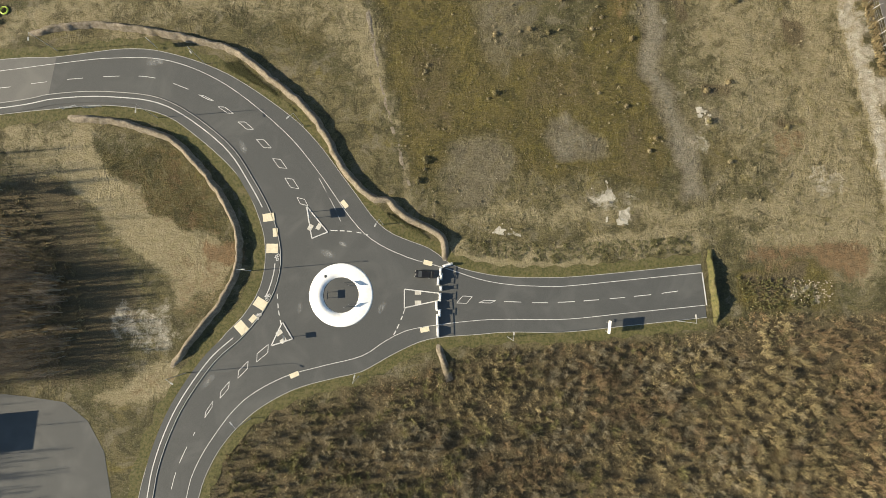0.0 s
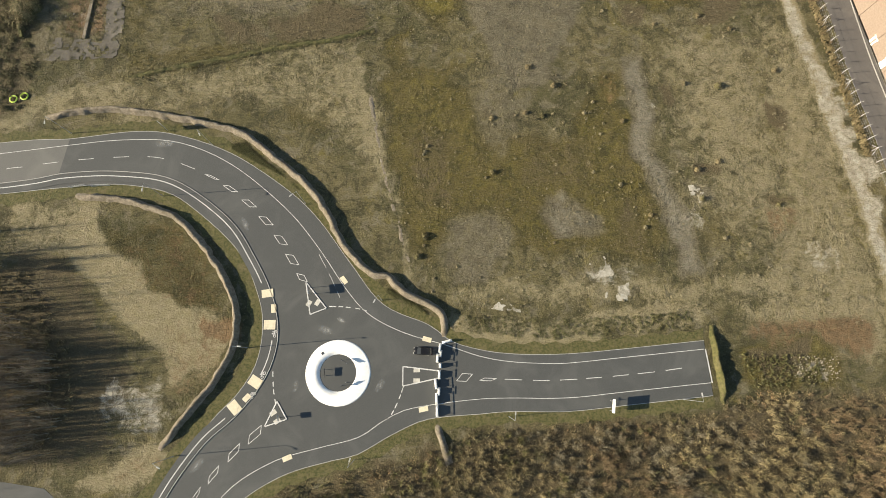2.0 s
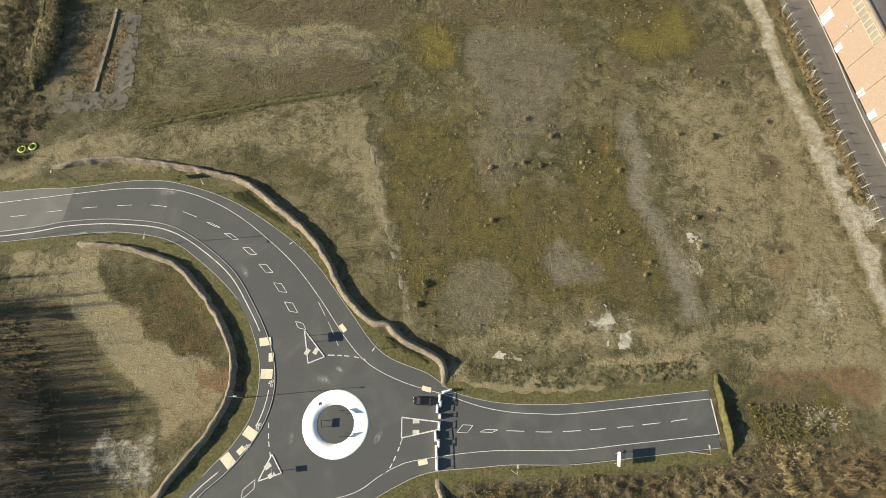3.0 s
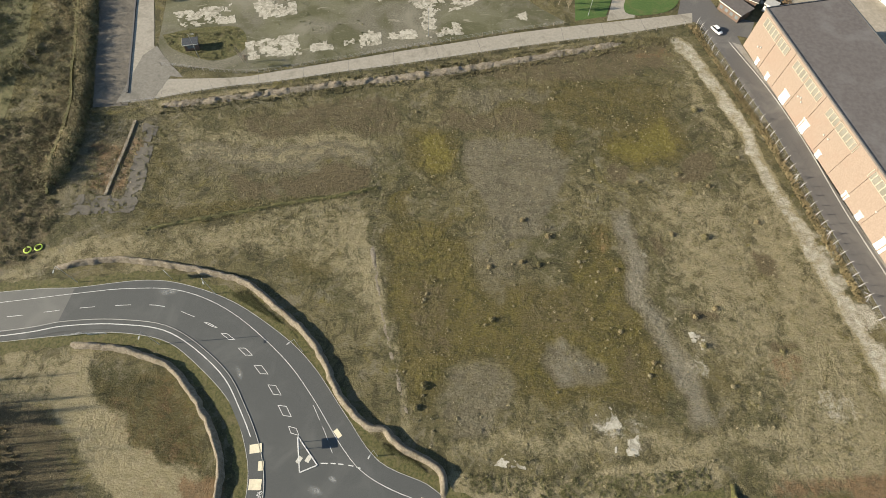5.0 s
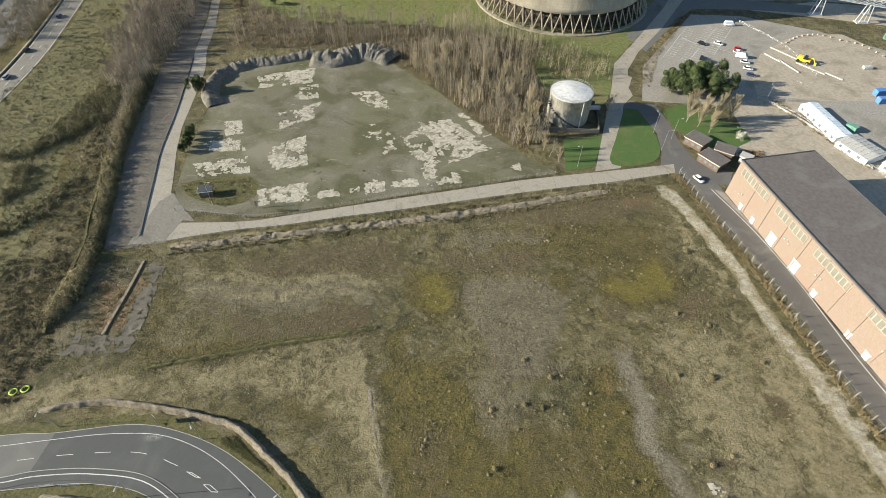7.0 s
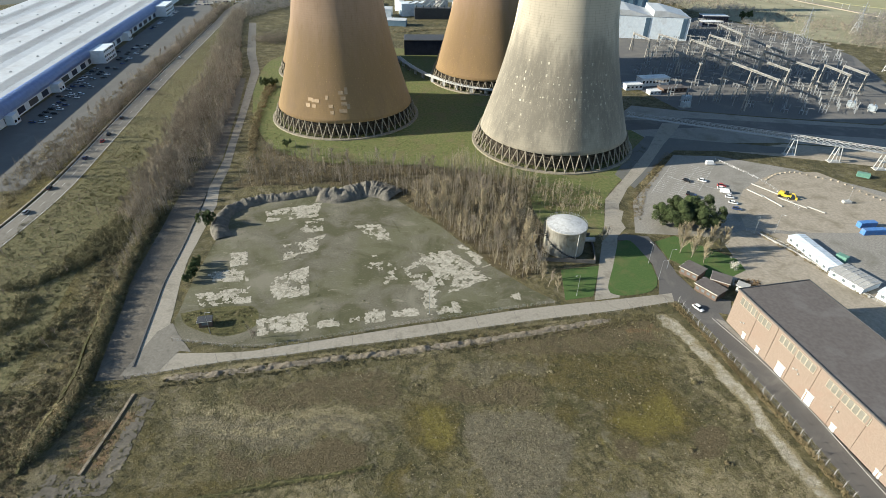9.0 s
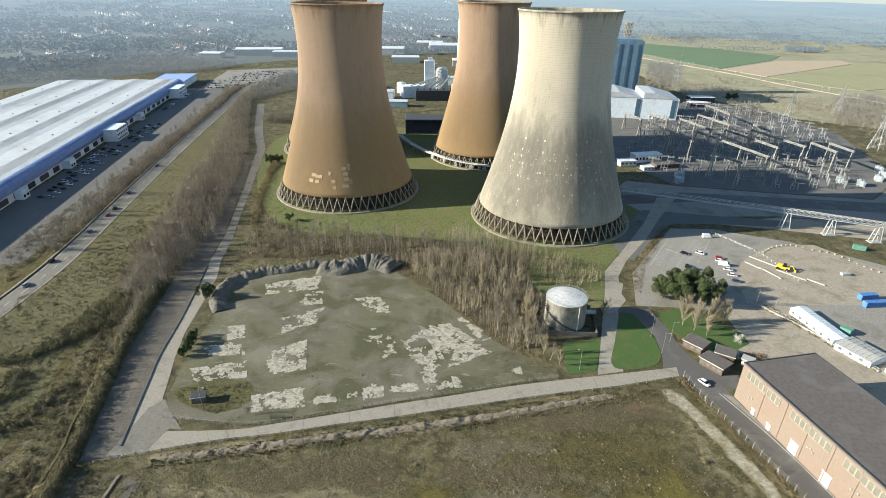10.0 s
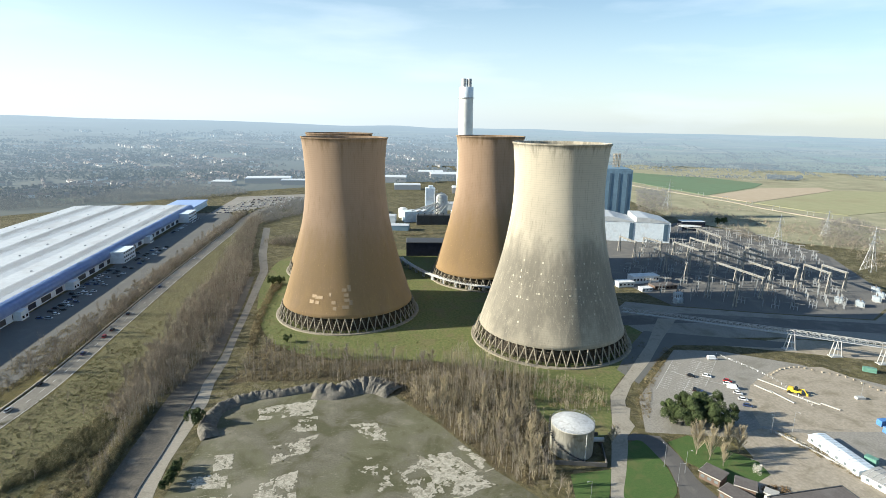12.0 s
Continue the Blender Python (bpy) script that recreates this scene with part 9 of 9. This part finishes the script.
def slim_tree(V, F, VT, FT, x, y, h, r, n=70):
    """A slender sapling: a thin leaning stem and many fine rising twigs."""
    a = r.uniform(0, 2 * math.pi)
    top = Vector((x + math.cos(a) * h * 0.05, y + math.sin(a) * h * 0.05, h))
    foot = Vector((x, y, -0.2))
    for b in (0.0, 1.57):
        w = Vector((math.cos(b), math.sin(b), 0)) * (0.006 * h + 0.01)
        i = len(VT)
        VT.extend((tuple(foot - w), tuple(foot + w), tuple(top + w * 0.15), tuple(top - w * 0.15)))
        FT.append((i, i + 1, i + 2, i + 3))
    for _ in range(n):
        t = r.uniform(0.25, 0.95)
        p = foot.lerp(top, t)
        b = r.uniform(0, 2 * math.pi)
        ln = h * 0.24 * (1.15 - t) * r.uniform(0.6, 1.3)
        q = p + Vector((math.cos(b) * ln, math.sin(b) * ln, ln * r.uniform(0.6, 1.5)))
        w = Vector((-math.sin(b), math.cos(b), 0.3)) * 0.016
        i = len(V)
        V.extend((tuple(p - w), tuple(p + w), tuple(q)))
        F.append((i, i + 1, i + 2))
        for _ in range(2):
            e = p.lerp(q, r.uniform(0.3, 0.9))
            f = e + Vector((r.gauss(0, 0.5), r.gauss(0, 0.5), r.uniform(0.2, 0.9))) * ln * 0.5
            i = len(V)
            V.extend((tuple(e - w * 0.8), tuple(e + w * 0.8), tuple(f)))
            F.append((i, i + 1, i + 2))


def slim_wood(name, pts, n, lo, hi, twig, label, twigs=46):
    V, F, VT, FT = [], [], [], []
    for x, y in scatter(pts, n, r_, 0.5):
        slim_tree(V, F, VT, FT, x, y, r_.uniform(lo, hi), r_, twigs)
    root = base(name, at(0, 0), label, "woods", kind="stuff")
    soup("stems", VT, FT, "slim_bark", "", "", "", root)
    soup("twigs", V, F, twig, "", "", "", root)


STRIP = [(-124, 212), (-123, 245), (-124, 278), (-129, 306), (-138, 349), (-159, 450), (-180, 512), (-216, 640), (-226, 700), (-246, 700), (-236, 640), (-183, 415), (-176, 359), (-151, 261), (-143, 208)]
V, F = [], []
for x, y in scatter(STRIP, 1700, r_, 0.5):
    hh = r_.uniform(3.0, 7.5) * min(1.0, 0.6 + (y - 208) / 140)
    clump(V, F, (x, y, hh * 0.15), hh * 0.30, hh * 0.9, 60, 0.75, 0.065, r_)
    blades(V, F, (x, y, 0), 3, hh * 0.8, 0.8, 0.06, r_)
soup("birch_belt", V, F, "twig", "dense belt of bare birch and shrub beside the old road", "woods")
for x, y in scatter([(-127, 210), (-129, 240), (-134, 286), (-151, 355), (-170, 355), (-155, 261), (-142, 212)], 110, r_, 0.5):
    plant(r_.choice(birches[:5]), x, y, r_.uniform(0.65, 1.0))
V, F = [], []
slim_wood("green_saplings", [(40, 264), (83.5, 243.5), (78.5, 219.5), (58.5, 219), (44, 239.5)], 200, 3, 7.5, "gold_twig", "sparse bare saplings on the green beside the tank", 56)
masses("tank_brambles", "scrub", [(34, 262), (58, 254), (84, 245), (80, 228), (60, 222), (42, 234)], 230, 1.5, 1.3, 44, 0.26, 0.2, "low dead brambles on the green beside the tank", "bramble", 61)
slim_wood("tower_poplars", [(4, 276), (28, 272), (44, 258), (52, 240), (44, 232), (24, 252), (2, 264)], 120, 8, 15, "gold_twig", "tall slender golden poplars before the pale tower", 70)
SLOPE = [(-223.4, 250.8), (-227.9, 287.4), (-230.2, 337.7), (-234.2, 384.3), (-247.5, 491.5), (-233.4, 477.1), (-215.4, 366.1), (-211.3, 314.8), (-205.5, 264.4), (-199.6, 229.7), (-199.1, 218.9)]
masses("slope_brambles", "scrub", SLOPE, 620, 2.0, 1.5, 44, 0.36, 0.2, "dark bramble slope between yard and main road", "bramble", 62)
slim_wood("slope_trees", SLOPE, 90, 5, 10, "twig", "single bare trees on the bramble slope", 70)
slim_wood("tower_birches", WOOD, 560, 5, 10, "twig", "thin bare birches with pale stems before the towers")
slim_wood("yard_poplars", pale_side, 190, 6, 13, "gold_twig", "slender golden poplars beside the yard", 60)
slim_wood("hedge_trees", [(-119, 160), (-122.5, 186), (-125.5, 206), (-127, 222), (-136, 222), (-132, 205), (-127, 186), (-123, 164)], 130, 5, 9, "twig", "slender bare trees in the hedge beside the old road")
slim_wood("belt_birches", STRIP, 1300, 8, 13, "twig", "tall slender birches of the belt beside the lane")
VERGE_TREES = [(-196, 250), (-203, 300), (-224, 440), (-249, 640), (-262, 740), (-276, 740), (-258, 600), (-236, 440), (-214, 300), (-206, 250)]
slim_wood("verge_birches", VERGE_TREES, 420, 4, 9, "twig", "bare slender trees between main road and warehouse")
V, F = [], []
for x, y in scatter(VERGE_TREES, 40, r_, 0.5):
    plant(r_.choice(birches[:5]), x, y, r_.uniform(0.55, 0.95))
LOOP_WOOD = [(-170, 34), (-112, 33), (-100, 24), (-95, 10), (-90, 0), (-89, -14), (-96, -22), (-112, -24), (-116, -70), (-170, -70)]


V, F, VT, FT = [], [], [], []
for x, y in scatter(LOOP_WOOD, 760, r_, 0.5):
    slim_tree(V, F, VT, FT, x, y, r_.uniform(7.0, 14.0), r_, 95)
for x, y in scatter([(-100, 14), (-87, 5), (-82, -8), (-85, -20), (-104, -22)], 190, r_, 0.3):
    slim_tree(V, F, VT, FT, x, y, r_.uniform(6.0, 11.0), r_, 80)
grove = base("birch_grove", at(0, 0), "grove of slender bare birches inside the road's loop", "woods", kind="stuff")
soup("stems", VT, FT, "slim_bark", "", "", "", grove)
soup("twigs", V, F, "twig", "", "", "", grove)
for x, y in scatter([(-165, 30), (-116, 28), (-110, 0), (-112, -24), (-165, -60)], 16, r_, 1.0):
    plant(r_.choice(birches[:2]), x, y, r_.uniform(0.8, 1.1))
gate_tree = bare_tree(14, 21, "tall bare tree with fine upright pinkish twigs", "gold_twig", twigs=9000, spread=0.20, name="lawn_tree", up=2.6, low=0.08, fine=0.95)
for x, y, s in ((104.5, 190.5, 1.0), (108, 187, 0.95), (111.5, 183, 0.7), (118, 192.5, 0.85), (122.5, 192, 0.8)):
    plant(gate_tree, x, y, s)
for x, y, k, s in ( (36, 178, 5, 0.8), (42, 170, 6, 0.9), (44, 166, 4, 1.2), (47, 163, 6, 0.7), (40, 184, 5, 0.9), (38, 190, 5, 0.95), (72, 196, 6, 0.9), (75, 200, 4, 1.2), (-62, 135.5, 4, 0.9), (-60, 133.5, 2, 0.6)):
    plant(birches[k], x, y, s)
for x, y, k, s in ((30, 196, 5, 0.9), (26, 204, 6, 1.0), (34, 206, 5, 1.0), (40, 200, 6, 1.1), (30, 216, 5, 0.9), (22, 222, 6, 1.0), (38, 216, 5, 0.85), (44, 208, 6, 0.9), (32, 186, 6, 0.9)):
    plant(birches[k], x, y, s)
for x, y in scatter([(-150, 110), (-125, 110), (-124, 200), (-150, 230), (-178, 230), (-182, 130)], 12, r_, 1):
    plant(birches[4], x, y, r_.uniform(0.5, 0.9))
FAR_TREES = [(400, 430), (520, 560), (480, 700), (420, 820), (330, 900), (300, 800), (400, 640), (420, 540)]
for x, y in scatter(FAR_TREES, 420, r_, 1):
    hh = r_.uniform(3, 9)
    clump(V, F, (x, y, hh * 0.15), hh * 0.4, hh * 0.85, 30, 1.0, 0.1, r_)
for pts, n_ in (([(364, 1004), (461, 920), (493, 837), (508, 714), (543, 636), (470, 546), (402, 596), (387, 717), (284, 753)], 800), ([(470, 520), (600, 600), (700, 640), (760, 560), (620, 470), (500, 440)], 520)):
    for x, y in scatter(pts, n_, r_, 1):
        if noise.noise((x * 0.018, y * 0.012, 4)) > -0.05:
            hh = r_.uniform(2.5, 8)
            clump(V, F, (x, y, hh * 0.1), hh * 0.5, hh * 0.85, 30, 1.0, 0.1, r_)
for x, y in scatter(VERGE_TREES, 1300, r_, 0.5):
    hh = r_.uniform(2.5, 8.0)
    clump(V, F, (x, y, hh * 0.15), hh * 0.3, hh * 0.85, 44, 0.7, 0.07, r_)
    blades(V, F, (x, y, 0), 2, hh * 0.9, 0.6, 0.06, r_)
soup("roadside_wood", V, F, "twig", "bare roadside trees and shrubs", "woods")


# evergreen trees
def evergreen(h, w, seed, label, n=2600, name="pine_tree", mat="needle"):
    r = random.Random(seed)
    root = base(name, at(0, 0, -80), label, "tree", "evergreen trees")
    bm = bmesh.new()
    add_rod(bm, (0, 0, -0.1), (0.2, 0.1, h * 0.9), 0.03 * h, 0.008 * h, 7)
    part("trunk", bm, "bark", root)
    lobes = [(Vector((r.gauss(0, 0.32) * w, r.gauss(0, 0.32) * w, h * r.uniform(0.22, 0.88))), r.uniform(0.12, 0.24) * w) for _ in range(30)]
    V, F = [], []
    for _ in range(n):
        c, q = r.choice(lobes)
        d = Vector((r.gauss(0, 1), r.gauss(0, 1), r.gauss(0, 0.8))).normalized()
        p = c + d * q * r.uniform(0.75, 1.1)
        s = 0.019 * w * r.uniform(0.6, 1.4)
        u = Vector((r.gauss(0, 1), r.gauss(0, 1), r.gauss(0, 1))).normalized() * s
        v = d.cross(u).normalized() * s if d.cross(u).length > 0 else u
        i = len(V)
        V.extend((tuple(p - u), tuple(p + v), tuple(p + u * 1.3), tuple(p - v)))
        F.append((i, i + 1, i + 2, i + 3))
    soup("crown", V, F, mat, "", "", "", root)
    return root


pine = evergreen(13, 10, 3, "broad dark green pine tree beside the car park", 17000)
pine.matrix_basis = at(111.5, 210.5)
for x, y, s in ((118, 215.5, 1.05), (104.5, 213.5, 0.85), (122, 209.5, 0.9), (113, 218, 0.95)):
    copy_thing(pine, at(0, 0)).matrix_basis = at(x, y, 0, 70 * s) @ Matrix.Scale(s, 4)
for x, y, s in ((-101.5, 208, 0.62), (-95.4, 166, 0.33), (-94.4, 169.5, 0.36), (-95.2, 173.5, 0.38), (-96, 177.5, 0.33), (-130, 409, 0.62), (-125, 412, 0.55), (-88, 297, 0.4), (370, 700, 0.8), (385, 712, 0.7)):
    ob = copy_thing(pine, at(0, 0))
    ob.matrix_basis = at(x, y, 0, 40 * x) @ Matrix.Diagonal((s * 0.75, s * 0.75, s, 1))
    tagged(ob, "dark evergreen tree at the edge of a lane")
plum = evergreen(3.6, 3.6, 9, "round blossoming shrub on the lawn", 2000, "blossom_shrub", "blossom")
plum.matrix_basis = at(122.6, 179.2)


# spoil heap along the yard
def heap(name, pts, h, w, label, mat="spoil"):
    line = spline(pts, 0.9)
    bm = bmesh.new()
    rows, m = [], 17
    for i, p in enumerate(line):
        a, b = Vector(line[max(0, i - 1)]), Vector(line[min(len(line) - 1, i + 1)])
        t = (b - a).normalized()
        end = min(1.0, i / 3, (len(line) - 1 - i) / 3)
        row = []
        for j in range(m):
            u = j / (m - 1) - 0.5
            q = (p[0] * 0.16, p[1] * 0.16, u * 2)
            z = h * max(0.0, math.cos(u * math.pi)) ** 0.8 * (0.3 + 0.7 * end) * (1 + 0.45 * noise.noise(q) + 0.40 * noise.noise((p[0] * 0.55, p[1] * 0.55, u * 1.5)) + 0.15 * noise.noise((p[0] * 1.3, p[1] * 1.3, u * 6)))
            row.append(bm.verts.new((p[0] - t.y * u * w, p[1] + t.x * u * w, max(z, 0) - 0.1)))
        rows.append(row)
    for r, s in zip(rows, rows[1:]):
        for j in range(m - 1):
            bm.faces.new((r[j], s[j], s[j + 1], r[j + 1]))
    return thing(name, bm, mat, label, "spoil heap", kind="structure", smooth=False)


heap("spoil_heap", [(-92, 198), (-97, 207), (-97.5, 220), (-88, 231), (-74, 236), (-60, 241), (-50, 239)], 2.5, 8, "low heap of grey spoil round the yard")
heap("spoil_heap_high", [(-58, 238), (-48, 237), (-38, 243), (-28, 243), (-20, 238)], 4.2, 14, "high heap of pale grey spoil at the yard's end")

# remains of a floor in the wet corner
for pts, keep, seed in (([(-99, 84), (-82.5, 83.5), (-81.5, 78.5), (-101, 77.5)], 0.72, 80), ([(-87.5, 110), (-83, 109), (-81.6, 82), (-86.5, 82)], 0.78, 81)):
    pad(pts, keep, seed, 0.8, "old_road", "cracked remains of a floor in the wet corner")
bm = bmesh.new()
add_ribbon(bm, spline([(-90.2, 111), (-90.6, 100), (-91.6, 84)]), 0.8, -0.2, 0.35)
thing("wall_stub", bm, "bank", "low broken wall in the wet corner", "wall", kind="structure")

masses("corner_weeds", "olive_leaf", [(-100, 112), (-80, 110), (-80, 78), (-102, 77)], 260, 0.7, 0.5, 26, 0.18, 0.25, "weeds over the broken floor", "weeds", 54)

# rubble thrown about
bm = bmesh.new()
bmesh.ops.create_icosphere(bm, subdivisions=1, radius=0.5)
for v in bm.verts:
    v.co *= 1 + 0.5 * noise.noise(v.co * 3)
rock_me = finish(bm, M["stone"], "stone")
for pts, n_ in (([(-84, 115), (-63, 119), (-13, 128.5), (47, 141.5), (47, 144.8), (-13, 131.6), (-63, 122), (-84, 119)], 90), ([(100, 76), (104, 76), (112, 40), (108, 40)], 40), ([(-96, 108), (-84, 108), (-86, 82), (-98, 84)], 24)):
    for x, y in scatter(pts, n_, r_, 0.1):
        s = r_.uniform(0.2, 0.75)
        tagged(new("stone", rock_me), "loose pale stone lying in the rough ground", "stone", "loose stones").matrix_basis = pose(x, y, ground_z(x, y) + 0.05 * s, r_.uniform(0, 90), 0, r_.uniform(0, 360)) @ Matrix.Diagonal((s, s * 0.7, s * 0.35, 1))

# ---- distance: land, woods, town ----
az = np.radians(np.linspace(-62, 62, 220))
step_ = np.concatenate([np.linspace(0, 0.35, 44), np.linspace(0.37, 1, 30)])
A_, S_ = np.meshgrid(az, step_)
near_ = np.interp(np.degrees(A_), [-62, -34, -22, 2, 12, 20, 62], [860, 900, 1010, 1200, 1450, 1900, 2000])
R_ = near_ + (4920 - near_) * S_
FX, FY = R_ * np.sin(A_), R_ * np.cos(A_)
CREST = [-62, -44, -38, -33, -28, -20, -10, 0, 20, 62], [112, 114, 119, 112, 109, 101, 84, 74, 66, 60]
crest = np.interp(np.degrees(A_), *CREST)
FZ = 0.1 + crest * np.clip((R_ - 1500) / 3400, 0, 1) ** 1.25 * np.clip((R_ - near_) / 250, 0, 1) + value_noise(FX, FY, 420, 9) * 9 * np.clip((R_ - near_ - 150) / 1500, 0, 1)
FZ += value_noise(FX, FY, 900, 12) * 7 * np.clip((R_ - 4000) / 900, 0, 1)
idx = np.arange(A_.size).reshape(A_.shape)
q_ = np.stack([idx[:-1, :-1], idx[:-1, 1:], idx[1:, 1:], idx[1:, :-1]], -1).reshape(-1, 4)
me = bpy.data.meshes.new("backdrop")
me.from_pydata(np.stack([FX, FY, FZ], -1).reshape(-1, 3).tolist(), [], q_.tolist())
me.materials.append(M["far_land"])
me.polygons.foreach_set("use_smooth", [True] * len(q_))
tagged(new("backdrop", me), "distant rising farmland and wooded hills with haze in their colour", "backdrop", kind="structure")


def land_z(x, y):
    rr, aa = math.hypot(x, y), math.degrees(math.atan2(x, y))
    return (float(np.interp(aa, *CREST)) * max(0.0, (rr - 1500) / 3400) ** 1.25) if rr > 1000 else 0.0


for name, pts, mat, label in (("field_green", [(526, 1477), (575, 1436), (684, 1350), (743, 1233), (675, 1149), (506, 1012), (469, 1133), (444, 1239)], "far_green", "green winter wheat field"), ("field_tan", [(508, 1004), (682, 1140), (828, 1168), (824, 1118), (663, 1006), (540, 921)], "far_tan", "pale ploughed field"), ("field_stubble", [(542, 914), (660, 998), (828, 1118), (1180, 1080), (1240, 860), (716, 840), (614, 795), (582, 823)], "far_stubble", "dull stubble field")):
    flat(name, pts, 0.5, mat, label, "field", thick=0.6)
# town houses, set out in short streets
r_ = random.Random(77)
V, F, V2, F2 = [], [], [], []
for _ in range(760):
    a, d = radians(r_.triangular(-50, 10, -24)), r_.triangular(960, 3600, 1350)
    sx, sy = d * math.sin(a), d * math.cos(a)
    if (sx > -300 and sy < 1250) or (sx > -560 and sy < 1120) or noise.noise((sx * 0.003, sy * 0.003, 1)) < -0.15:
        continue
    t = r_.choice((0.1, 0.3, 1.7, 2.3)) + r_.uniform(-0.15, 0.15)
    gap = r_.uniform(10, 16)
    for k in range(r_.randint(5, 13)):
        x, y = sx + math.cos(t) * gap * k + r_.uniform(-1, 1), sy + math.sin(t) * gap * k + r_.uniform(-1, 1)
        z = land_z(x, y) - 3
        w, dd, h = r_.uniform(6, 10), r_.uniform(5, 7), r_.uniform(4, 5.5) + 3
        ring = [rot2(p, t) for p in ((-w / 2, -dd / 2), (w / 2, -dd / 2), (w / 2, dd / 2), (-w / 2, dd / 2))]
        i = len(V)
        V.extend([(x + p[0], y + p[1], z) for p in ring] + [(x + p[0], y + p[1], z + h) for p in ring])
        F.extend(((i, i + 1, i + 5, i + 4), (i + 1, i + 2, i + 6, i + 5), (i + 2, i + 3, i + 7, i + 6), (i + 3, i, i + 4, i + 7)))
        i = len(V2)
        e = [rot2(p, t) for p in ((-w / 2, 0), (w / 2, 0))]
        V2.extend([(x + p[0] * 1.04, y + p[1] * 1.04, z + h) for p in ring] + [(x + p[0], y + p[1], z + h + 3) for p in e])
        F2.extend(((i, i + 1, i + 5, i + 4), (i + 2, i + 3, i + 4, i + 5), (i + 1, i + 2, i + 5), (i + 3, i, i + 4)))
town = base("town", at(0, 0), "distant town of small gabled houses", "houses", kind="stuff")
soup("wall", V, F, "far_wall", "", "", "", town)
soup("roof", V2, F2, "far_roof", "", "", "", town)


def far_tree(V, F, x, y, s, n, r):
    """A small rounded crown of n flat leaves."""
    z = land_z(x, y)
    for _ in range(n):
        d = Vector((r.gauss(0, 1), r.gauss(0, 1), r.gauss(0.3, 0.7))).normalized() * r.uniform(0.4, 1.0)
        p = Vector((x + d.x * s * 0.5, y + d.y * s * 0.5, z + s * 0.5 + d.z * s * 0.5))
        b, k = r.uniform(0, 3.14), s * r.uniform(0.12, 0.24)
        c, w = k * math.cos(b), k * math.sin(b)
        i = len(V)
        V.extend(((p.x - c, p.y - w, p.z - k * 0.5), (p.x + c, p.y + w, p.z - k * 0.6), (p.x + c * 0.6, p.y + w * 0.6, p.z + k * 0.7), (p.x - c * 0.5, p.y - w * 0.5, p.z + k * 0.6)))
        F.append((i, i + 1, i + 2, i + 3))


# woods and garden trees between the houses
V, F = [], []
for _ in range(15000):
    a, d = radians(r_.uniform(-52, 14)), r_.triangular(880, 3600, 1150)
    x, y = d * math.sin(a), d * math.cos(a)
    if (-150 < x and y < 1150) or (-560 < x < -230 and y < 1100) or noise.noise((x * 0.0022, y * 0.006, 5)) < -0.10:
        continue
    far_tree(V, F, x, y, r_.uniform(5, 11), 11, r_)
# hedgerow trees of the farmland
for _ in range(150):
    a, d = radians(r_.uniform(6, 50)), r_.triangular(1380, 4000, 1750)
    sx, sy = d * math.sin(a), d * math.cos(a)
    t, gap = r_.choice((0.05, -0.2, 0.15, 1.2)) + r_.uniform(-0.1, 0.1), r_.uniform(5, 12)
    for k in range(r_.randint(15, 45)):
        x, y = sx + math.cos(t) * gap * k + r_.gauss(0, 2), sy + math.sin(t) * gap * k + r_.gauss(0, 2)
        far_tree(V, F, x, y, r_.uniform(3.5, 9), 8, r_)
for pts, n_ in (([(943, 1690), (1064, 1668), (1040, 1760), (930, 1780)], 260), ([(806, 1322), (877, 1305), (930, 1380), (860, 1420)], 150), ([(640, 1640), (900, 1700), (900, 1760), (640, 1720)], 200), ([(1100, 1500), (1300, 1480), (1320, 1520), (1100, 1540)], 120)):
    for x, y in scatter(pts, n_, r_, 0):
        far_tree(V, F, x, y, r_.uniform(5, 9), 10, r_)
soup("far_woods", V, F, "far_wood", "distant leafless woods, hedgerows and garden trees", "woods")
# bare woodland round the works
V, F = [], []
for pts, n_, lo, hi in (([(-760, 700), (-600, 720), (-500, 800), (-440, 850), (-400, 830), (-330, 940), (-380, 1010), (-440, 1010), (-520, 1100), (-600, 1000), (-760, 900)], 2300, 6, 12), ([(-250, 730), (-236, 860), (-130, 930), (-100, 900), (-160, 800), (-215, 660)], 800, 5, 9), ([(-182, 548), (-150, 540), (-140, 570), (-170, 585)], 60, 6, 10),
                        ([(463, 638), (520, 730), (600, 760), (560, 660), (476, 560), (430, 580)], 260, 4, 9), ([(300, 800), (345, 800), (450, 1060), (400, 1090)], 330, 4, 10), ([(330, 770), (420, 800), (428, 775), (340, 735)], 70, 3, 6), ([(362, 690), (390, 660), (366, 590), (352, 630)], 80, 3, 6), ([(618, 1681), (959, 1660), (945, 1447), (744, 1280), (633, 1430), (573, 1554)], 240, 2, 5)):
    for x, y in scatter(pts, n_, r_, 0):
        clump(V, F, (x, y, 1), 3.4, r_.uniform(lo, hi), 46, 1.0, 0.14, r_)
soup("wood_belt", V, F, "mid_wood", "belt of leafless woodland beyond the warehouse", "woods")
